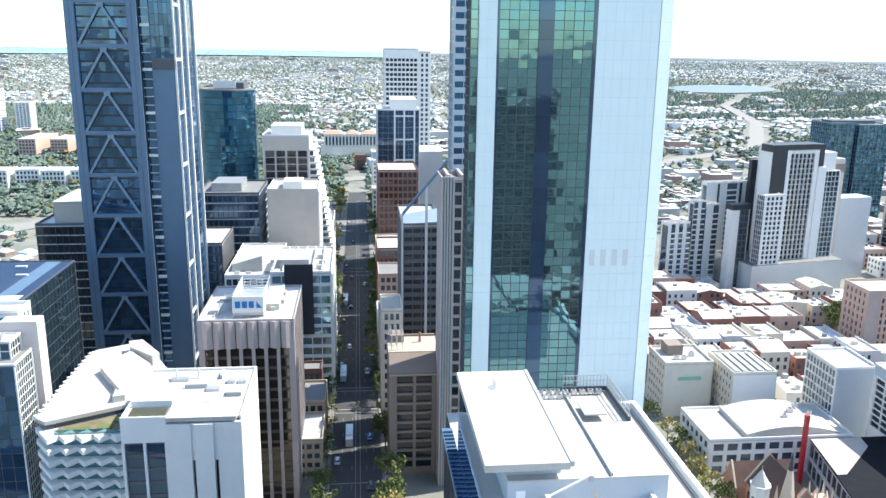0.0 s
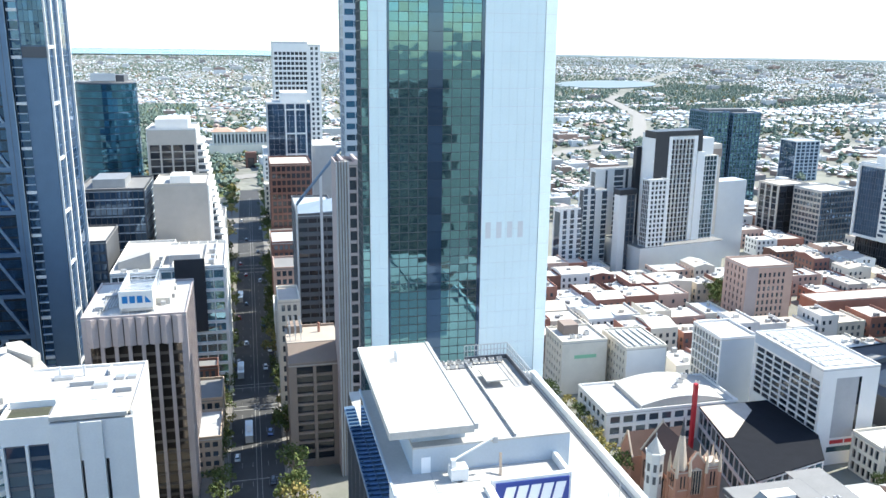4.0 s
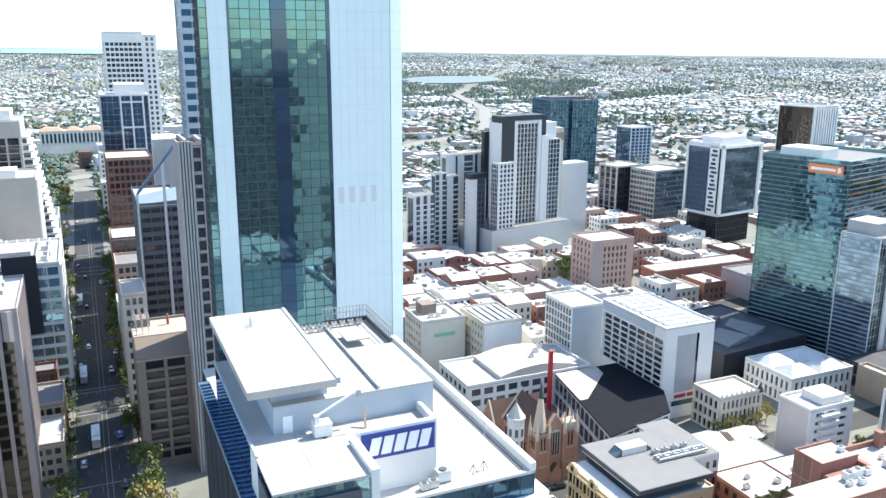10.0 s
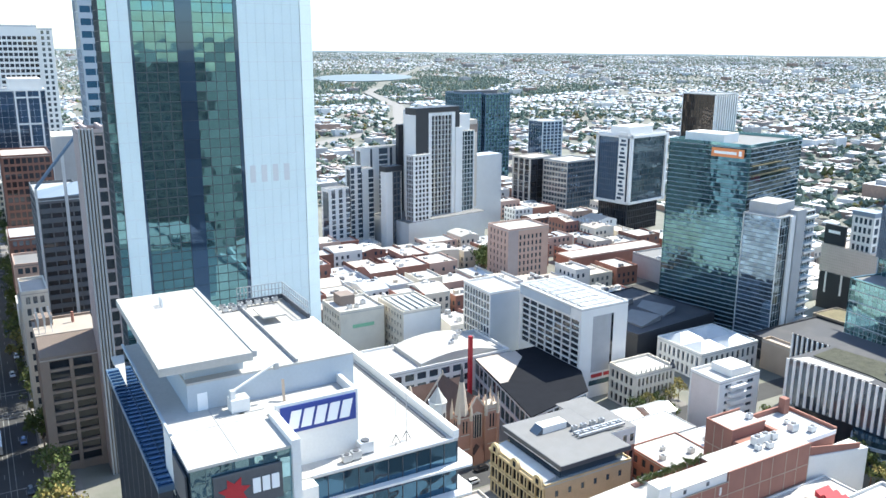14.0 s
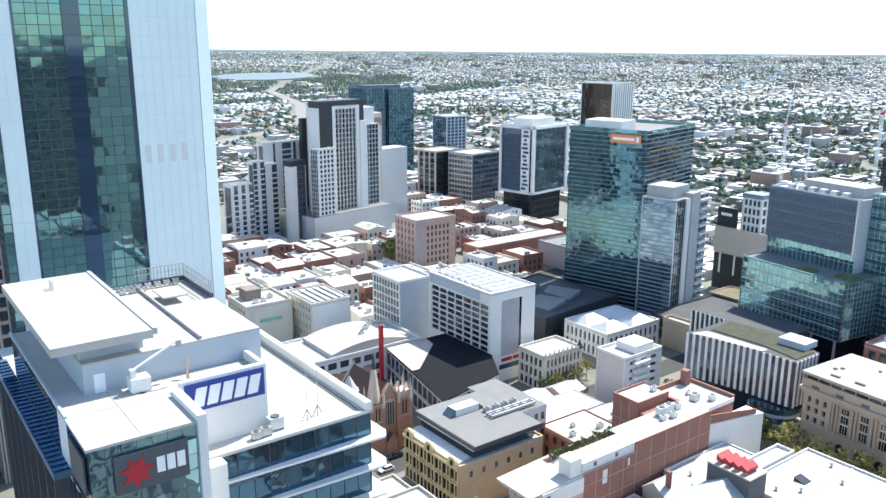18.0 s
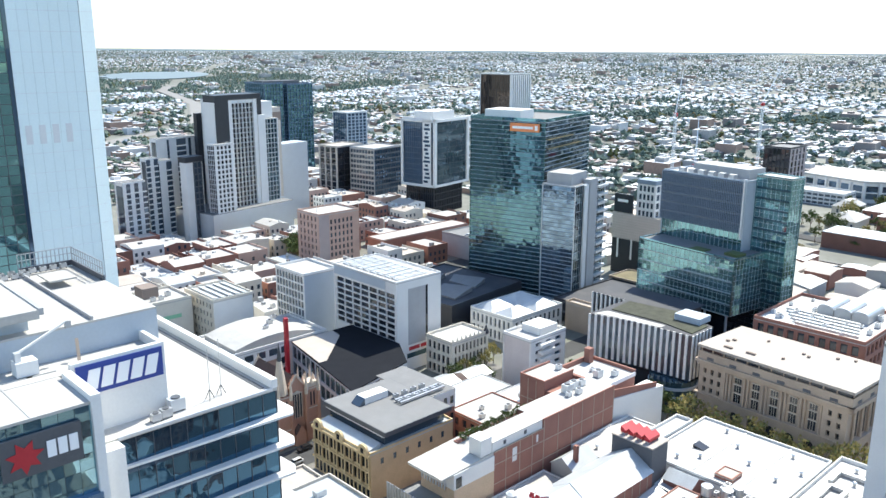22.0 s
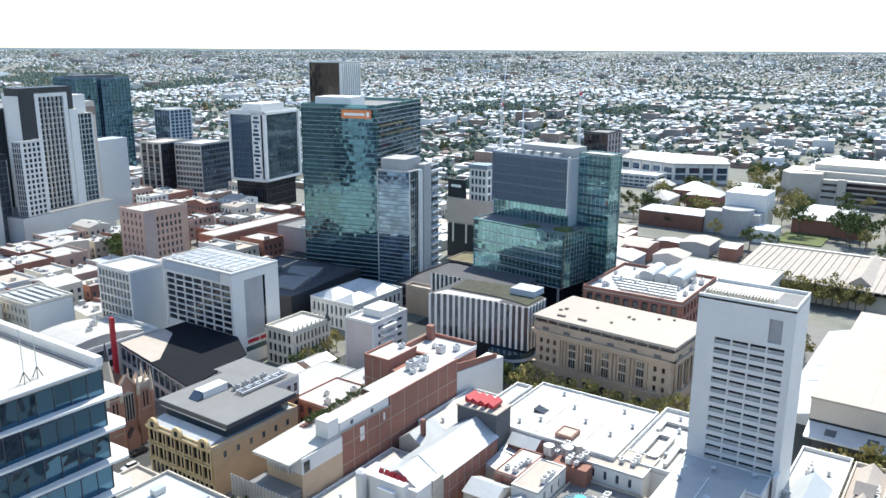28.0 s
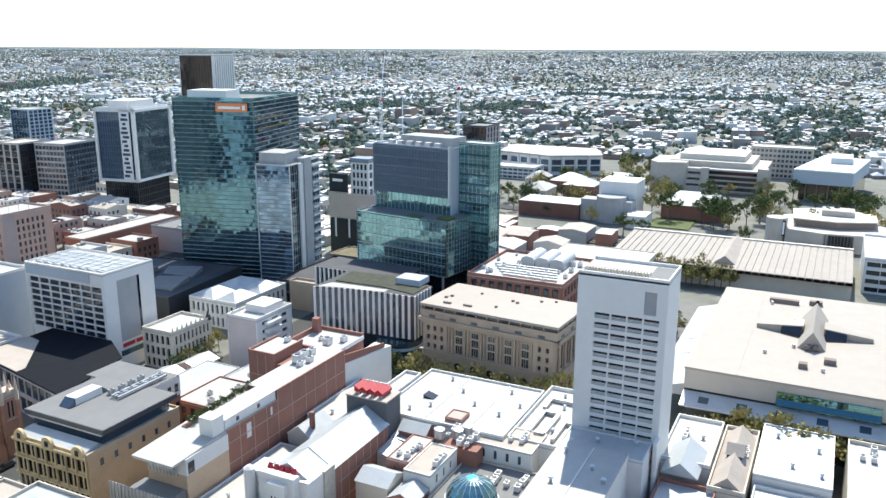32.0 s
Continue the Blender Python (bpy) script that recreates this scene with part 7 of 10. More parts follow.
def library():
    th = thing("striped_library", "curved building with white vertical fins and a roof garden", "library", 209, 108, 0)
    line = [(217.2, 116.8), (216.3, 133.8), (214.6, 143.8), (212.3, 152)]
    pts = line[:1] + [(230, 116.8), (236, 132), (234, 152)] + line[:0:-1]
    part("core", Geo().prism(pts, 10.4, 24.8), "g_dark", th)
    part("base", Geo().prism([(219, 118), (229, 118), (234, 132), (232, 150), (216, 150)], 0, 10.4), "g_black", th)
    part("roof", Geo().prism(pts, 24.8, 25.3), "slate_roof", th)
    part("roof_deck", Geo().prism([(217.4, 128), (220, 128), (219, 149), (213.4, 151), (215.4, 143.8)], 25.3, 25.4), "white_roof", th, "pale strip of roof")
    part("roof_garden", Geo().prism([(219, 118), (229, 118), (235, 132), (233, 150), (221, 149), (221.6, 130)], 25.3, 25.6), "dark_garden", th, "dark planted roof garden")
    for a, b in zip(line, line[1:]):
        f = between(b, a)
        n = max(2, round(f.w / 2.05))
        for i in range(n):
            part("fin", f.box(Geo(), i * f.w / n, i * f.w / n + 0.85, 10.8, 25.4, 0, 0.35), "white", th, "white vertical fin")
    f = between((217.2, 116.8), (230, 116.8))
    for i in range(6):
        part("fin", f.box(Geo(), i * 2.1, i * 2.1 + 0.85, 10.8, 25.4, 0, 0.3), "white", th, "white vertical fin")
    part("glass_drum", Geo().cyl(219.6, 123.6, 7.4, 0, 10.2, 28), "g_dteal", th)
    for z in (4.6, 7.6):
        part("drum_rim", Geo().cyl(219.6, 123.6, 7.8, z, z + 0.9, 28), "blue_grey", th)
    part("roof_block", Geo().box(227, 234, 120, 129, 25.6, 27.6), "blue_grey", th)
    w = thing("striped_annex", "low annex with black and white vertical fins", "building", 229, 152, 0)
    part("core", Geo().box(236.5, 250, 132, 168, 0, 24), "black", w)
    f = between((236.4, 168), (236.4, 130))
    for i in range(20):
        part("fin", f.box(Geo(), i * 1.9, i * 1.9 + 0.7, 14, 24.4, 0, 0.6), "white", w)
    part("roof", Geo().box(236, 252, 131.8, 168.2, 24, 24.4), "slate_roof", w)


library()


def green_offices():
    th = thing("green_glass_offices", "green glass office block with a planted terrace", "office building", 258.8, 125.9, 0)
    th.rotation_euler.z = radians(-7.6)
    x0, x1, y0, y1 = 258.8, 278.4, 125.9, 168
    block(th, x0, x1, y0, y1, 19.5, 40, S=curtain(1.9, 1.9, "g_green", "alu", mw=0.06, limit=170, tilt=0.3), E=curtain(1.9, 1.9, "g_green", "alu", mw=0.06, limit=110, tilt=0.3), N=blank("g_green"), W=blank("g_green"), wall="g_green", roof="grey_roof", parapet=0.5)
    for k in range(5):
        part("floor_line", between((x0, y1), (x0, y0)).box(Geo(), 0.3, y1 - y0 - 0.3, 19.6 + k * 4.1, 19.85 + k * 4.1, -0.2, 0.02), "alu", th)
    part("base", Geo().box(x0 + 2.5, x1 - 1, y0 + 3, y1 - 1, 0, 19.4), "g_black", th, "recessed dark glazed base")
    part("terrace_bed", Geo().box(x0 + 4, x0 + 9, y0 + 1.6, y0 + 7, 40, 41.0), "grass", th, "planted bed with shrubs")
    part("terrace_bed", Geo().box(x0 + 1, x0 + 6, y0 + 14, y0 + 20, 40, 40.4), "grass", th)
    for i in range(5):
        part("column", Geo().cyl(x0 + 1.2, y0 + 2 + i * 9, 0.45, 0, 19.5, 10), "alu", th)
    t = thing("green_glass_tower", "glass tower with a grey screened side and green side", "office building", 273, 134, 0)
    t.rotation_euler.z = radians(-7.6)
    block(t, 273, 290, 130.4, 167, 0, 65, S=curtain(1.9, 3.6, "g_green", "alu", mw=0.1, limit=60, tilt=0.3), E=blank("blue_grey", 5.0, 0.3, 6.0), N=blank("blue_grey"), W=blank("blue_grey"), wall="blue_grey", roof="white_roof", parapet=0.6)
    s = between((272.4, 167), (272.4, 130.4))
    part("screen_backing", s.box(Geo(), 0.2, 36.0, 47, 65.3, 0, 0.15), "g_office", t, "blue-grey glazing behind the screen")
    for i in range(48):
        part("screen_fin", s.box(Geo(), 0.3 + i * 0.747, 0.52 + i * 0.747, 46.6, 65.3, 0.15, 0.75), "screen", t)
    for k in range(5):
        part("screen_band", s.box(Geo(), 0.2, 36.1, 49.6 + k * 3.6, 50.3 + k * 3.6, 0.15, 0.5), "slate_wall", t)
    part("screen_edge", s.box(Geo(), 36.0, 36.6, 44.6, 66.2, -0.6, 0.8), "alu", t)
    block(t, 278.2, 286, 116.7, 130.3, 0, 67.3, S=curtain(1.9, 1.8, "g_green", "alu", mw=0.06, limit=60, tilt=0.3), E=curtain(1.9, 1.8, "g_green", "alu", mw=0.06, limit=160, tilt=0.3), N=blank("g_green"), W=blank("g_green"), wall="g_green", roof="white_roof", parapet=0.4)
    for k in range(17):
        part("floor_line", between((278.2, 130.3), (278.2, 116.7)).box(Geo(), 0.3, 13.3, 3.6 + k * 3.7, 4.3 + k * 3.7, -0.2, 0.03), "g_dteal", t)
    part("plant_storey", Geo().box(279, 289, 134, 158, 65, 68.6), "grey", t, "pale plant storey set back on the roof")
    for i in range(6):
        part("roof_unit", Geo().box(274.6, 276.6, 137 + i * 4.4, 139.4 + i * 4.4, 65, 66.8), "metal", t)


green_offices()


def brick_stores():
    th = building("brick_stores", "red brick warehouse with crowded roof plant", 243, 279, 76, 110, 27, "building", S=grid(10, 6, 1.2, 1.5, 0.5, "brick", "g_dark", limit=60), E=grid(10, 6, 1.2, 1.5, 0.5, "brick", "g_dark", limit=60), wall="brick", roof="white_roof", parapet=1.0)
    part("verandah", Geo().box(242, 243, 77, 109, 18, 18.6), "sand", th)
    for k in range(3):
        part("barrel_roof", Geo().vault(262, 276, 82 + k * 5.4, 87 + k * 5.4, 27.02, 2.2, 1.6), "metal", th, "barrel vaulted metal roof")
    r = random.Random(3)
    for k in range(5):
        part("roof_duct", Geo().bar((246 + k * 3, 79 + k, 27.9), (246 + k * 3, 98 + k * 2, 27.9), 0.9), "metal", th)
    part("roof_deck", Geo().box(245, 261, 92, 109, 27.02, 27.1), "tin_roof", th)
    for i in range(34):
        single("air_conditioner", ac_unit(r.uniform(245, 277), r.choice([r.uniform(78, 81), r.uniform(99, 108), r.uniform(84, 98)]) if i % 2 else r.uniform(78, 108), 27.0, r.uniform(0.7, 1.5)), ["alu", "dgrey", "dgrey"], "white rooftop plant unit on the brick warehouse", "air conditioner", "plant on the brick warehouse")


brick_stores()


def department_store():
    th = thing("department_store", "long cream department store with a wide flat roof", "store", 208, -20, 0)
    part("upper_wall", Geo().box(210, 292, -90, 31, 14.2, 19.6), "beige", th, "windowless cream upper wall")
    part("roof", Geo().box(209.8, 292.2, -90, 31.2, 19.6, 20.2), "pink_roof", th, "pinkish white flat roof")
    # Black strip puts the shade below the upper wall into colour
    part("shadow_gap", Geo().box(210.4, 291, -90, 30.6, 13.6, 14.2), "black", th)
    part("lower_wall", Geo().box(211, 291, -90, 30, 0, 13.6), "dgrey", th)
    part("skylight_strip", Geo().prism([(203.5, -90), (210, -90), (210, 31), (203.5, 31)], 11.6, [12.0, 13.6, 13.6, 12.0]), "tin_roof", th, "sloping pale verandah roof")
    for i in range(12):
        part("verandah_window", Geo().prism([(205.4, 24 - i * 9.5), (208, 24 - i * 9.5), (208, 26.6 - i * 9.5), (205.4, 26.6 - i * 9.5)], 12.5, [12.55, 13.2, 13.2, 12.55]), "g_dark", th)
        part("shopfront", Geo().box(210.6, 211, 21 - i * 9.5, 29 - i * 9.5, 0.4, 5.5), "g_dark" if i % 3 else "red", th)
    part("glazed_strip", Geo().box(209.6, 210, -16, 8, 14.4, 17.6), "g_teal", th, "strip of teal glazing")
    part("glazed_strip", Geo().prism([(208.6, -16), (210, -16), (210, 8), (208.6, 8)], 14.2, [14.4, 16.4, 16.4, 14.4]), "g_teal", th)
    part("sign_bar", Geo().box(203.3, 203.5, -4.5, 0.5, 9.6, 10.6), "letter", th, "white sign lettering")
    star = part("roof_light", Geo().gable(238, 268, -2.2, 5.2, 20.2, 25.4, "x"), "pink_roof", th, "pinkish ridged roof light")
    for k in (-1, 1):
        c = 1.5 + k * 2.8
        q = [(249, c), (256, c), (253.4, c + k * 13), (251.6, c + k * 13)]
        part("roof_wing", Geo().prism(q if k > 0 else q[::-1], 20.2, [23.4, 23.4, 21.4, 21.4] if k > 0 else [21.4, 21.4, 23.4, 23.4]), "pink_roof", th)
        w = [(246.6, c + k * 0.4), (249, c + k * 0.4), (250, c + k * 6), (248.6, c + k * 6)]
        part("wing_glazing", Geo().prism(w if k > 0 else w[::-1], 20.2, [20.6, 23, 22.2, 20.5] if k > 0 else [20.5, 22.2, 23, 20.6]), "g_black", th)
        part("vent_pipe", Geo().bar((236.6, 1.5 + k * 1.1, 21.2), (239, 1.5 + k * 1.1, 21.2), 1.3), "brown", th)
    for i in range(7):
        part("roof_seam", Geo().box(210, 292, -84 + i * 17, -83.8 + i * 17, 20.2, 20.28), "tan_roof", th)
    for x, y, w in ((280, 16, 9), (282, 4, 3), (282, 2, 2), (222, 4, 2.2), (228, -2, 3), (216, -30, 3), (270, -40, 6)):
        part("roof_plant", Geo().box(x, x + 2, y - w, y, 20.2, 21.6), "brown", th)
    part("west_strip", Geo().prism([(212, 31.2), (290, 31.2), (290, 40), (212, 40)], 11, [14.6, 14.6, 12, 12]), "tin_roof", th, "pale sloping side roof")
    for i in range(2):
        part("strip_window", Geo().prism([(238 + i * 14, 34), (247 + i * 14, 34), (247 + i * 14, 37), (238 + i * 14, 37)], 12.2, [13.9, 13.9, 13.0, 13.0]), "blue_grey", th)
    for i in range(8):
        part("roof_vent", Geo().cyl(222 + i * 8, -2 + (i * 37) % 22, 0.5, 20.2, 21.2, 8), "metal", th)


department_store()


def station_and_beyond():
    th = thing("station_shed", "long pale ribbed station roof", "railway station", 395, 45, 0)
    ribbed = surface("ribbed_station_sheet", (0.34, 0.30, 0.26), 0.7, vary=0.08, stain=0.4, stain_color=(0.25, 0.21, 0.18))
    part("wall", Geo().box(362, 410, -10, 92, 0, 8), "cream", th)
    for i in range(34):
        y = -10 + i * 3
        part("roof_rib", Geo().prism([(358, y), (412, y), (412, y + 2.6), (358, y + 2.6)], 8, [9.6, 11.2, 11.2, 9.6]), ribbed, th)
    part("roof_sheet", Geo().prism([(358, -10), (412, -10), (412, 92), (358, 92)], 8, [9.2, 10.8, 10.8, 9.2]), ribbed, th)
    part("ridge_cap", Geo().box(411, 413, -10, 92, 11, 11.8), "cream", th)
    part("cross_roof", Geo().gable(365, 410, 36, 46, 9.6, 13.5, "x"), "tan_roof", th)
    building("station_block", "low white station building", 330, 362, 70, 112, 12, wall="cream", roof="white_roof", parapet=0.3)
    th = thing("concrete_gallery", "large beige concrete gallery with stepped terraces and dark window bands", "gallery", 604, 46, 0)
    part("main_mass", Geo().box(606, 672, 47, 118, 0, 17), "beige", th)
    part("corner_mass", Geo().prism([(598, 119), (604, 100), (640, 100), (640, 126), (606, 126)], 0, 21), "beige", th, "blank angled corner mass")
    part("front_pier", Geo().box(602, 606, 84, 89, 0, 18.4), "beige", th)
    part("end_pier", Geo().box(600, 607, 44, 51, 0, 20), "beige", th)
    part("upper_storey", Geo().box(614, 668, 56, 114, 17, 21.5), "beige", th)
    part("top_storey", Geo().box(622, 664, 62, 108, 21.5, 25.5), "cream", th)
    for k in range(4):
        part("window_band", Geo().box(605.4, 606, 51, 84, 2.6 + k * 3.7, 4.9 + k * 3.7), "g_black", th)
        part("ledge", Geo().box(603.4 + 0.5 * k, 606, 51, 84, 1.6 + k * 3.7, 2.5 + k * 3.7), "beige", th)
    for k in range(3):
        part("terrace_step", Geo().box(601 + k * 2.4, 606, 89.2, 99.8, 0, 8 + k * 4), "beige", th)
        part("terrace_window", Geo().box(600.9 + k * 2.4, 601 + k * 2.4, 90, 99, 5 + k * 4, 6.6 + k * 4), "g_black", th)
    part("roof_sheet", Geo().box(607, 671, 48, 117, 17, 17.2), "cream", th)
    th = building("gallery_offices", "beige offices with rows of small windows", 700, 722, 20, 66, 24, E=grid(6, 6, 1.2, 1.8, 0.4, "beige", "g_dark", limit=20), S=grid(14, 6, 1.0, 1.8, 0.4, "beige", "g_dark", limit=40), wall="beige", roof="cream")
    th = thing("glass_museum", "pale box gallery standing on a dark glazed base", "museum", 604, -8, 0)
    part("base", Geo().prism([(606, -10), (672, -18), (682, 8), (608, 24)], 0, 12.4), "g_brown", th, "dark glazed base")
    part("box", Geo().prism([(597, -9), (677, -20), (690, 11), (600, 28)], 12.4, 21), "blue_grey", th, "long pale metal upper box")
    part("parapet", Geo().prism([(596.8, -9.2), (677.2, -20.2), (690.2, 11.2), (599.8, 28.2)], 21, 21.8), "alu", th)
    part("roof", Geo().prism([(598, -8), (676, -19), (688.6, 10), (601, 27)], 21.8, 21.9), "tin_roof", th)
    part("roof_plant", Geo().box(640, 668, -8, 6, 21.9, 26), "white", th)
    for k in range(5):
        part("base_rib", Geo().box(605, 605.8, -9 + k * 7, -8 + k * 7, 0, 12.4), "brown", th)
    th = thing("angular_gallery", "hexagonal concrete gallery with angled walls", "gallery", 465, 0, 0)
    part("curved_wall", Geo().cyl(461, 27, 5.4, 0, 14.5, 20), "beige", th, "round beige entrance drum")
    part("banner", Geo().box(456.6, 457.0, 22.2, 24.2, 5, 13.6), "black", th, "black vertical banner")
    part("banner_bar", Geo().box(456.5, 456.6, 22.7, 23.7, 6, 12.6), "letter", th)
    part("hall", Geo().prism([(456, 22), (451, 4), (453, -10), (456, -40), (506, -34), (512, 4), (496, 26)], 0, 9.6), "beige", th)
    part("upper", Geo().prism([(466, 18), (464, -2), (472, -20), (492, -20), (502, 2), (492, 20)], 9.6, 13.4), "brown", th)
    part("roof", Geo().prism([(465, 19), (463, -2), (471, -21), (493, -21), (503, 2), (493, 21)], 13.4, 14), "cream", th)
    part("roof_box", Geo().box(478, 490, -10, 6, 14, 17), "beige", th)
    for k in range(9):
        part("window_fin", Geo().box(450.6, 451.6, 2.6 - k * 1.5, 3.0 - k * 1.5, 1, 9), "dgrey", th)
    part("window_back", Geo().prism([(451.2, 3.6), (452.8, 3.6), (454, -10.4), (452.4, -10.4)][::-1], 1, 8.8), "g_black", th)
    th = thing("white_theatre_centre", "white and grey boxes of a theatre centre", "theatre", 470, 125, 0)
    part("fly_tower", Geo().box(484, 506, 108, 131, 0, 23), "white", th)
    for k in range(5):
        part("panel_rib", Geo().box(484 + k * 4.6, 484.3 + k * 4.6, 107.8, 108, 0, 23), "alu", th)
    part("grey_box", Geo().box(473, 484, 108, 139, 0, 13), "grey", th)
    part("curved_front", Geo().cyl(477, 121, 9, 0, 15.4, 24), "grey", th)
    part("white_box", Geo().box(461, 478, 97, 109, 0, 7.5), "white", th)
    part("low_hall", Geo().box(470, 492, 139.2, 178, 0, 9), "brown_brick", th)
    part("low_roof", Geo().box(470, 492, 139.2, 178, 9, 9.4), "tin_roof", th)
    th = thing("curved_white_college", "white curved college building with dark glazing", "building", 640, 210, 0)
    part("wall", Geo().prism([(630, 213), (652, 176), (690, 192), (690, 262), (643, 262)], 0, 15), "white", th)
    part("roof", Geo().prism([(628.6, 213), (651, 174.6), (691, 191), (691, 263), (642, 263)], 15, 16.4), "white_roof", th)
    for (p, q, n) in (((643, 262), (630, 213), 5), ((630, 213), (652, 176), 4)):
        f = between(p, q)
        for i in range(n):
            part("window", f.box(Geo(), 2 + i * f.w / n, f.w / n - 1 + i * f.w / n, 3, 12.6, 0, 0.2), "g_navy", th)
            part("frame_rib", f.box(Geo(), i * f.w / n - 0.4, 0.9 + i * f.w / n, 0, 15, 0, 2.2), "white", th)
        part("floor_edge", f.box(Geo(), 0, f.w, 7.4, 8.3, 0, 1.2), "white", th)
    building("stepped_white_flats", "white flats with a stepped balcony front", 600, 622, 215, 256, 9, E=grid(5, 3, 0.6, 1.2, 0.5, "white", "g_dark", limit=15), S=grid(9, 3, 0.6, 1.2, 0.5, "white", "g_dark", limit=27), wall="white", inset=0.5)
    building("black_corner_tower", "square dark brown tower block above the railway", 520, 545, 222.5, 240, 48, E=grid(4, 12, 2.4, 0.6, 0.4, "mauve", "g_black", limit=20), S=grid(6, 12, 0.4, 0.5, 0.4, "black", "g_black", limit=20), wall="black", roof="grey_roof")
    for k, (x, y, w, d, h) in enumerate(((560, 168, 26, 20, 8), (566, 196, 22, 14, 7), (540, 150, 18, 22, 9), (520, 178, 24, 18, 7), (576, 130, 18, 26, 9), (548, 120, 20, 18, 7))):
        th = thing("cultural_centre_house", ("old brick house with a white hipped roof", "pale brick hall with a sheet roof")[k % 2], "house", x, y, 0, "old houses by the galleries")
        part("wall", Geo().box(x, x + w, y, y + d, 0, h), ("brick", "cream")[k % 2], th)
        part("hip_roof", Geo().hip(x - 0.6, x + w + 0.6, y - 0.6, y + d + 0.6, h, h + 4, min(w, d) * 0.42), ("tin_roof", "white_roof")[k % 2], th)
        for i in range(int(d / 4)):
            part("window", Geo().box(x - 0.06, x, y + 1.4 + i * 4, y + 2.8 + i * 4, h * 0.4, h * 0.75), "g_dark", th)
    th = building("brick_house_museum", "old brick building with white hipped roofs", 500, 530, 60, 96, 9, wall="brick", roof="tin_roof", parapet=0)
    part("hip_roof", Geo().hip(499, 531, 59, 97, 9, 14, 8), "tin_roof", th)
    building("ribbed_car_park", "white stepped building with dark open decks", 380, 430, -60, -14, 15, E=grid(6, 4, 0.3, 1.6, 0.8, "white", "g_black", limit=10), S=grid(8, 4, 0.3, 1.6, 0.8, "white", "g_black", limit=20), wall="white", inset=0.8)
    slab("lawn", 470, 500, 74, 98, 0.6, "grass", "bright green lawn square", "lawn")


station_and_beyond()


def bank_tower():
    th = thing("green_bank_tower", "large teal glass office tower with fine horizontal blades", "office building", 270, 222, 0)
    th.rotation_euler.z = radians(14)
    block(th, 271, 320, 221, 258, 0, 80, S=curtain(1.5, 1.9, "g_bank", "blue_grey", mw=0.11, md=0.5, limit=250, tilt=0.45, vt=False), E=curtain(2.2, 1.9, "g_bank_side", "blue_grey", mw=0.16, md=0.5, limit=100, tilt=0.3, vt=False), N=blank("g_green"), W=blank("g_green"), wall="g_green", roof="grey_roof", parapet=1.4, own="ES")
    part("roof_plant", Geo().box(277, 290, 236, 254, 80, 84.0), "white", th, "white rooftop plant room")
    sg = part("sign_board", Geo().box(270.2, 270.6, 223.4, 237.6, 75.6, 79.2), "orange", th, "orange sign board with pale lettering")
    part("terrace_edge", Geo().box(273, 309, 220.2, 221.2, 68.2, 68.7), "dry_garden", th, "planted terrace edge")
    part("terrace_edge", Geo().box(273, 300, 220.3, 221.2, 72.2, 72.6), "dry_garden", th, "planted terrace edge")
    part("lettering_bar", Geo().box(270.1, 270.2, 226.5, 236.4, 76.8, 77.9), "letter", th)
    part("emblem_bar", Geo().box(270.1, 270.2, 224.3, 225.6, 76.4, 78.4), "letter", th)
    t = thing("glass_annex_tower", "lower glass tower with a pale concrete core wall", "office building", 273, 207, 0)
    t.rotation_euler.z = radians(10)
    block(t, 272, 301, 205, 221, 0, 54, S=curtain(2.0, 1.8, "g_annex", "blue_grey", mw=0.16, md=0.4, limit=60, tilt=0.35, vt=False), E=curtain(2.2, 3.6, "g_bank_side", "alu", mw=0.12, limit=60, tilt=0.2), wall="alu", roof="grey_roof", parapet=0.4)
    part("core_wall", Geo().box(283, 290, 203.6, 207, 0, 56), "grey", t, "smooth grey concrete core wall")
    part("ladder_panel", Geo().box(279.5, 282.8, 204.2, 205, 4, 54), "white", t)
    part("plant_room", Geo().box(274, 288, 208, 220, 54, 59), "grey", t)
    for i in range(14):
        part("balcony", Geo().box(292, 301.6, 203.8, 205.4, 3 + i * 3.7, 4 + i * 3.7), "alu", t)
    m = building("dark_market_hall", "low dark roofed market hall with angular skylights", 214, 262, 219, 264, 11, "building", wall="black", roof="slate_roof", parapet=0.5, rot=6)
    for x, y, w, d in ((222, 224, 14, 16), (240, 228, 10, 18), (226, 246, 18, 8)):
        part("roof_plane", Geo().prism([(x, y), (x + w, y + 2), (x + w - 2, y + d), (x + 1, y + d - 3)], 11, [11.6, 13.2, 12.4, 11.4]), "grey_roof", m)
    building("tower_podium", "low dark podium beside the glass towers", 258, 300, 170, 203, 9, wall="black", roof="slate_roof", parapet=0.6, E=grid(12, 2, 0.4, 0.6, 0.35, "dgrey", "g_black", limit=20), S=grid(9, 2, 0.4, 0.6, 0.35, "dgrey", "g_black", limit=20))
    building("sandstone_hall", "long low sandstone building with a planted roof", 300, 316, 150, 205, 10, wall="sand", roof="dry_garden", parapet=0.5, S=grid(14, 2, 1.2, 1.4, 0.4, "sand", "g_black", limit=20))
    b = building("brown_tower", "bronze glass tower with white vertical ribs", 303, 322, 270, 288, 98, "skyscraper", S=curtain(1.6, 3.6, "g_brown", "black", limit=80), E=grid(9, 1, 0.9, 0.0, 0.6, "white", "g_black", limit=9, pier_d=0.9), wall="white", roof="grey_roof", parapet=0.4, rot=10)


bank_tower()


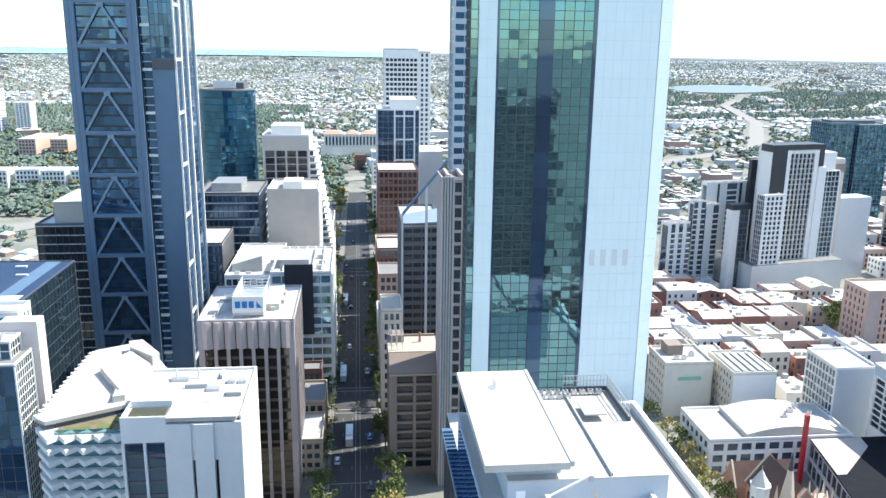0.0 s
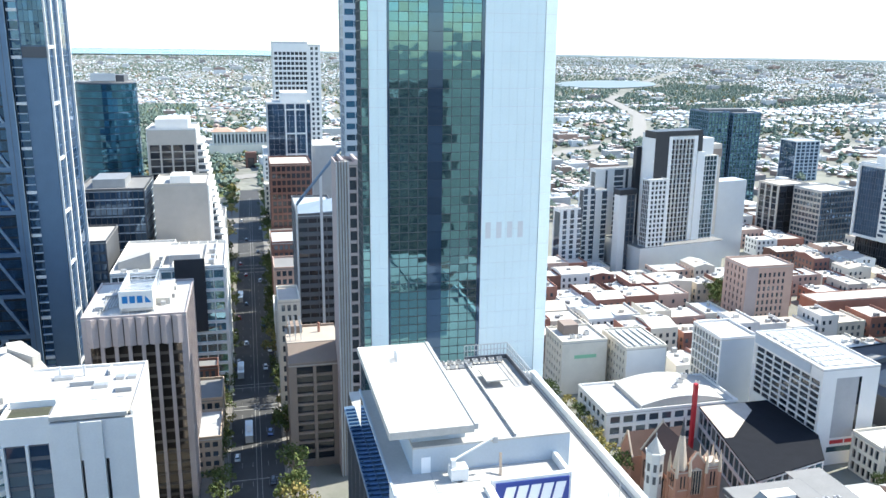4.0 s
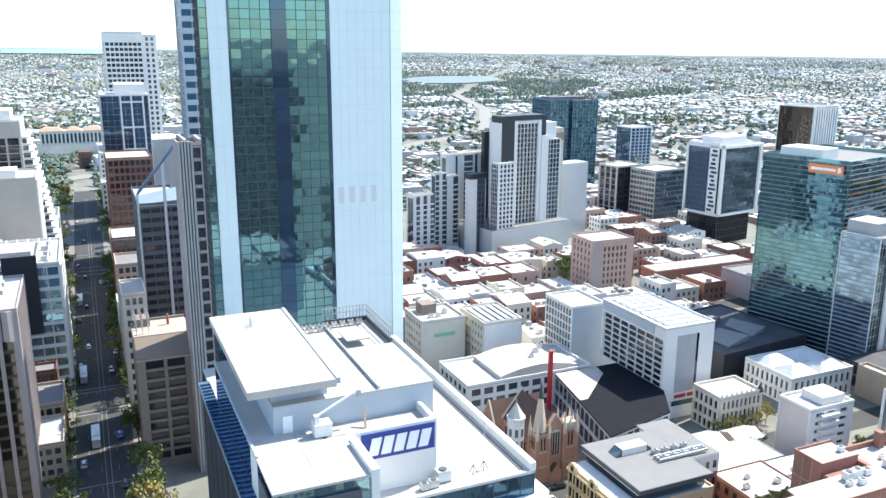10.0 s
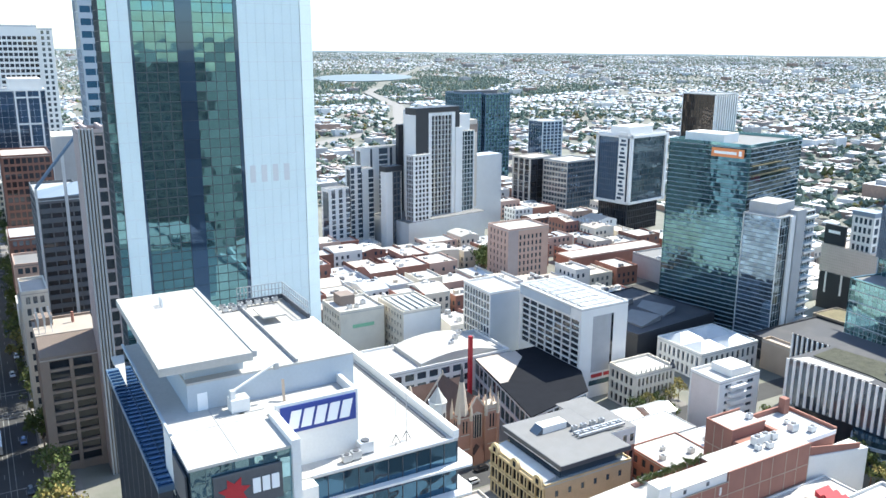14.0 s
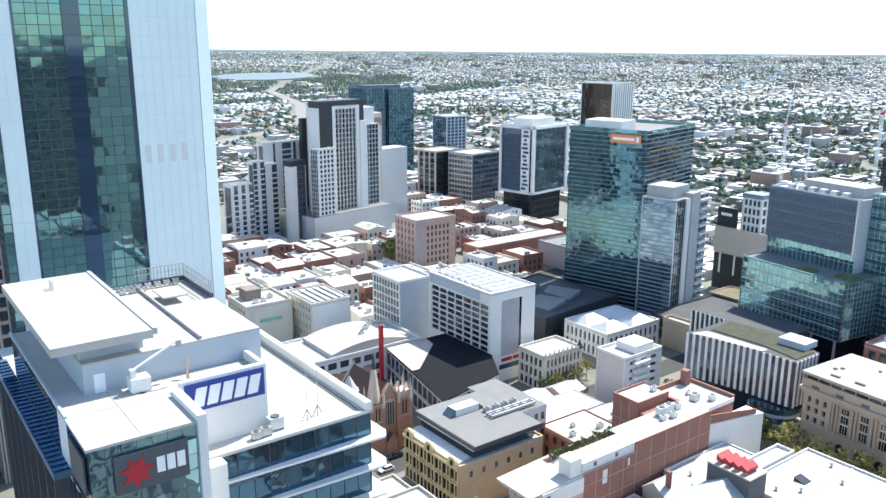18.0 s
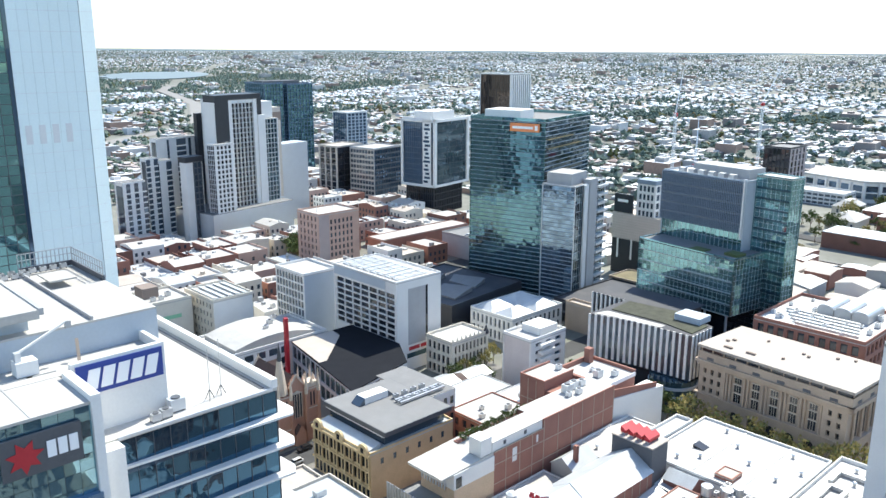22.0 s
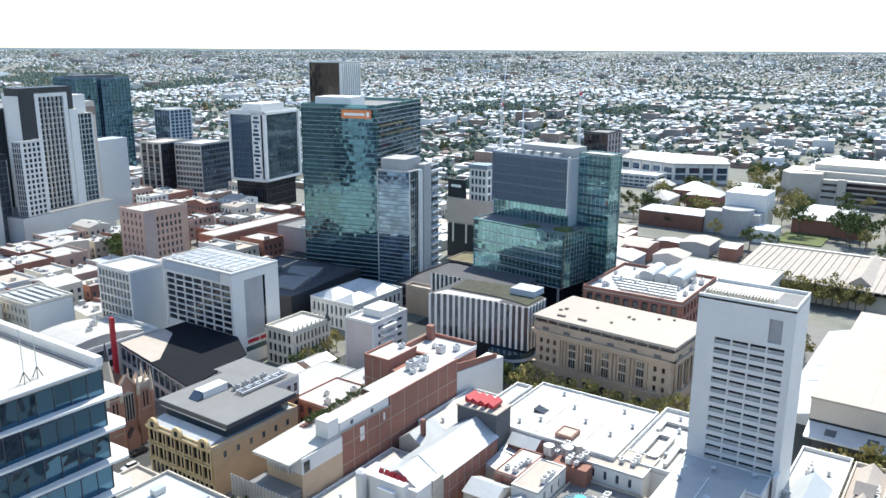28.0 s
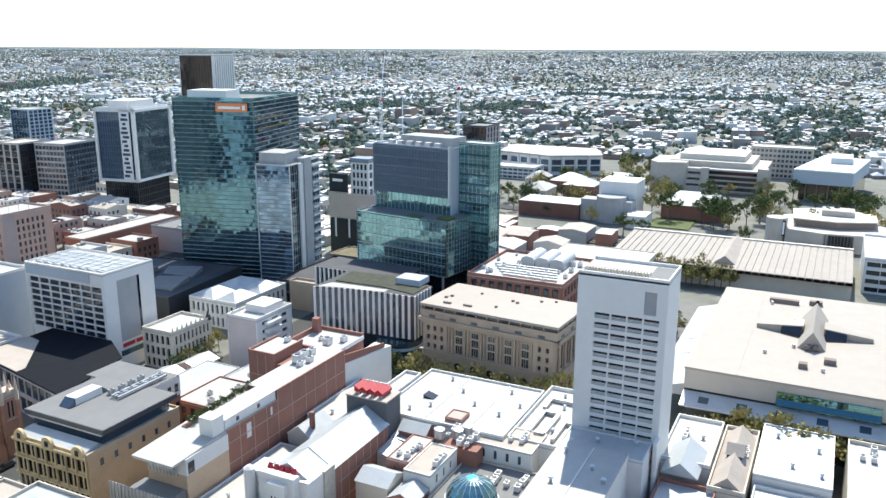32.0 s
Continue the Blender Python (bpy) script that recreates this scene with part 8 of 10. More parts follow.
def north_west_towers():
    th = thing("framed_black_tower", "black glass tower with a thick white frame over a dark base", "office building", 367, 393, 0)
    th.rotation_euler.z = radians(10)
    block(th, 367, 404, 393, 420, 19, 64, S=curtain(1.8, 3.6, "g_navy", "dgrey", mw=0.2, limit=80, tilt=0.15), E=curtain(1.8, 3.6, "g_dteal", "dgrey", mw=0.2, limit=80, tilt=0.15), wall="white", roof="white_roof", parapet=1.0)
    for z in (19, 62.4):
        part("frame_bar", Geo().box(366.2, 404.8, 392.2, 393.2, z, z + 1.6), "white", th)
        part("frame_bar", Geo().box(366.2, 367.2, 393.2, 420.6, z, z + 1.6), "white", th)
    for x, y in ((366.2, 392.2), (403.8, 392.2), (366.2, 419.6)):
        part("frame_post", Geo().box(x, x + 2.4, y, y + 1.6, 19, 64), "white", th)
    part("roof_plant", Geo().box(372, 396, 398, 414, 64, 69), "white", th)
    lad = between((367, 420), (367, 393))
    part("ladder_panel", lad.box(Geo(), 17.5, 24.6, 20.6, 66, 0.4, 0.8), "white", th, "white panel column with dark slots")
    for k in range(15):
        part("ladder_slot", lad.box(Geo(), 18.2 + (k * 37 % 5) * 0.4, 22.0 + (k * 23 % 4) * 0.6, 22 + k * 2.7, 23.6 + k * 2.7, 0.8, 0.86), "g_navy", th)
    block(th, 369, 402, 395, 419, 0, 18.9, S=grid(14, 4, 0.4, 0.4, 0.5, "black", "g_black", limit=20), E=grid(16, 4, 0.4, 0.4, 0.5, "black", "g_black", limit=20), wall="black", parapet=0)
    building("dark_offices", "black office block with a beige side frame", 357, 384, 488, 508, 38.5, "office building", S=grid(3, 9, 1.4, 0.3, 0.4, "beige", "g_black", limit=20), E=grid(4, 9, 0.6, 0.3, 0.4, "black", "g_black", limit=20), wall="beige", roof="beige", rot=8)
    building("banded_dark_offices", "grey banded office block with dark glass", 371, 402, 462, 486, 38, "office building", S=grid(8, 10, 0.3, 1.3, 0.4, "beige", "g_dark", limit=40), E=grid(10, 10, 0.2, 1.0, 0.4, "dgrey", "g_navy", limit=40), wall="grey", roof="white_roof", rot=10)
    th = thing("dark_glass_tower", "smoky teal glass apartment tower with fine balcony lines", "skyscraper", 361, 590, 0)
    for x0, x1, y0, h in ((361, 379.6, 592, 81), (382, 407.5, 590, 80)):
        block(th, x0, x1, y0, 622, 0, h, S=curtain(3.0, 3.2, "g_bank", "steel", mw=0.3, md=0.5, limit=40, tilt=0.8), E=curtain(3.0, 3.2, "g_bank", "steel", mw=0.3, md=0.5, limit=40, tilt=0.8), wall="steel", roof="grey_roof", parapet=0.6)
    part("slot", Geo().box(379.6, 382, 600, 622, 0, 79), "black", th, "dark slot between the two halves")
    part("roof_plant", Geo().box(366, 402, 602, 616, 80, 82.6), "slate_wall", th)
    th = building("blue_block", "blue glass office block with white edges", 541, 569, 720, 746, 40, "office building", S=curtain(4, 3.6, "g_navy", "alu", limit=20), E=grid(5, 11, 1.2, 0.8, 0.5, "blue_grey", "g_navy", limit=20))
    th = building("pink_hotel", "pink concrete hotel block with pale window squares", 227, 252, 327, 346, 29.5, "hotel", E=grid(7, 8, 1.3, 1.2, 0.3, "pink", "g_dark", limit=56, end=4.0, top=2), S=grid(5, 8, 2.0, 1.4, 0.4, "pink", "g_dark", limit=40), wall="pink", roof="white_roof")
    part("grey_corner", Geo().box(226.9, 233, 326.85, 327.0, 2, 29.4), "mauve", th)
    for i in range(4):
        part("antenna", Geo().cyl(230 + i * 5, 333, 0.12, 29.5, 33, 6), "alu", th)
    # apartments
    a = thing("black_and_white_apartments", "tall white apartment tower with a black crown and balcony grid", "apartment tower", 219, 420, 0)
    a.rotation_euler.z = radians(10)
    part("podium_wall", Geo().box(219, 281, 420, 460, 0, 16.6), "alu", a, "long plain grey podium wall")
    part("podium_roof", Geo().box(219.2, 280.8, 420.2, 459.8, 16.6, 17), "grey_roof", a)
    part("rear_slab", Geo().box(236, 244, 452.2, 455, 17, 72), "black", a, "dark rear slab")
    part("side_slab", Geo().box(229.6, 230, 426.9, 437.4, 17, 79.6), "white", a, "tall blank white slab")
    part("black_slab", Geo().box(230.004, 239.6, 426.6, 437.2, 17, 83.6), "black", a, "black vertical slab")
    part("black_crown", Geo().box(239.604, 264.6, 427.4, 440, 80.8, 83.6), "black", a, "black roof crown")
    part("black_edge", Geo().box(261.2, 264.6, 426.9, 430, 71, 80.796), "black", a)
    block(a, 239.7, 261.1, 427, 452, 17, 80.7, E=grid(6, 21, 0.2, 0.3, 1.1, "alu", "g_black", limit=400, top=1.8, end=1.4, pier_mat="white", pier_d=1.3), wall="white", roof="grey_roof", inset=1.3, own="E", parapet=0)
    part("white_strip", Geo().box(261.2, 266.8, 426.4, 445, 17, 70.8), "white", a)
    part("upper_block", Geo().box(264.8, 276, 430.2, 446, 68.2, 78.4), "white", a)
    block(a, 266.9, 278.8, 428.5, 448, 17, 68, E=grid(4, 17, 0.2, 0.35, 0.5, "alu", "g_dteal", limit=120, end=0.4), wall="white", inset=0.5, own="E", parapet=0)
    part("beige_shaft", Geo().box(276.1, 286, 434, 446, 17, 74), "beige", a)
    part("shaft_band", Geo().box(276.3, 286.2, 433.8, 434, 66, 71), "brown", a)
    part("grey_slab", Geo().box(285, 310.5, 436, 448, 0, 50), "alu", a, "blank pale grey slab block")
    block(a, 223, 236, 420.2, 427.9, 17, 56.5, S=grid(4, 14, 0.25, 0.45, 0.5, "alu", "g_black", limit=100), E=grid(4, 14, 1.0, 0.9, 0.5, "white", "g_black", limit=120), wall="white", inset=0.5, parapet=0.5)
    l = thing("dark_capped_apartments", "white walled apartment wing with a dark cap and windows", "apartment building", 219, 420, 0)
    l.rotation_euler.z = radians(10)
    block(l, 211.0, 222.8, 432, 437, 0, 47, E=grid(4, 13, 0.5, 0.6, 0.3, "dgrey", "g_dark", limit=40, end=0.6), wall="white", parapet=0, roof="grey_roof")
    part("white_wall", Geo().box(211.2, 216, 431.7, 432, 0, 46.6), "white", l)
    part("dark_cap", Geo().box(210.6, 223, 431.2, 437.6, 47, 50), "black", l)
    for label, x0, x1, y0, y1, h, strips in (("white apartment block with dark vertical window strips", 211, 240, 458, 464, 58.5, ((14, 20.6), (7.4, 8.8), (22.4, 24.2), (27, 30))), ("stepped white apartment block with a grey corner", 199, 207, 452, 457, 49, ((0.6, 3.2), (5.6, 8.6))), ("white apartment wing with balconies and dark strips", 207.2, 216, 451, 457.8, 47, ((4.8, 8.4),)), ("low white flats with a sloping gable end", 180, 194, 446, 454, 38, ((2, 4.5), (7, 9.5), (12, 14.5)))):
        w = thing("white_apartments", label, "apartment building", 219, 420, 0, "white apartments")
        w.rotation_euler.z = radians(10)
        part("wall", Geo().box(x0, x1, y0, y1, 0, h), "white", w)
        part("roof", Geo().box(x0 + 0.4, x1 - 0.4, y0 + 0.4, y1 - 0.4, h, h + 0.15), "grey_roof", w)
        f = between((x0, y0), (x1, y0))
        n = int((h - 4) / 3.1)
        for s0, s1 in strips:
            part("window_strip", f.box(Geo(), s0, s1, 3, h - 1, 0, 0.05), "g_dark", w)
            for k in range(n):
                part("balcony_slab", f.box(Geo(), s0, s1, 3.4 + k * 3.1, 4.1 + k * 3.1, 0, 0.4), "white" if s1 - s0 > 2 else "dgrey", w)
        f = between((x0, y1), (x0, y0))
        for k in range(4):
            part("window_strip", f.box(Geo(), 1.5 + k * (f.w - 2) / 4, 3.2 + k * (f.w - 2) / 4, 4, h - 2, 0, 0.05), "g_dark", w)


north_west_towers()


def near_streets():
    th = building("white_flats", "small white flats with stacked rear balconies", 190, 208, 158, 170, 19, "apartment building", E=grid(3, 7, 2.0, 1.4, 0.5, "white", "g_dark", limit=21), S=blank("pale_pink"), wall="white", inset=0.5)
    for i in range(7):
        part("balcony", Geo().box(194, 201, 156.6, 158.4, 2 + i * 2.4, 3 + i * 2.4), "white", th)
    part("roof_hut", Geo().box(197, 206, 160, 168, 19, 21.5), "white", th)
    th = building("ornate_terrace", "ornate cream two-storey terrace with a decorated parapet", 182, 200, 186, 199, 12.5, S=grid(5, 3, 0.9, 1.2, 0.5, "cream", "g_black", limit=15), E=grid(9, 3, 0.9, 1.2, 0.5, "cream", "g_black", limit=27), wall="cream")
    for i in range(9):
        part("parapet_urn", Geo().cyl(182.6 + i * 2.1, 186.2, 0.35, 13.4, 14.6, 8, r1=0.1), "cream", th)
    part("corner_turret", Geo().cyl(199.4, 186.6, 1.2, 12.5, 15.5, 8, r1=0.1), "slate_roof", th)
    th = building("white_arcade_hall", "white two-storey hall with arches and pale hipped roofs", 221, 251, 193, 215.5, 10, S=grid(9, 2, 1.2, 1.4, 0.5, "white", "g_dark", limit=18), E=grid(10, 2, 1.2, 1.4, 0.5, "white", "g_dark", limit=20), wall="white", roof="tin_roof")
    for x, y in ((222, 194), (236.4, 194), (222, 204.6), (236.4, 204.6)):
        part("hip_roof", Geo().hip(x, x + 13.6, y, y + 10, 10.2, 13, 4.6), "tin_roof", th)
    building("sandstone_viaduct", "long low sandstone wall building", 252, 257, 160, 192, 11, wall="sand", roof="tan_roof")
    building("white_low_shop", "low brick shop with a white sheet roof", 152, 170, 141, 156, 8.5, wall="brick", roof="white_roof", parapet=0.4, E=grid(6, 2, 1.6, 1.8, 0.35, "brick", "g_dark", limit=40), S=grid(4, 2, 1.6, 1.8, 0.35, "brick", "g_dark", limit=20))
    building("white_low_shop", "low white shop with a grey flat roof", 170.3, 190, 143, 156, 7.5, wall="white", roof="tin_roof", parapet=0.3, E=grid(6, 2, 1.6, 1.8, 0.35, "white", "g_dark", limit=40))
    for x, y, w, d, h, wl in ((152, 135.6, 7, 5, 6.5, "brown_brick"), (176, 135.4, 8, 7, 6.0, "grey"), (186, 136, 8, 6, 7.0, "brick"), (160, 171, 12, 9, 6.5, "brick"), (176, 171, 10, 8, 6, "cream")):
        th = thing("back_shed", "small back yard shed with a pitched metal roof", "shed", x, y, 0, "sheds behind the brick building")
        part("wall", Geo().box(x, x + w, y, y + d, 0, h), wl, th)
        part("roof", Geo().gable(x, x + w, y, y + d, h, h + 1.6, "x", 0, 0.3, end=1), ["tin_roof", wl], th)
    condensers([(155, 146, 1.2), (159, 150, 1.0), (165, 145, 1.3), (174, 148, 1.1), (182, 151, 1.3), (186, 146, 1.0)], 8.5, "units behind the brick building")
    building("white_low_shop", "low shop with a grey pitched roof", 152, 180, 157, 170, 7.5, wall="grey", roof="tin_roof", parapet=0.2)
    th = building("corner_shop", "low corner shop with a pale roof and dark edge", 60, 93.6, 98, 134, 19.3, wall="beige", roof="tin_roof", parapet=0.7, N=grid(8, 4, 1.4, 1.5, 0.35, "beige", "g_dark", limit=0), own="")
    for x, y, w in ((86, 128, 2.6), (80, 124, 1.8), (89, 118, 2.2)):
        part("roof_unit", Geo().box(x, x + w, y, y + 1.6, 19.3, 20.6), "metal", th)
    building("corner_shop", "narrow beige shop with a flat roof", 70, 93.6, 136, 144.4, 17.4, wall="beige", roof="tan_roof", parapet=0.6, N=grid(3, 4, 1.4, 1.5, 0.35, "beige", "g_dark", limit=0), own="")
    building("red_market", "long low red building with a pale ridge roof", 266, 330, 325, 338, 11, wall="brick", roof="white_roof", parapet=0.3)
    building("red_market", "red rendered building with white roof", 256, 272, 352, 366, 13, wall="brick", roof="white_roof", parapet=0.5)
    building("car_park_roof", "open top deck car park", 300, 350, 280, 315, 12, wall="grey", roof="grey_roof", parapet=0.8)


near_streets()


M["small_units"] = speckled("rooftop_unit", [(0.6, 0.6, 0.58), (0.35, 0.36, 0.37), (0.5, 0.46, 0.4), (0.7, 0.7, 0.68), (0.2, 0.2, 0.21)], 0.6)


def low_rise():
    """Old low shops and warehouses of the inner north-west, one by one."""
    r = random.Random(11)
    walls = ["brick", "cream", "white", "brick", "beige", "pink", "white", "brown_brick", "cream"]
    units = []
    taken = [(105, 152, 258, 292), (158, 194, 200, 265), (205, 306, 410, 500), (225, 256, 325, 350), (264, 335, 322, 342), (255, 275, 350, 368), (298, 352, 278, 318), (300, 312, 430, 470), (362, 412, 388, 425), (206, 268, 200, 268), (268, 335, 200, 300), (176, 228, 452, 495), (107, 175, 180, 255)]
    y = 302
    rows = [(108, 300, y0) for y0 in (302, 322, 346, 368, 392)] + [(160, 300, 270), (300, 420, 345), (106, 220, 416), (106, 176, 440), (106, 176, 464), (310, 420, 318), (340, 420, 296), (340, 420, 272), (284, 360, 372), (284, 360, 394), (316, 420, 428), (316, 352, 448), (316, 352, 470), (316, 352, 492), (284, 420, 512)]
    for xa, xb, y0 in rows:
        x = xa
        while x < xb - 8:
            w, d = r.uniform(9, 20), r.uniform(13, 19)
            h = r.uniform(6.5, 12.5)
            ok = all(x + w < a or x > b or y0 + d < c or y0 > e for a, b, c, e in taken)
            if ok:
                wall = r.choice(walls)
                roof = r.choice(["white_roof", "white_roof", "tin_roof", "tan_roof", "white_roof"])
                th = thing("old_shop_building", {"brick": "old red brick shop building with a bright roof", "cream": "old cream rendered shop building", "white": "old white rendered shop building", "brown_brick": "old brown brick warehouse building", "beige": "old beige rendered shop building", "pink": "old pink rendered shop building"}[wall], "building", x, y0, 0, "old shops")
                part("wall", Geo().box(x, x + w, y0, y0 + d, 0, h), wall, th)
                kind = r.random()
                if kind < 0.7:
                    part("roof", Geo().box(x + 0.3, x + w - 0.3, y0 + 0.3, y0 + d - 0.3, h, h + 0.12), roof, th)
                    g = Geo().box(x, x + w, y0, y0 + 0.3, h, h + 1.0).box(x, x + 0.3, y0 + 0.3, y0 + d, h, h + 1.0).box(x + w - 0.3, x + w, y0 + 0.3, y0 + d, h, h + 1.0)
                    part("parapet", g, wall, th)
                else:
                    al = r.choice("xy")
                    part("roof", Geo().gable(x, x + w, y0, y0 + d, h, h + r.uniform(0.8, 2.0), al, 0, end=1), [roof, wall], th)
                f = sides(x, x + w, y0, y0 + d)
                rest = Geo()
                for q in range(r.randrange(1, 5)):
                    ux, uy = r.uniform(x + 1, x + w - 3), r.uniform(y0 + 1, y0 + d - 3)
                    units.append((ux, uy, h + (0.1 if kind < 0.7 else 0.6), r.uniform(0.9, 2.4), r.uniform(0.9, 2.0), r.uniform(0.8, 1.8)))
                for k in ("S", "E"):
                    n = int(f[k].w / 3.2)
                    for i in range(n):
                        for z in ([1.2, 4.6] if h < 10 else [1.2, 4.6, 8.0]):
                            if z + 2 < h and r.random() < 0.8:
                                COUNT[0] += 1
                                if COUNT[0] > 60:
                                    f[k].box(rest, 1 + i * 3.2, 2.3 + i * 3.2, z, z + 1.9, 0, 0.07)
                                    continue
                                part("window", f[k].box(Geo(), 1 + i * 3.2, 2.3 + i * 3.2, z, z + 1.9, 0, 0.07), "g_dark", th)
                if rest.f:
                    part("shop_glazing", rest, "g_dark", th, kind="stuff")
            x += w + r.choice([0.1, 0.1, 0.2, 3.0])

    g = Geo()
    for ux, uy, uz, w, d, h in units:
        g.box(ux, ux + w, uy, uy + d, uz - 0.6, uz + h)
    tagged(new("rooftop_units", mesh_of("rooftop_units", g, "small_units")), "hundreds of small rooftop units on old shops", "rooftop plant", kind="stuff")


low_rise()


def construction():
    """Building site with frames and tower cranes near the railway."""
    th = building("site_building", "unfinished concrete frame building wrapped in scaffolding", 340, 362, 201, 231, 29.5, wall="grey", roof="tan_roof", E=grid(7, 8, 0.5, 0.5, 0.8, "grey", "black", limit=0), S=grid(8, 8, 0.5, 0.5, 0.8, "grey", "black", limit=0), inset=0.8)
    g = Geo()
    for i in range(31):
        g.bar((339, 200.6 + i * 1.02, 18), (339, 200.6 + i * 1.02, 31), 0.16)
    for k in range(11):
        g.bar((339, 200.4, 18 + k * 1.3), (339, 231.4, 18 + k * 1.3), 0.22)
    part("scaffold", g, "beige", th, "pale wrapped scaffolding")
    part("scaffold_sheet", Geo().box(339.15, 339.3, 200.6, 231.2, 18.2, 30.6), "pale_pink", th, "pale mesh sheeting behind the scaffold poles")
    for i in range(4):
        part("site_column", Geo().box(338.8, 339.3, 203 + i * 8, 203.8 + i * 8, 8, 18), "white", th)
    # The undercroft's dark behind the columns is set as a black sheet
    part("plinth", Geo().box(339.2, 340, 201, 231, 0, 17.5), "black", th, "dark glazed lower storeys")
    th = building("black_sign_offices", "white offices with a black sign wall", 344, 360, 210.5, 221, 46, E=grid(4, 11, 0.8, 1.2, 0.3, "white", "g_dark", limit=60), S=grid(4, 11, 0.8, 1.4, 0.3, "white", "g_dark", limit=20), wall="white")
    part("sign_wall", Geo().box(341, 342, 221.4, 232, 29.6, 40), "black", th, "black sign wall with pale lettering")
    part("lettering_bar", Geo().box(340.9, 341, 224, 230, 36, 37.4), "letter", th)
    part("crown", Geo().box(343.6, 352, 210.2, 221.2, 46, 48), "screen", th)
    for x, y, h, jib, ang in ((372, 206, 52, 26, 60), (560, 330, 60, 40, 70), (640, 300, 66, 42, 110)):
        c = thing("tower_crane", "tall lattice tower crane on a building site", "crane", x, y, 0, "site cranes")
        g = Geo()
        for dx, dy in ((-0.8, -0.8), (0.8, -0.8), (0.8, 0.8), (-0.8, 0.8)):
            g.bar((x + dx, y + dy, 0), (x + dx, y + dy, h), 0.22)
        for k in range(int(h / 2.5)):
            s = 1 if k % 2 else -1
            g.bar((x - 0.8 * s, y - 0.8, k * 2.5), (x + 0.8 * s, y - 0.8, k * 2.5 + 2.5), 0.14).bar((x - 0.8, y + 0.8 * s, k * 2.5), (x - 0.8, y - 0.8 * s, k * 2.5 + 2.5), 0.14)
        part("mast", g, "letter", c)
        part("cab", Geo().box(x - 1.2, x + 1.2, y - 1.2, y + 1.2, h, h + 2.4), "red", c)
        d = (math.sin(radians(ang)) * 0.5, math.cos(radians(ang)) * 0.5, 0.86)
        g = Geo()
        e = (x + d[0] * jib, y + d[1] * jib, h + 2 + d[2] * jib)
        g.bar((x, y, h + 2), e, 0.3).bar((x, y + 0.9, h + 2), e, 0.25)
        for k in range(12):
            t0, t1 = k / 12, (k + 1) / 12
            g.bar((x + d[0] * jib * t0, y + d[1] * jib * t0, h + 2 + d[2] * jib * t0), (x + d[0] * jib * t1, y + 0.9 * (1 - t1) + d[1] * jib * t1, h + 2 + d[2] * jib * t1), 0.14)
        part("jib", g, "letter", c)
        part("counterweight", Geo().box(x - d[0] * 10 - 1, x - d[0] * 10 + 1, y - d[1] * 10 - 1, y - d[1] * 10 + 1, h + 0.5, h + 2), "grey", c)
        part("counter_jib", Geo().bar((x, y, h + 2), (x - d[0] * 10, y - d[1] * 10, h + 2), 0.5), "letter", c)


construction()


def rail_yard():
    """Low sheds, platforms and tracks north of the centre."""
    r = random.Random(17)
    for i in range(90):
        x, y = r.uniform(300, 420), r.uniform(100, 285)
        w, d, h = r.uniform(9, 22), r.uniform(8, 17), r.uniform(4, 8)
        if any(x + w > a and x < b and y + d > c and y < e for a, b, c, e in ((285, 316, 110, 165), (325, 370, 196, 235), (265, 332, 200, 300), (326, 366, 66, 114), (296, 352, 278, 318))):
            continue
        th = thing("low_shed", "low commercial shed with a pale sheet roof", "shed", x, y, 0, "sheds by the railway")
        wl = r.choice(["white", "cream", "brick", "grey"])
        part("wall", Geo().box(x, x + w, y, y + d, 0, h), wl, th)
        part("roof", Geo().gable(x, x + w, y, y + d, h, h + r.uniform(0.4, 2), r.choice("xy"), 0, 0.3, end=1), [r.choice(["white_roof", "tin_roof", "tan_roof"]), wl], th)
    for k in range(6):
        single("platform", Geo().box(414 + k * 4.2, 415.5 + k * 4.2, 95, 260, 0.0, 0.9), "paving", "long pale railway platform edge", "platform", "railway platforms", "structure")


rail_yard()

# ---- suburbs, woods, lake and sea out to the skyline ----
def soft_noise(x, y, size, seed):
    """Smooth field of about -1 to 1."""
    rs = np.random.RandomState(seed)
    out = np.zeros_like(x)
    for k in range(7):
        a, p = rs.uniform(0, 2 * math.pi, 2)
        f = rs.uniform(0.7, 2.1) / size
        out += np.sin((x * math.cos(a) + y * math.sin(a)) * 2 * math.pi * f + p)
    return out / 3.0


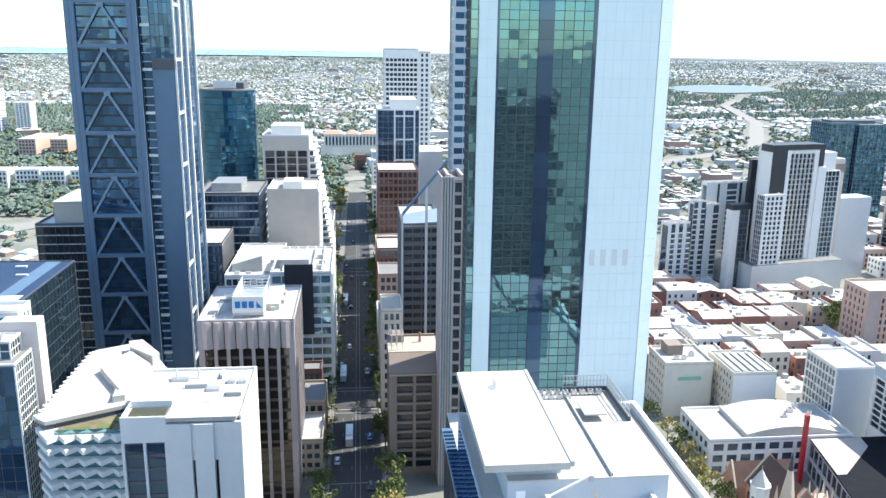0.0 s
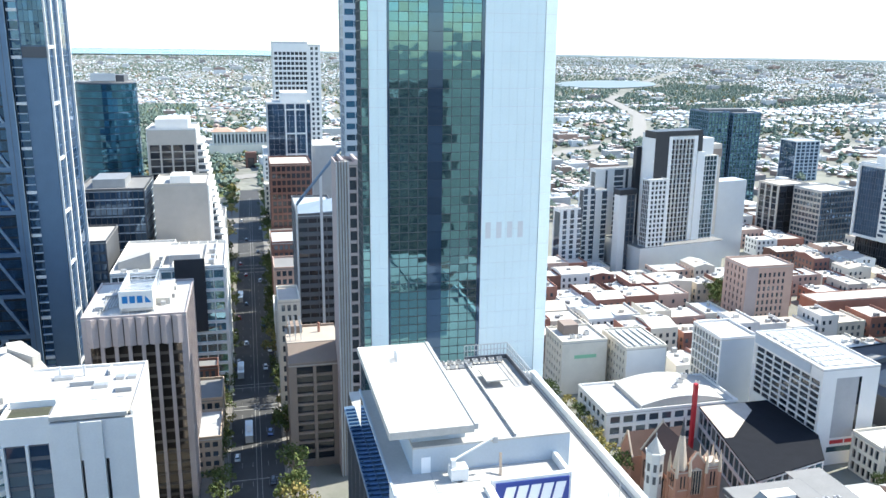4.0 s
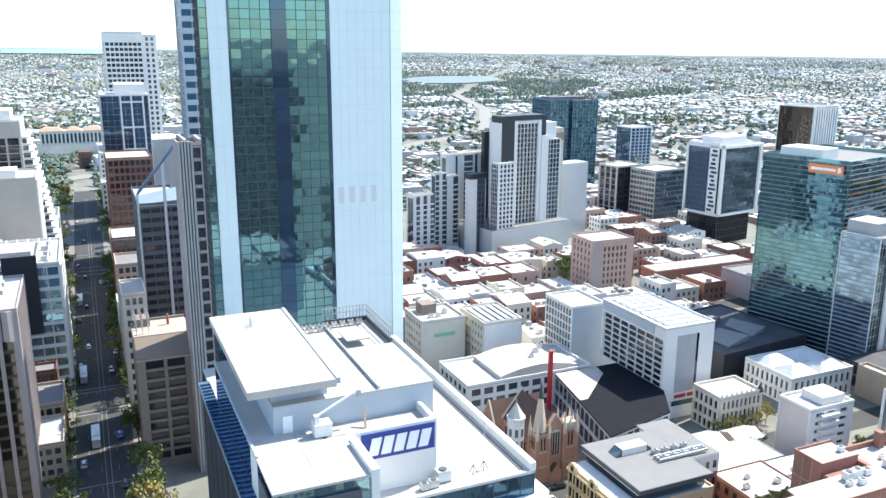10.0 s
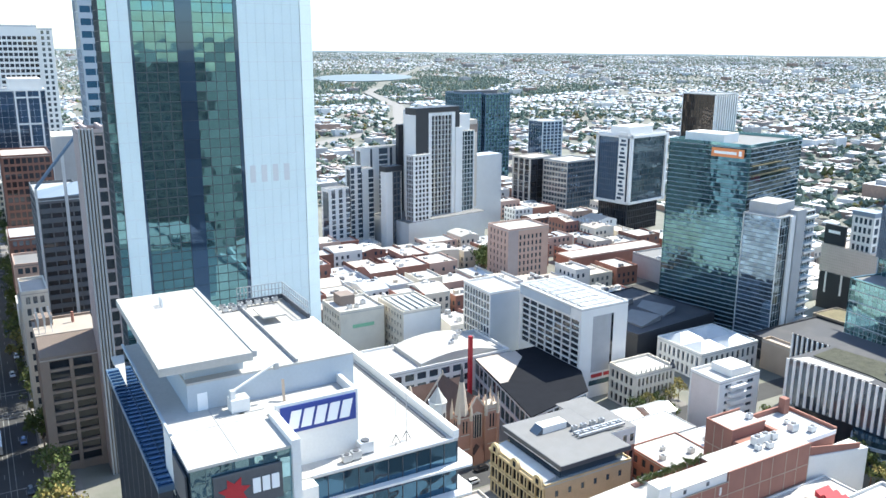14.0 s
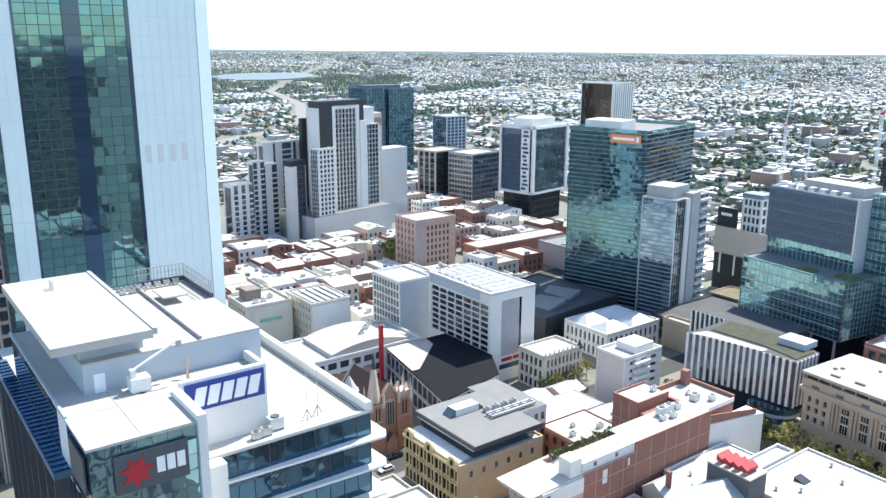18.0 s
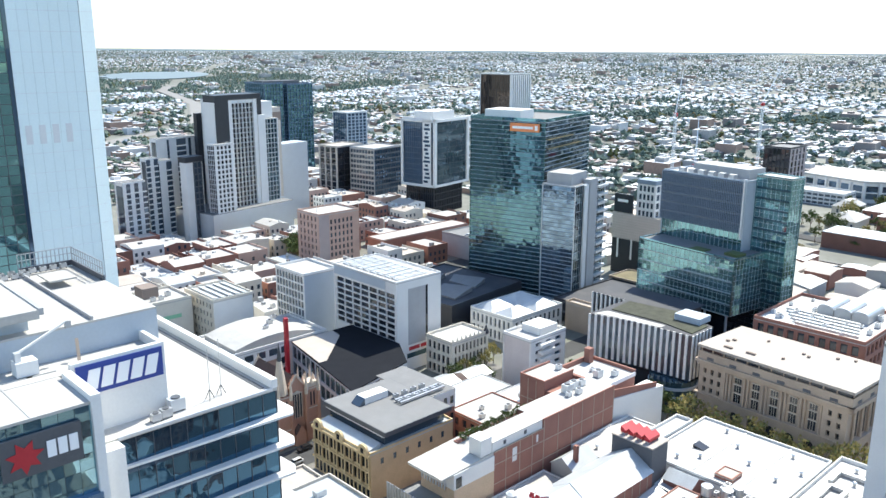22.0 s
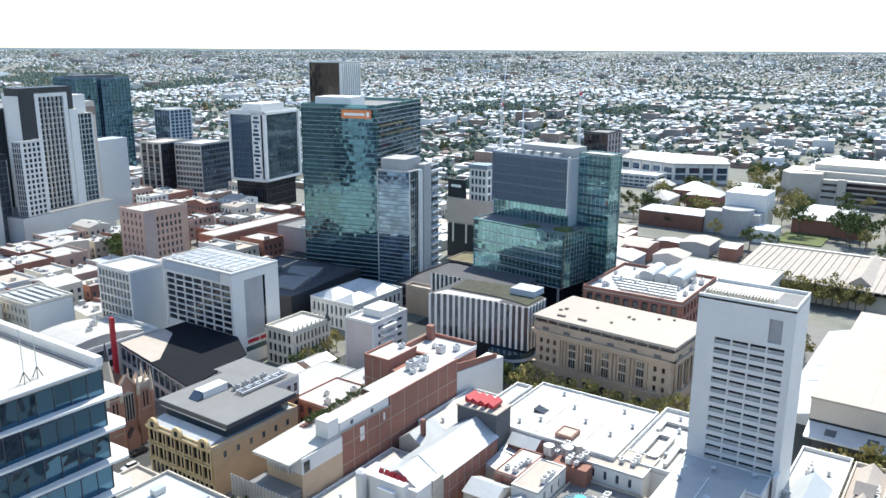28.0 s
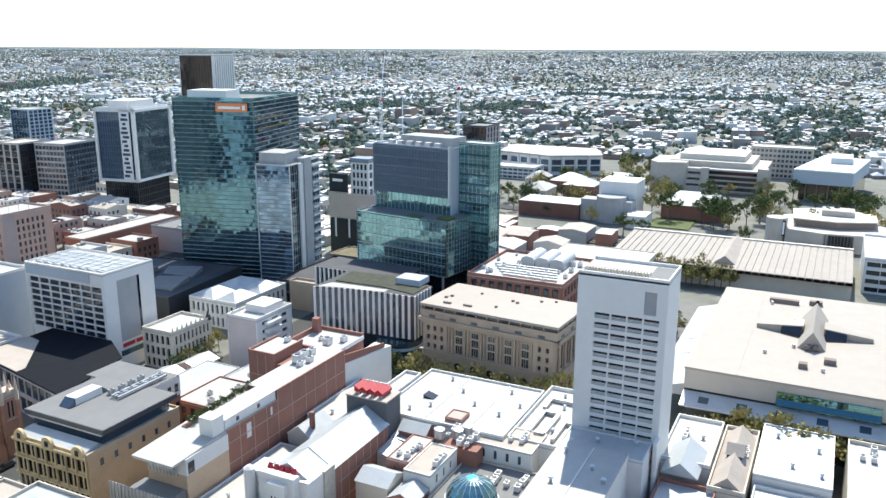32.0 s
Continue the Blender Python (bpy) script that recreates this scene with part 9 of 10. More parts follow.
def scatter(name, verts, faces, fmat, pos, scale, angle, mats, label, category, jitter=0.0, seed=1):
    """Many copies of one small template joined into one mesh of kind stuff."""
    rs = np.random.RandomState(seed)
    v, n = np.array(verts, float), len(pos)
    if n == 0:
        return
    nv = len(v)
    allv = np.repeat(v[None], n, 0)
    if jitter:
        allv = allv * (1 + rs.uniform(-jitter, jitter, (n, nv, 1)))
    allv = allv * scale[:, None, :]
    c, s = np.cos(angle)[:, None], np.sin(angle)[:, None]
    x = allv[:, :, 0] * c - allv[:, :, 1] * s + pos[:, None, 0]
    y = allv[:, :, 0] * s + allv[:, :, 1] * c + pos[:, None, 1]
    z = allv[:, :, 2] + pos[:, None, 2]
    co = np.stack([x, y, z], -1).reshape(-1, 3)
    sizes = np.array([len(f) for f in faces])
    flat = np.concatenate([np.array(f) for f in faces])
    loops = (flat[None] + (np.arange(n) * nv)[:, None]).ravel()
    tot = np.tile(sizes, n)
    me = bpy.data.meshes.new(name)
    me.vertices.add(len(co))
    me.vertices.foreach_set("co", co.ravel())
    me.loops.add(len(loops))
    me.loops.foreach_set("vertex_index", loops.astype(np.int32))
    me.polygons.add(len(tot))
    me.polygons.foreach_set("loop_start", np.concatenate([[0], np.cumsum(tot)[:-1]]).astype(np.int32))
    me.polygons.foreach_set("loop_total", tot.astype(np.int32))
    for m in mats:
        me.materials.append(M[m] if isinstance(m, str) else m)
    me.polygons.foreach_set("material_index", np.tile(np.array(fmat), n).astype(np.int32))
    me.shade_flat()
    me.update()
    me.validate()
    return tagged(new(name, me), label, category, kind="stuff")


# Tin and tile roofs, their colours cooled to carry the blue of far haze
M["roofs"] = speckled("hazed_suburban_roof", [(0.62, 0.67, 0.71), (0.48, 0.535, 0.58), (0.57, 0.61, 0.63), (0.33, 0.25, 0.22), (0.29, 0.34, 0.385), (0.64, 0.68, 0.71), (0.42, 0.455, 0.49), (0.52, 0.56, 0.59), (0.32, 0.295, 0.285)], 0.6)
M["walls"] = speckled("suburban_wall", [(0.52, 0.51, 0.49), (0.30, 0.22, 0.18), (0.60, 0.60, 0.60), (0.40, 0.39, 0.38), (0.24, 0.22, 0.21)], 0.8)
M["big_roofs"] = speckled("warehouse_roof", [(0.76, 0.75, 0.73), (0.70, 0.70, 0.69), (0.55, 0.56, 0.57), (0.62, 0.60, 0.57), (0.36, 0.37, 0.39), (0.72, 0.72, 0.72), (0.40, 0.34, 0.31)], 0.55)
# Gum green with the haze's pale blue mixed into the colour
M["woods"] = speckled("hazed_foliage", [(0.098, 0.140, 0.112), (0.112, 0.152, 0.124), (0.125, 0.162, 0.13), (0.134, 0.167, 0.132), (0.105, 0.144, 0.12)])
M["woods_dry"] = speckled("dry_foliage", [(0.13, 0.12, 0.05), (0.10, 0.11, 0.045), (0.16, 0.12, 0.055), (0.09, 0.10, 0.045)])

HOUSE_V = [(-0.5, -0.5, 0), (0.5, -0.5, 0), (0.5, 0.5, 0), (-0.5, 0.5, 0), (-0.5, -0.5, 0.55), (0.5, -0.5, 0.55), (0.5, 0.5, 0.55), (-0.5, 0.5, 0.55), (-0.22, 0, 1), (0.22, 0, 1)]
HOUSE_F = [(0, 1, 5, 4), (1, 2, 6, 5), (2, 3, 7, 6), (3, 0, 4, 7), (4, 5, 9, 8), (5, 6, 9), (6, 7, 8, 9), (7, 4, 8)]
HOUSE_M = [0, 0, 0, 0, 1, 1, 1, 1]
BOX_V = [(-0.5, -0.5, 0), (0.5, -0.5, 0), (0.5, 0.5, 0), (-0.5, 0.5, 0), (-0.5, -0.5, 1), (0.5, -0.5, 1), (0.5, 0.5, 1), (-0.5, 0.5, 1), (-0.25, -0.2, 1), (0.1, -0.2, 1), (0.1, 0.2, 1), (-0.25, 0.2, 1), (-0.25, -0.2, 1.25), (0.1, -0.2, 1.25), (0.1, 0.2, 1.25), (-0.25, 0.2, 1.25)]
BOX_F = [(0, 1, 5, 4), (1, 2, 6, 5), (2, 3, 7, 6), (3, 0, 4, 7), (4, 5, 6, 7), (8, 9, 13, 12), (9, 10, 14, 13), (10, 11, 15, 14), (11, 8, 12, 15), (12, 13, 14, 15)]
BOX_M = [0, 0, 0, 0, 1, 0, 0, 0, 0, 1]
COTTAGE_V = HOUSE_V[:8] + [(0, 0, 1)]
COTTAGE_F = HOUSE_F[:4] + [(4, 5, 8), (5, 6, 8), (6, 7, 8), (7, 4, 8)]
DOME_V = [(0.5, 0, 0.15), (0, 0.5, 0.1), (-0.5, 0, 0.2), (0, -0.5, 0.15), (0.05, 0.05, 0.85)]
DOME_F = [(0, 1, 4), (1, 2, 4), (2, 3, 4), (3, 0, 4)]
OCT_V = [(0.5, 0, 0.5), (0, 0.5, 0.45), (-0.5, 0, 0.55), (0, -0.5, 0.5), (0.05, 0, 1.0), (0, 0.05, 0.02)]
OCT_F = [(0, 1, 4), (1, 2, 4), (2, 3, 4), (3, 0, 4), (1, 0, 5), (2, 1, 5), (3, 2, 5), (0, 3, 5)]


def keep_out(x, y):
    """True where houses and woods may stand."""
    ok = np.ones_like(x, bool)
    for a, b, c, d in [(-170, 425, -120, 530), (425, 530, -70, 205), (515, 725, -60, 270), (-20, 16, 500, 1010), (-45, 70, 540, 720), (330, 420, 260, 460), (520, 578, 712, 752), (352, 415, 580, 630)]:
        ok &= ~((x > a) & (x < b) & (y > c) & (y < d))
    return ok


FREEWAY = [(-700, 330), (-320, 520), (-150, 760), (100, 900), (330, 930), (560, 1100), (760, 1500), (900, 1950), (1200, 2350), (1500, 2700)]


def off_freeway(x, y):
    """True where a place lies clear of the freeway and its verges."""
    ok = np.ones_like(x, bool)
    for (x0, y0), (x1, y1) in zip(FREEWAY, FREEWAY[1:]):
        dx, dy = x1 - x0, y1 - y0
        t = np.clip(((x - x0) * dx + (y - y0) * dy) / (dx * dx + dy * dy), 0, 1)
        ok &= np.hypot(x - x0 - t * dx, y - y0 - t * dy) > 19
    return ok


def lake_mask(x, y):
    return ((x - 1045) / 165) ** 2 + ((y - 2290) / 125) ** 2 < 1


def suburbs():
    rs = np.random.RandomState(5)
    cells = []
    for step_x, step_y, ra, rb in ((13.0, 15.5, 0, 1250), (14.5, 18.0, 1250, 2300), (10.5, 13.0, 2300, 3300), (7.8, 10.0, 3300, 4860)):
        a, b = np.meshgrid(np.arange(-2500, 4870, step_x), np.arange(-1300, 4870, step_y))
        a, b = a.ravel(), b.ravel()
        q = (np.hypot(a, b) >= ra) & (np.hypot(a, b) < rb)
        t = np.degrees(np.arctan2(-a, b))
        q &= (t < 26) & (t > -96)
        cells.append(np.stack([a[q], b[q], np.round(b[q] / step_y), np.round(a[q] / step_x), np.full(q.sum(), step_x / 18.0)]))
    gx, gy, row, col, fac = np.concatenate(cells, 1)
    row, col = row.astype(int), col.astype(int)
    r = np.hypot(gx, gy)
    az = np.degrees(np.arctan2(-gx, gy))
    sel = (r > 430) & (r < 4850) & (az < 26) & (az > -96) & keep_out(gx, gy) & ~lake_mask(gx, gy)
    wood = soft_noise(gx, gy, 900, 2) * 0.6 + soft_noise(gx, gy, 260, 3) * 0.6
    park = ((gx < -120) & (gy > 640) & (gy < 1900) & (gx > -1500)) | ((np.hypot(gx - 1050, gy - 2200) < 380) & (wood > -0.5)) | ((np.abs(gy - 1500 - 0.2 * gx) < 70) & (gx > 250) & (gx < 1500))
    park |= ((np.abs(gx - 1700) < 55) & (gy > 60) & (gy < 560)) | (np.hypot(gx - 1262, gy - 510) < 75) | ((np.abs(gx - 985) < 22) & (gy > 20) & (gy < 140)) | (np.hypot(gx - 1215, gy - 700) < 60)
    park |= (gx < 10) & (gx > -140) & (gy > 720) & (gy < 960)
    street = (row % 5 == 0) | (col % 13 == 0)
    inner = (r < 1250) & ~park & (az < 12)
    wx, wy = soft_noise(gx, gy, 420, 21) * 22, soft_noise(gx, gy, 380, 22) * 24
    gx, gy = gx + wx, gy + wy
    sel &= keep_out(gx, gy) & (np.hypot(gx, gy) > 430) & off_freeway(gx, gy)
    x = gx + rs.uniform(-6, 6, len(gx)) * fac
    y = gy + rs.uniform(-7, 7, len(gx)) * fac
    pick = rs.uniform(0, 1, len(gx))
    z = land_z(x, y)
    house = sel & ~park & ~street & (r < 4550) & (pick < np.where(wood > 0.5, 0.18, np.where(r > 3300, 0.24, np.where(r > 2300, 0.42, 0.70)))) & ~(inner & (pick < 0.38))
    i = np.where(house)[0]
    n = len(i)
    sc = np.stack([rs.uniform(10, 17, n), rs.uniform(9, 14, n), rs.uniform(4.6, 7.2, n)], 1) * fac[i][:, None]
    ang = rs.choice([0, math.pi / 2], n) + 0.12 + 0.5 * soft_noise(x[i], y[i], 1500, 23) + rs.normal(0, 0.08, n)
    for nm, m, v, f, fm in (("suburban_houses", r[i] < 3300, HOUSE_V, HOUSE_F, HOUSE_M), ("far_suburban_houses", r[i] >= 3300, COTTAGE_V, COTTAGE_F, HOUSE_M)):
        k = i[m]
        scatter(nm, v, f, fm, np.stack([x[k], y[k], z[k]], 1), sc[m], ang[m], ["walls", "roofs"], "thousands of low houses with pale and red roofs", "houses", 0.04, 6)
    # larger flat-roofed buildings nearer in
    i = np.where(sel & inner & ~street & (pick < 0.38) & (rs.uniform(0, 1, len(gx)) < 0.75))[0]
    n = len(i)
    big = rs.uniform(0, 1, n) ** 2.2
    sc = np.stack([rs.uniform(9, 15, n) + big * 17, rs.uniform(8, 14, n) + big * 12, rs.uniform(4.0, 6.5, n) + big * 9 * (rs.uniform(0, 1, n) < 0.3)], 1)
    scatter("inner_suburb_buildings", BOX_V, BOX_F, BOX_M, np.stack([x[i], y[i], z[i]], 1), sc, np.full(n, 0.1) + rs.normal(0, 0.05, n), ["walls", "big_roofs"], "many flat roofed warehouses, shops and flats", "buildings", 0.02, 7)
    i = np.where(sel & (r > 1250) & (r < 3600) & (pick > 0.9965))[0]
    n = len(i)
    sc = np.stack([rs.uniform(18, 38, n), rs.uniform(14, 26, n), rs.uniform(6, 12, n)], 1)
    scatter("scattered_large_buildings", BOX_V, BOX_F, BOX_M, np.stack([x[i], y[i], z[i]], 1), sc, rs.uniform(0, 0.3, n), ["walls", "big_roofs"], "scattered larger buildings among the houses", "buildings", 0.02, 8)
    # garden and street trees, woods
    px, py = gx + rs.uniform(-9, 9, len(gx)), gy + rs.uniform(-11, 11, len(gx))
    dens = np.clip(0.55 + 0.75 * wood, 0.12, 0.98)
    dens = np.where(r > 2300, np.clip(dens + 0.22, 0, 0.97), dens)
    dens = np.where(park, 0.97, dens)
    dens = np.where(r > 4700, 0, dens)
    i = np.where(sel & (rs.uniform(0, 1, len(gx)) < dens))[0]
    extra = np.where(sel & park & (r < 2600))[0]
    extra = np.concatenate([extra, extra])
    X = np.concatenate([px[i], gx[extra] + rs.uniform(-10, 10, len(extra))])
    Y = np.concatenate([py[i], gy[extra] + rs.uniform(-12, 12, len(extra))])
    Z = land_z(X, Y)
    R = np.hypot(X, Y)
    far = R > 1500
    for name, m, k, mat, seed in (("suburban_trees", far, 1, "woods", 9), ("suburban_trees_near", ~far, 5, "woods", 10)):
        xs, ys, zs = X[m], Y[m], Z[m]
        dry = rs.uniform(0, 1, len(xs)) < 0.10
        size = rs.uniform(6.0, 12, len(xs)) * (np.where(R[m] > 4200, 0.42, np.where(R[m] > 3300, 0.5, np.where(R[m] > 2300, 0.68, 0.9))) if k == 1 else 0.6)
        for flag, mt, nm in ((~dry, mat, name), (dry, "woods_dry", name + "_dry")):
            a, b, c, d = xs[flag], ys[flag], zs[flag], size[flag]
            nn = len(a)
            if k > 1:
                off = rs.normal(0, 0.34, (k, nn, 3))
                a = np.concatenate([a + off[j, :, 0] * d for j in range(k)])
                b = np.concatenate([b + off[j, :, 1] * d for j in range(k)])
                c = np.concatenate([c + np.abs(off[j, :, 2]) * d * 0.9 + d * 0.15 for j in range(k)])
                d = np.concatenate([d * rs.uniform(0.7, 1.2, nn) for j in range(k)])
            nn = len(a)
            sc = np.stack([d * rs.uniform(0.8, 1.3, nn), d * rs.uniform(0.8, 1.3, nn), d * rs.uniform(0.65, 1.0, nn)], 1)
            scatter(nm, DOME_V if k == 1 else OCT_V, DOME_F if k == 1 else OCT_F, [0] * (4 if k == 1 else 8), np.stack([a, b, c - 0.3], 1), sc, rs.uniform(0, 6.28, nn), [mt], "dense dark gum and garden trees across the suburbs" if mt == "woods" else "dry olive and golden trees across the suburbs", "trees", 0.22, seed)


suburbs()


def sheet(name, pts, mat, label, cat, lift=0.4):
    """A thin sheet laid on the land."""
    g = Geo()
    top = [(x, y, float(land_z(x, y)) + lift) for x, y in pts]
    g.poly(top)
    n = len(top)
    for i in range(n):
        a, b = top[i], top[(i + 1) % n]
        g.poly([(a[0], a[1], a[2] - 2), (b[0], b[1], b[2] - 2), b, a])
    return single(name, g, mat, label, cat, kind="structure")


sheet("lake", [(1045 + 155 * math.cos(a * 0.2618) * (1 + 0.12 * math.sin(3 * a)), 2290 + 110 * math.sin(a * 0.2618)) for a in range(24)], "water", "pale blue lake beyond the suburbs", "water", 3.0)


def sea():
    g = Geo()
    n = 30
    for i in range(n):
        a0, a1 = radians(2 - 62 * i / n - 0), radians(2 - 62 * (i + 1) / n)
        q = []
        for a, r in ((a0, 3750), (a0, 4875), (a1, 4875), (a1, 3750)):
            q.append((r * math.sin(a), r * math.cos(a), float(land_z(r * math.sin(a), r * math.cos(a))) + 6.0))
        g.poly(q)
    single("sea", g, surface("sea_water", (0.03, 0.17, 0.24), 0.2, vary=0.05, bump=0), "thin line of blue sea on the skyline", "water", kind="structure")


sea()


def ribbon(name, pts, w, mat, label):
    g = Geo()
    for (x0, y0), (x1, y1) in zip(pts, pts[1:]):
        d = Vector((x1 - x0, y1 - y0)).normalized()
        nx, ny = -d.y * w / 2, d.x * w / 2
        z0, z1 = float(land_z(x0, y0)) + 0.5, float(land_z(x1, y1)) + 0.5
        g.poly([(x0 + nx, y0 + ny, z0), (x0 - nx, y0 - ny, z0), (x1 - nx, y1 - ny, z1), (x1 + nx, y1 + ny, z1)])
    return single(name, g, mat, label, "road", kind="structure")


M["pale_road"] = surface("pale_road", (0.24, 0.23, 0.215), 0.9, vary=0.1)
ribbon("freeway", FREEWAY, 24, "pale_road", "wide pale freeway curving through the suburbs")
for k in range(3):
    ribbon("suburban_road", [(480 + k * 210, 150 + k * 60), (520 + k * 270, 420 + k * 110), (560 + k * 330, 700 + k * 170)], 11, "asphalt", "pale suburban road between houses")

def park_end():
    """Lawns and clumped trees where the street meets the park."""
    sheet("park_lawn", [(-150, 728), (-22, 728), (-22, 900), (-60, 980), (-150, 980)], "grass", "green park lawn at the end of the street", "lawn", 0.3)
    sheet("park_lawn_north", [(20, 760), (110, 740), (110, 975), (30, 975)], "grass", "green park lawn at the end of the street", "lawn", 0.3)
    rs = np.random.RandomState(77)
    for nm, mt, n in (("park_crowns", "woods", 1150), ("park_crowns_dry", "woods_dry", 260)):
        x, y = rs.uniform(-150, 110, n), rs.uniform(728, 985, n)
        ok = (np.abs(x + 4) > np.where(y < 760, 20, 11)) | (y > 912)
        x, y = x[ok], y[ok]
        a = rs.uniform(3.5, 7.5, len(x))
        scatter(nm, OCT_V, OCT_F, [0] * 8, np.stack([x, y, rs.uniform(0.5, 5.5, len(x))], 1), np.stack([a, a, a * 0.8], 1), rs.uniform(0, 6.28, len(x)), [mt], "clumped crowns of park trees" if mt == "woods" else "dry golden crowns of park trees", "trees", 0.25, 12)


park_end()

# ---- street trees, cars, street furniture ----
def tree_meshes(seed, leaf, height, spread):
    r = random.Random(seed)
    t = Geo()
    n = 7
    zs = [0, height * 0.22, height * 0.45]
    rad = [0.22, 0.16, 0.11]
    for i in range(2):
        k = len(t.v)
        for j in (i, i + 1):
            t.v += [(rad[j] * math.cos(2 * math.pi * q / n) + 0.06 * j, rad[j] * math.sin(2 * math.pi * q / n), zs[j]) for q in range(n)]
        for q in range(n):
            t.f.append((k + q, k + (q + 1) % n, k + n + (q + 1) % n, k + n + q))
            t.m.append(0)
    tips = []
    for i in range(6):
        a = i * 1.05 + r.uniform(-0.3, 0.3)
        tip = (spread * 0.62 * math.cos(a), spread * 0.62 * math.sin(a), height * r.uniform(0.55, 0.8))
        t.bar((0.08, 0, height * r.uniform(0.25, 0.42)), tip, 0.11)
        tips.append(tip)
    tips.append((0, 0, height * 0.86))
    c = Geo()
    for tip in tips:
        for k in range(3):
            bx, by, bz = (tip[0] + r.gauss(0, spread * 0.2), tip[1] + r.gauss(0, spread * 0.2), tip[2] + r.gauss(0, height * 0.07))
            for q in range(26):
                d = Vector((r.gauss(0, 1), r.gauss(0, 1), r.gauss(0, 0.75))).normalized() * (r.uniform(0.55, 1.0) * spread * 0.33)
                o = Vector((bx, by, bz)) + d
                u = Vector((r.gauss(0, 1), r.gauss(0, 1), r.gauss(0, 1))).normalized()
                w = u.cross(d.normalized() + Vector((r.gauss(0, 0.5), r.gauss(0, 0.5), r.gauss(0, 0.5))))
                w = w.normalized() if w.length > 1e-3 else Vector((1, 0, 0))
                s = r.uniform(0.22, 0.5)
                c.poly([o - u * s, o + w * s * 0.7, o + u * s, o - w * s * 0.7])
    return mesh_of("trunk", t, "bark"), mesh_of("crown", c, leaf)


TREES = {"green": [tree_meshes(i, "leaf", 9 + i, 3.6 + 0.3 * i) for i in range(3)], "gold": [tree_meshes(10 + i, "leaf_gold", 8.5 + i, 3.6 + 0.3 * i) for i in range(3)]}
tree_rng = random.Random(21)


def plant(kind, x, y, z=0.1, s=1.0, group="street trees"):
    label = "leafy green street tree" if kind == "green" else "street tree with golden autumn leaves"
    t, c = tree_rng.choice(TREES[kind])
    th = thing("tree", label + " in a paved street", "tree", x, y, z, group)
    th.rotation_euler.z = tree_rng.uniform(0, 6.28)
    th.scale = (s * tree_rng.uniform(0.85, 1.15),) * 2 + (s * tree_rng.uniform(0.85, 1.15),)
    for nm, me in (("trunk", t), ("crown", c)):
        ob = new(nm, me)
        ob.parent = th
    return th


for y in range(70, 480, 12):
    for x in (-12.8, 8.4):
        if tree_rng.random() < 0.82:
            plant("gold" if tree_rng.random() < 0.2 else "green", x + tree_rng.uniform(-0.8, 0.8), y + tree_rng.uniform(-3, 3), s=tree_rng.uniform(0.85, 1.2) * (1.25 if x > 0 else 1.0))
for y in range(490, 700, 16):
    plant("green", 11 + tree_rng.uniform(-2, 2), y, s=1.15)
for y in (498, 552, 566, 640, 654, 668, 706, 716):
    plant("gold" if y % 4 == 0 else "green", -16.5 + tree_rng.uniform(-1.5, 1.5), y, s=1.35)
for i in range(8):
    plant("gold", 204.6, 64 + i * 6.4, s=1.3, group="trees before the post office")
for x, y in ((206, 117), (207, 122), (208, 136), (207, 145)):
    plant("green", x, y, s=1.1)
for i in range(6):
    plant("gold", 201.2, 24 - i * 9.0, s=1.5, group="trees before the store")
for i in range(16):
    plant("gold", 357 + (i % 2) * 3.5, 84 - i * 3.1, s=1.15, group="trees on the square")
for i in range(12):
    plant("gold" if i % 2 else "green", 222 + i * 7.5, 47 + (i % 3) * 4, s=1.0, group="trees beside the store")
for i in range(30):
    plant("gold" if i % 3 else "green", tree_rng.uniform(495, 600), tree_rng.uniform(120, 200), s=tree_rng.uniform(1.0, 1.6), group="park trees")
for x, y in ((180, 182), (185, 183.5), (191, 184), (196, 183), (203, 186), (204, 193), (205, 200), (187, 174), (211, 156), (210, 164)):
    plant("gold" if tree_rng.random() < 0.75 else "green", x, y, s=0.75)
for x, y in ((106, 214), (106, 224), (106.5, 232), (107, 242), (107, 252), (105, 205), (104, 262), (104.6, 128)):
    plant("green" if tree_rng.random() < 0.4 else "gold", x, y, s=1.0)
for x, y, k in ((107.5, 141, 0.55), (106.5, 135.5, 0.7), (106, 121, 0.8), (105.5, 114, 0.75)):
    plant("gold", x, y, s=k)
for x, y in ((238, 356), (242, 362), (246, 358), (236, 366), (243, 370), (250, 366), (232, 360), (228, 352)):
    plant("green", x, y, s=1.2)
for i in range(34):
    plant("gold" if i % 3 == 0 else "green", tree_rng.uniform(430, 600), tree_rng.uniform(20, 215), s=tree_rng.uniform(0.9, 1.5), group="park trees")
for i in range(34):
    plant("green" if tree_rng.random() < 0.75 else "gold", tree_rng.uniform(475, 560), tree_rng.uniform(-30, 110), s=tree_rng.uniform(1.2, 1.9), group="park trees")
for i in range(20):
    plant("gold" if tree_rng.random() < 0.6 else "green", tree_rng.uniform(590, 720), tree_rng.uniform(120, 160), s=1.5, group="park trees")
for i in range(16):
    plant("green", 126.5 + i * 1.5, 125.4, 18.65, 0.3, "planters on the terrace")

CAR_PAINT = {"white": (0.75, 0.75, 0.75), "silver": (0.42, 0.43, 0.45), "black": (0.02, 0.02, 0.022), "blue": (0.04, 0.08, 0.22), "red": (0.35, 0.03, 0.03)}


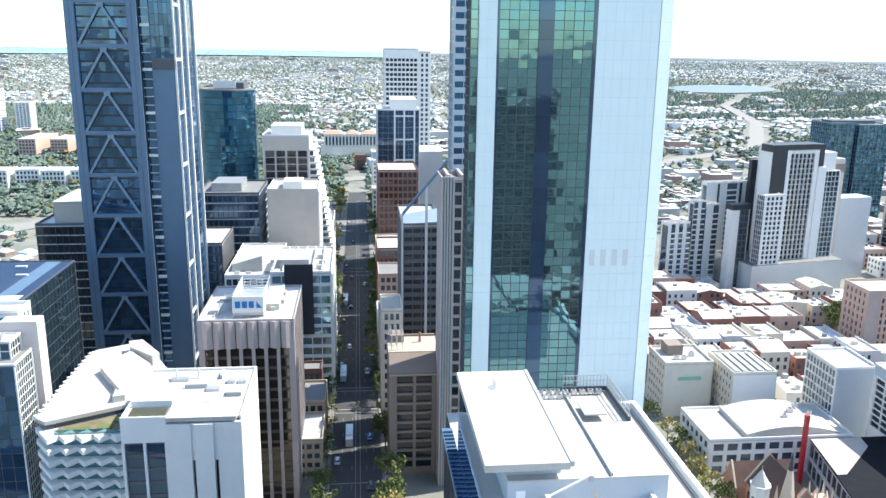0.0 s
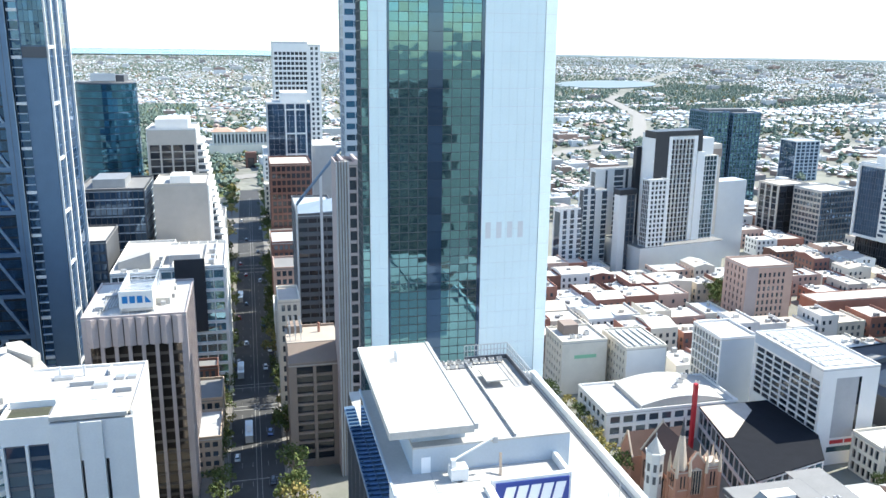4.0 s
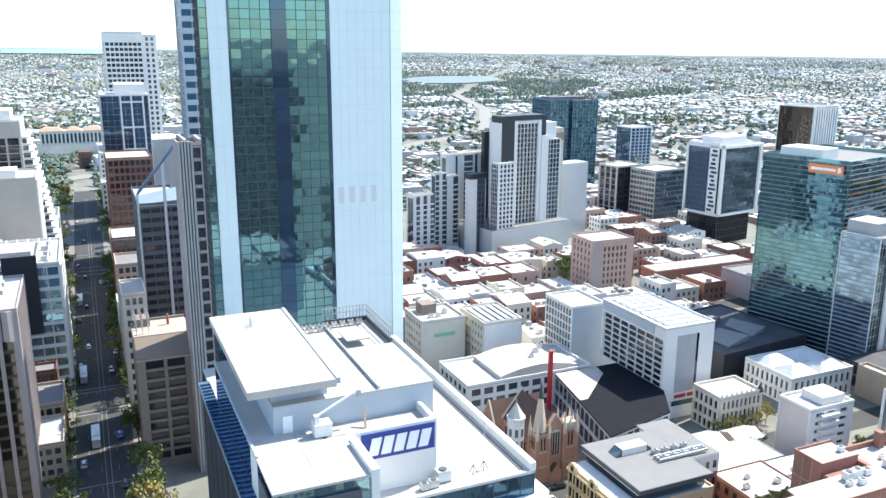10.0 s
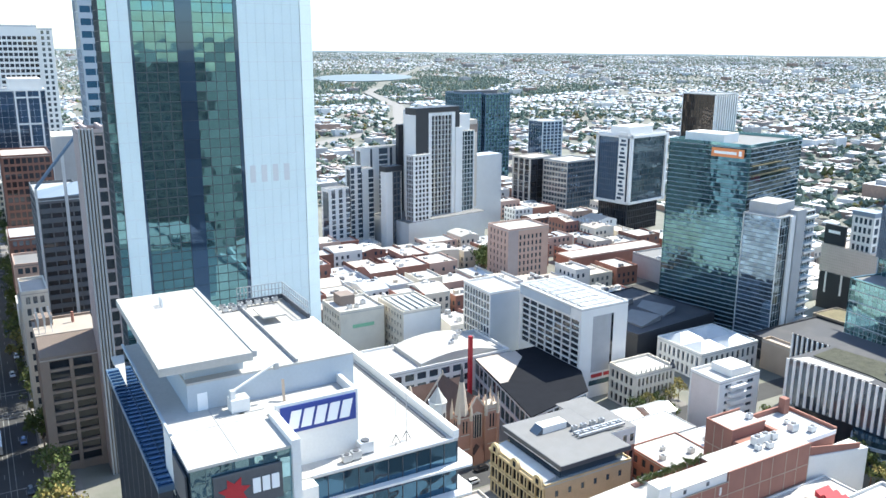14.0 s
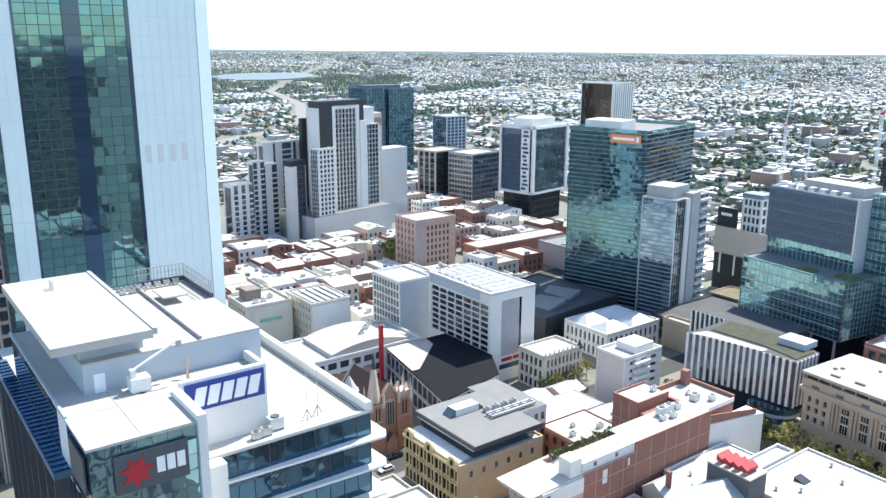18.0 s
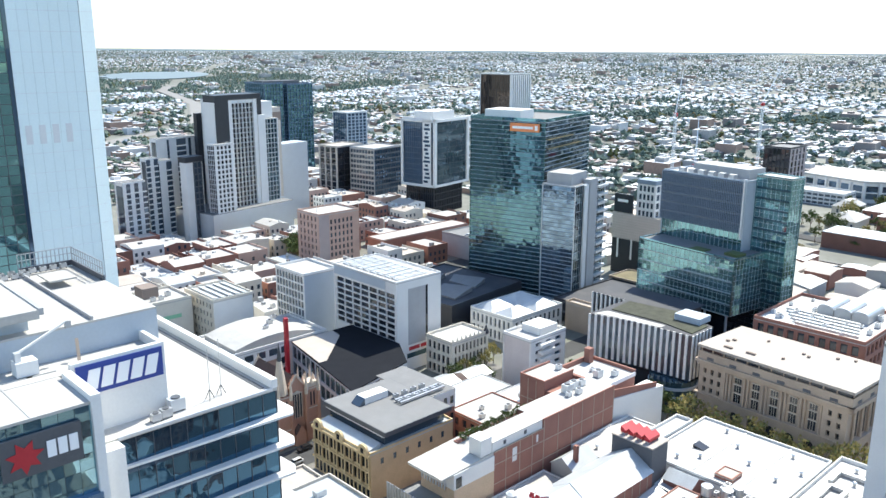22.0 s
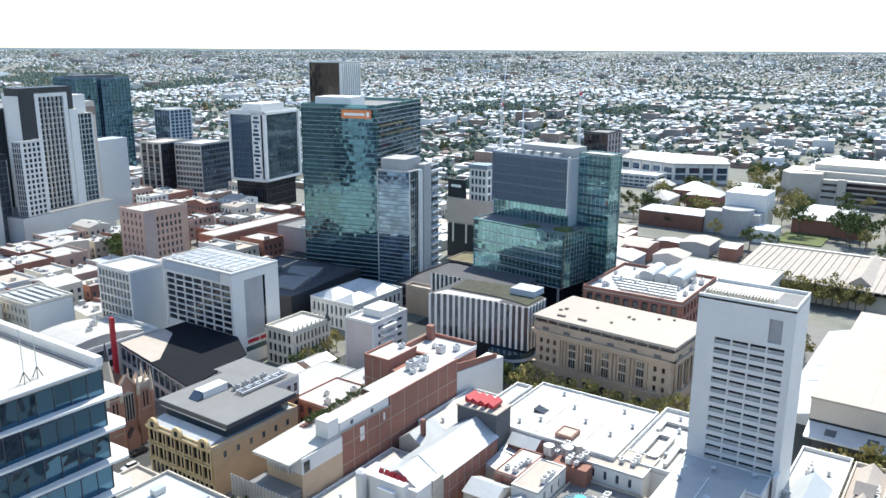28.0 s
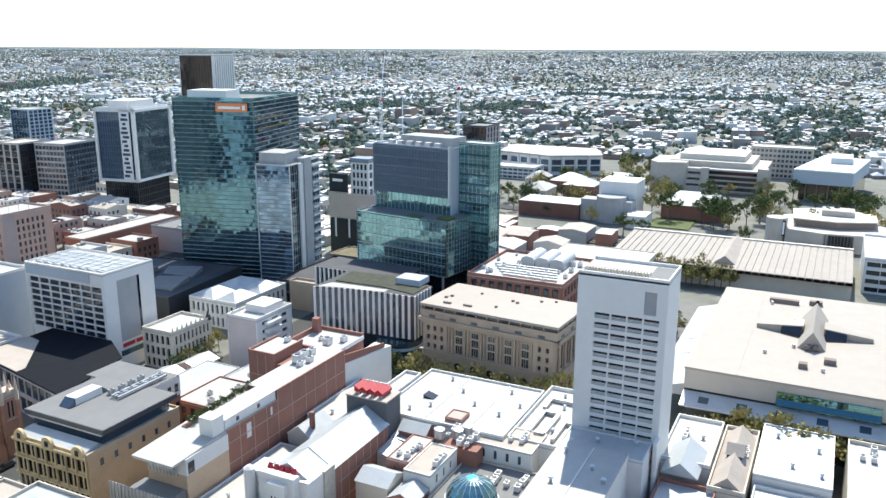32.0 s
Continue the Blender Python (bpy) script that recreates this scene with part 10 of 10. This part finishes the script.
def car_meshes(c):
    m = surface("car_paint_" + c, CAR_PAINT[c], 0.25, 0.1, vary=0.02, spec=0.7, bump=0)
    prof = [(-2.2, 0.35), (2.2, 0.35), (2.25, 0.75), (1.2, 0.95), (-2.15, 1.0)]
    b = Geo()
    k = len(prof)
    b.v = [(-0.88, y, z) for y, z in prof] + [(0.88, y, z) for y, z in prof]
    b.f = [tuple(range(k)), tuple(range(2 * k - 1, k - 1, -1))] + [(i, i + k, (i + 1) % k + k, (i + 1) % k) for i in range(k)]
    b.m = [0] * len(b.f)
    cab = Geo().hip(-0.8, 0.8, -1.9, 1.1, 0.96, 1.5, 0.3)
    roof = Geo().box(-0.52, 0.52, -1.58, 0.78, 1.5, 1.54)
    wh = Geo()
    n = 10
    wh.v = [(sx, 0.32 * math.cos(2 * math.pi * i / n), 0.32 * math.sin(2 * math.pi * i / n)) for sx in (-0.1, 0.1) for i in range(n)]
    wh.f = [(i, (i + 1) % n, (i + 1) % n + n, i + n) for i in range(n)] + [tuple(range(n))[::-1], tuple(range(n, 2 * n))]
    wh.m = [0] * len(wh.f)
    return mesh_of("body", b, m), mesh_of("cabin_glass", cab, "g_black"), mesh_of("car_roof", roof, m), mesh_of("wheel", wh, "black")


CARS = {c: car_meshes(c) for c in CAR_PAINT}


def car(x, y, heading, c, z=0.03):
    th = thing("car", c + " car on the asphalt street", "car", x, y, z, "cars in the street")
    th.rotation_euler.z = radians(heading)
    b, g, rf, w = CARS[c]
    for nm, me, p in [("body", b, (0, 0, 0)), ("cabin_glass", g, (0, 0, 0)), ("car_roof", rf, (0, 0, 0))] + [("wheel", w, (sx, sy, 0.32)) for sx in (-0.82, 0.82) for sy in (-1.4, 1.4)]:
        ob = new(nm, me)
        ob.parent = th
        ob.location = p


cr = random.Random(4)
cols = list(CAR_PAINT)
for x, y, h in [(-5.2, 205, 0), (2.4, 229, 180), (-8.4, 246, 0), (2.5, 262, 180), (-5.2, 268, 0), (-8.5, 330, 0), (2.3, 322, 180), (4.6, 342, 180), (-5.4, 352, 0), (2.4, 376, 180), (-8.6, 388, 0), (-5.2, 410, 0), (4.8, 430, 180), (2.3, 452, 180), (-5.3, 466, 0), (-8.6, 492, 0), (2.3, 520, 180), (-5.0, 556, 0), (4.7, 590, 180), (-8.4, 620, 0), (4.9, 175, 180), (-8.6, 170, 0)]:
    car(x, y, h, cr.choice(cols))
for i in range(14):
    car(110 + i * 6.4, 173.4 + 5 * (i % 2), 90, cr.choice(cols), 0.05)
for i in range(14):
    car(cr.choice([97, 103]), 150 + i * 9.3 + cr.uniform(-1, 1), 0, cr.choice(cols), 0.05)
for i in range(22):
    car(303 + (i % 11) * 4.2, 286 + 12 * (i // 11), 0, cr.choice(cols), 12.15)


def bus(x, y):
    th = thing("bus", "white city bus on the shaded street", "bus", x, y, 0.03)
    part("body", Geo().box(x - 1.25, x + 1.25, y - 6, y + 6, 0.35, 3.0), "alu", th)
    part("roof_unit", Geo().box(x - 0.8, x + 0.8, y - 3, y + 1, 3.0, 3.3), "white", th)
    part("window_band", Geo().box(x - 1.28, x + 1.28, y - 5.8, y + 5.9, 1.5, 2.5), "g_black", th)
    for sx in (-1.1, 1.1):
        for sy in (-4, 3.6):
            part("wheel", Geo().box(x + sx - 0.15, x + sx + 0.15, y + sy - 0.5, y + sy + 0.5, 0, 0.95), "black", th)


bus(-7.6, 318)
bus(-4.6, 262)
bus(-8.2, 420)


def street_lamp(x, y, side):
    th = thing("street_lamp", "slim grey street lamp", "street lamp", x, y, 0.15, "lamps of the terrace")
    part("pole", Geo().cyl(x, y, 0.09, 0.15, 8.5, 6), "metal", th)
    arm = part("arm", Geo().bar((x, y, 8.4), (x + side * 2.0, y, 8.8), 0.09), "metal", th)
    part("lamp_head", Geo().box(x + side * 1.7 - 0.3, x + side * 1.7 + 0.3, y - 0.12, y + 0.12, 8.72, 8.85), "alu", arm)


for y in range(80, 480, 33):
    street_lamp(-11.2, y, 1)
    street_lamp(6.9, y + 14, -1)


def town_behind():
    """Plain towers east of the camera, known from the mirror glass, and added unseen low blocks."""
    spec = [(-60, -25, -120, -85, 96, "cream"), (14, 50, -110, -80, 78, "beige"), (60, 96, -160, -120, 110, "brown"), (-70, -30, -220, -180, 150, "white"), (20, 60, -240, -200, 130, "grey"), (110, 150, -120, -90, 60, "cream"), (-140, -95, -90, -50, 84, "mauve"), (70, 100, -60, -36, 36, "brick"), (16, 48, -50, -20, 46, "sand"), (-48, -20, 30, 70, 40, "white"), (18, 60, 18, 50, 30, "beige"), (64, 92, 20, 60, 24, "brick")]
    for x0, x1, y0, y1, h, wall in spec:
        n, f = round((x1 - x0) / 3), round(h / 3.6)
        st = grid(n, f, 0.8, 1.4, 0.4, wall, "g_dark", limit=0)
        building("office_block", wall + " concrete office block with gridded windows", x0, x1, y0, y1, h, "office building", E=st, W=st, S=st, N=st, wall=wall, own="", group="blocks behind the view")


    # Unseen low blocks and pale paving, made up to brighten the glass reflections
    r = random.Random(31)
    for i in range(34):
        x, y = r.uniform(-150, 190), r.uniform(-230, 62)
        w, d, h = r.uniform(14, 28), r.uniform(12, 24), r.uniform(8, 18)
        if -22 < x + w and x < 16 or any(x + w > a and x < b and y + d > c and y < e for a, b, c, e, _, _ in spec) or (x > 90 and y + d > -60):
            continue
        wl = r.choice(["white", "cream", "brick", "beige"])
        building("unseen_low_block", wl + " low city block with a pale roof", x, x + w, y, y + d, h, "building", wall=wl, own="", group="blocks behind the view")
    slab("town_paving", -160, 200, -240, 60, 0.01, "paving", "paved city ground between blocks", "pavement")


town_behind()
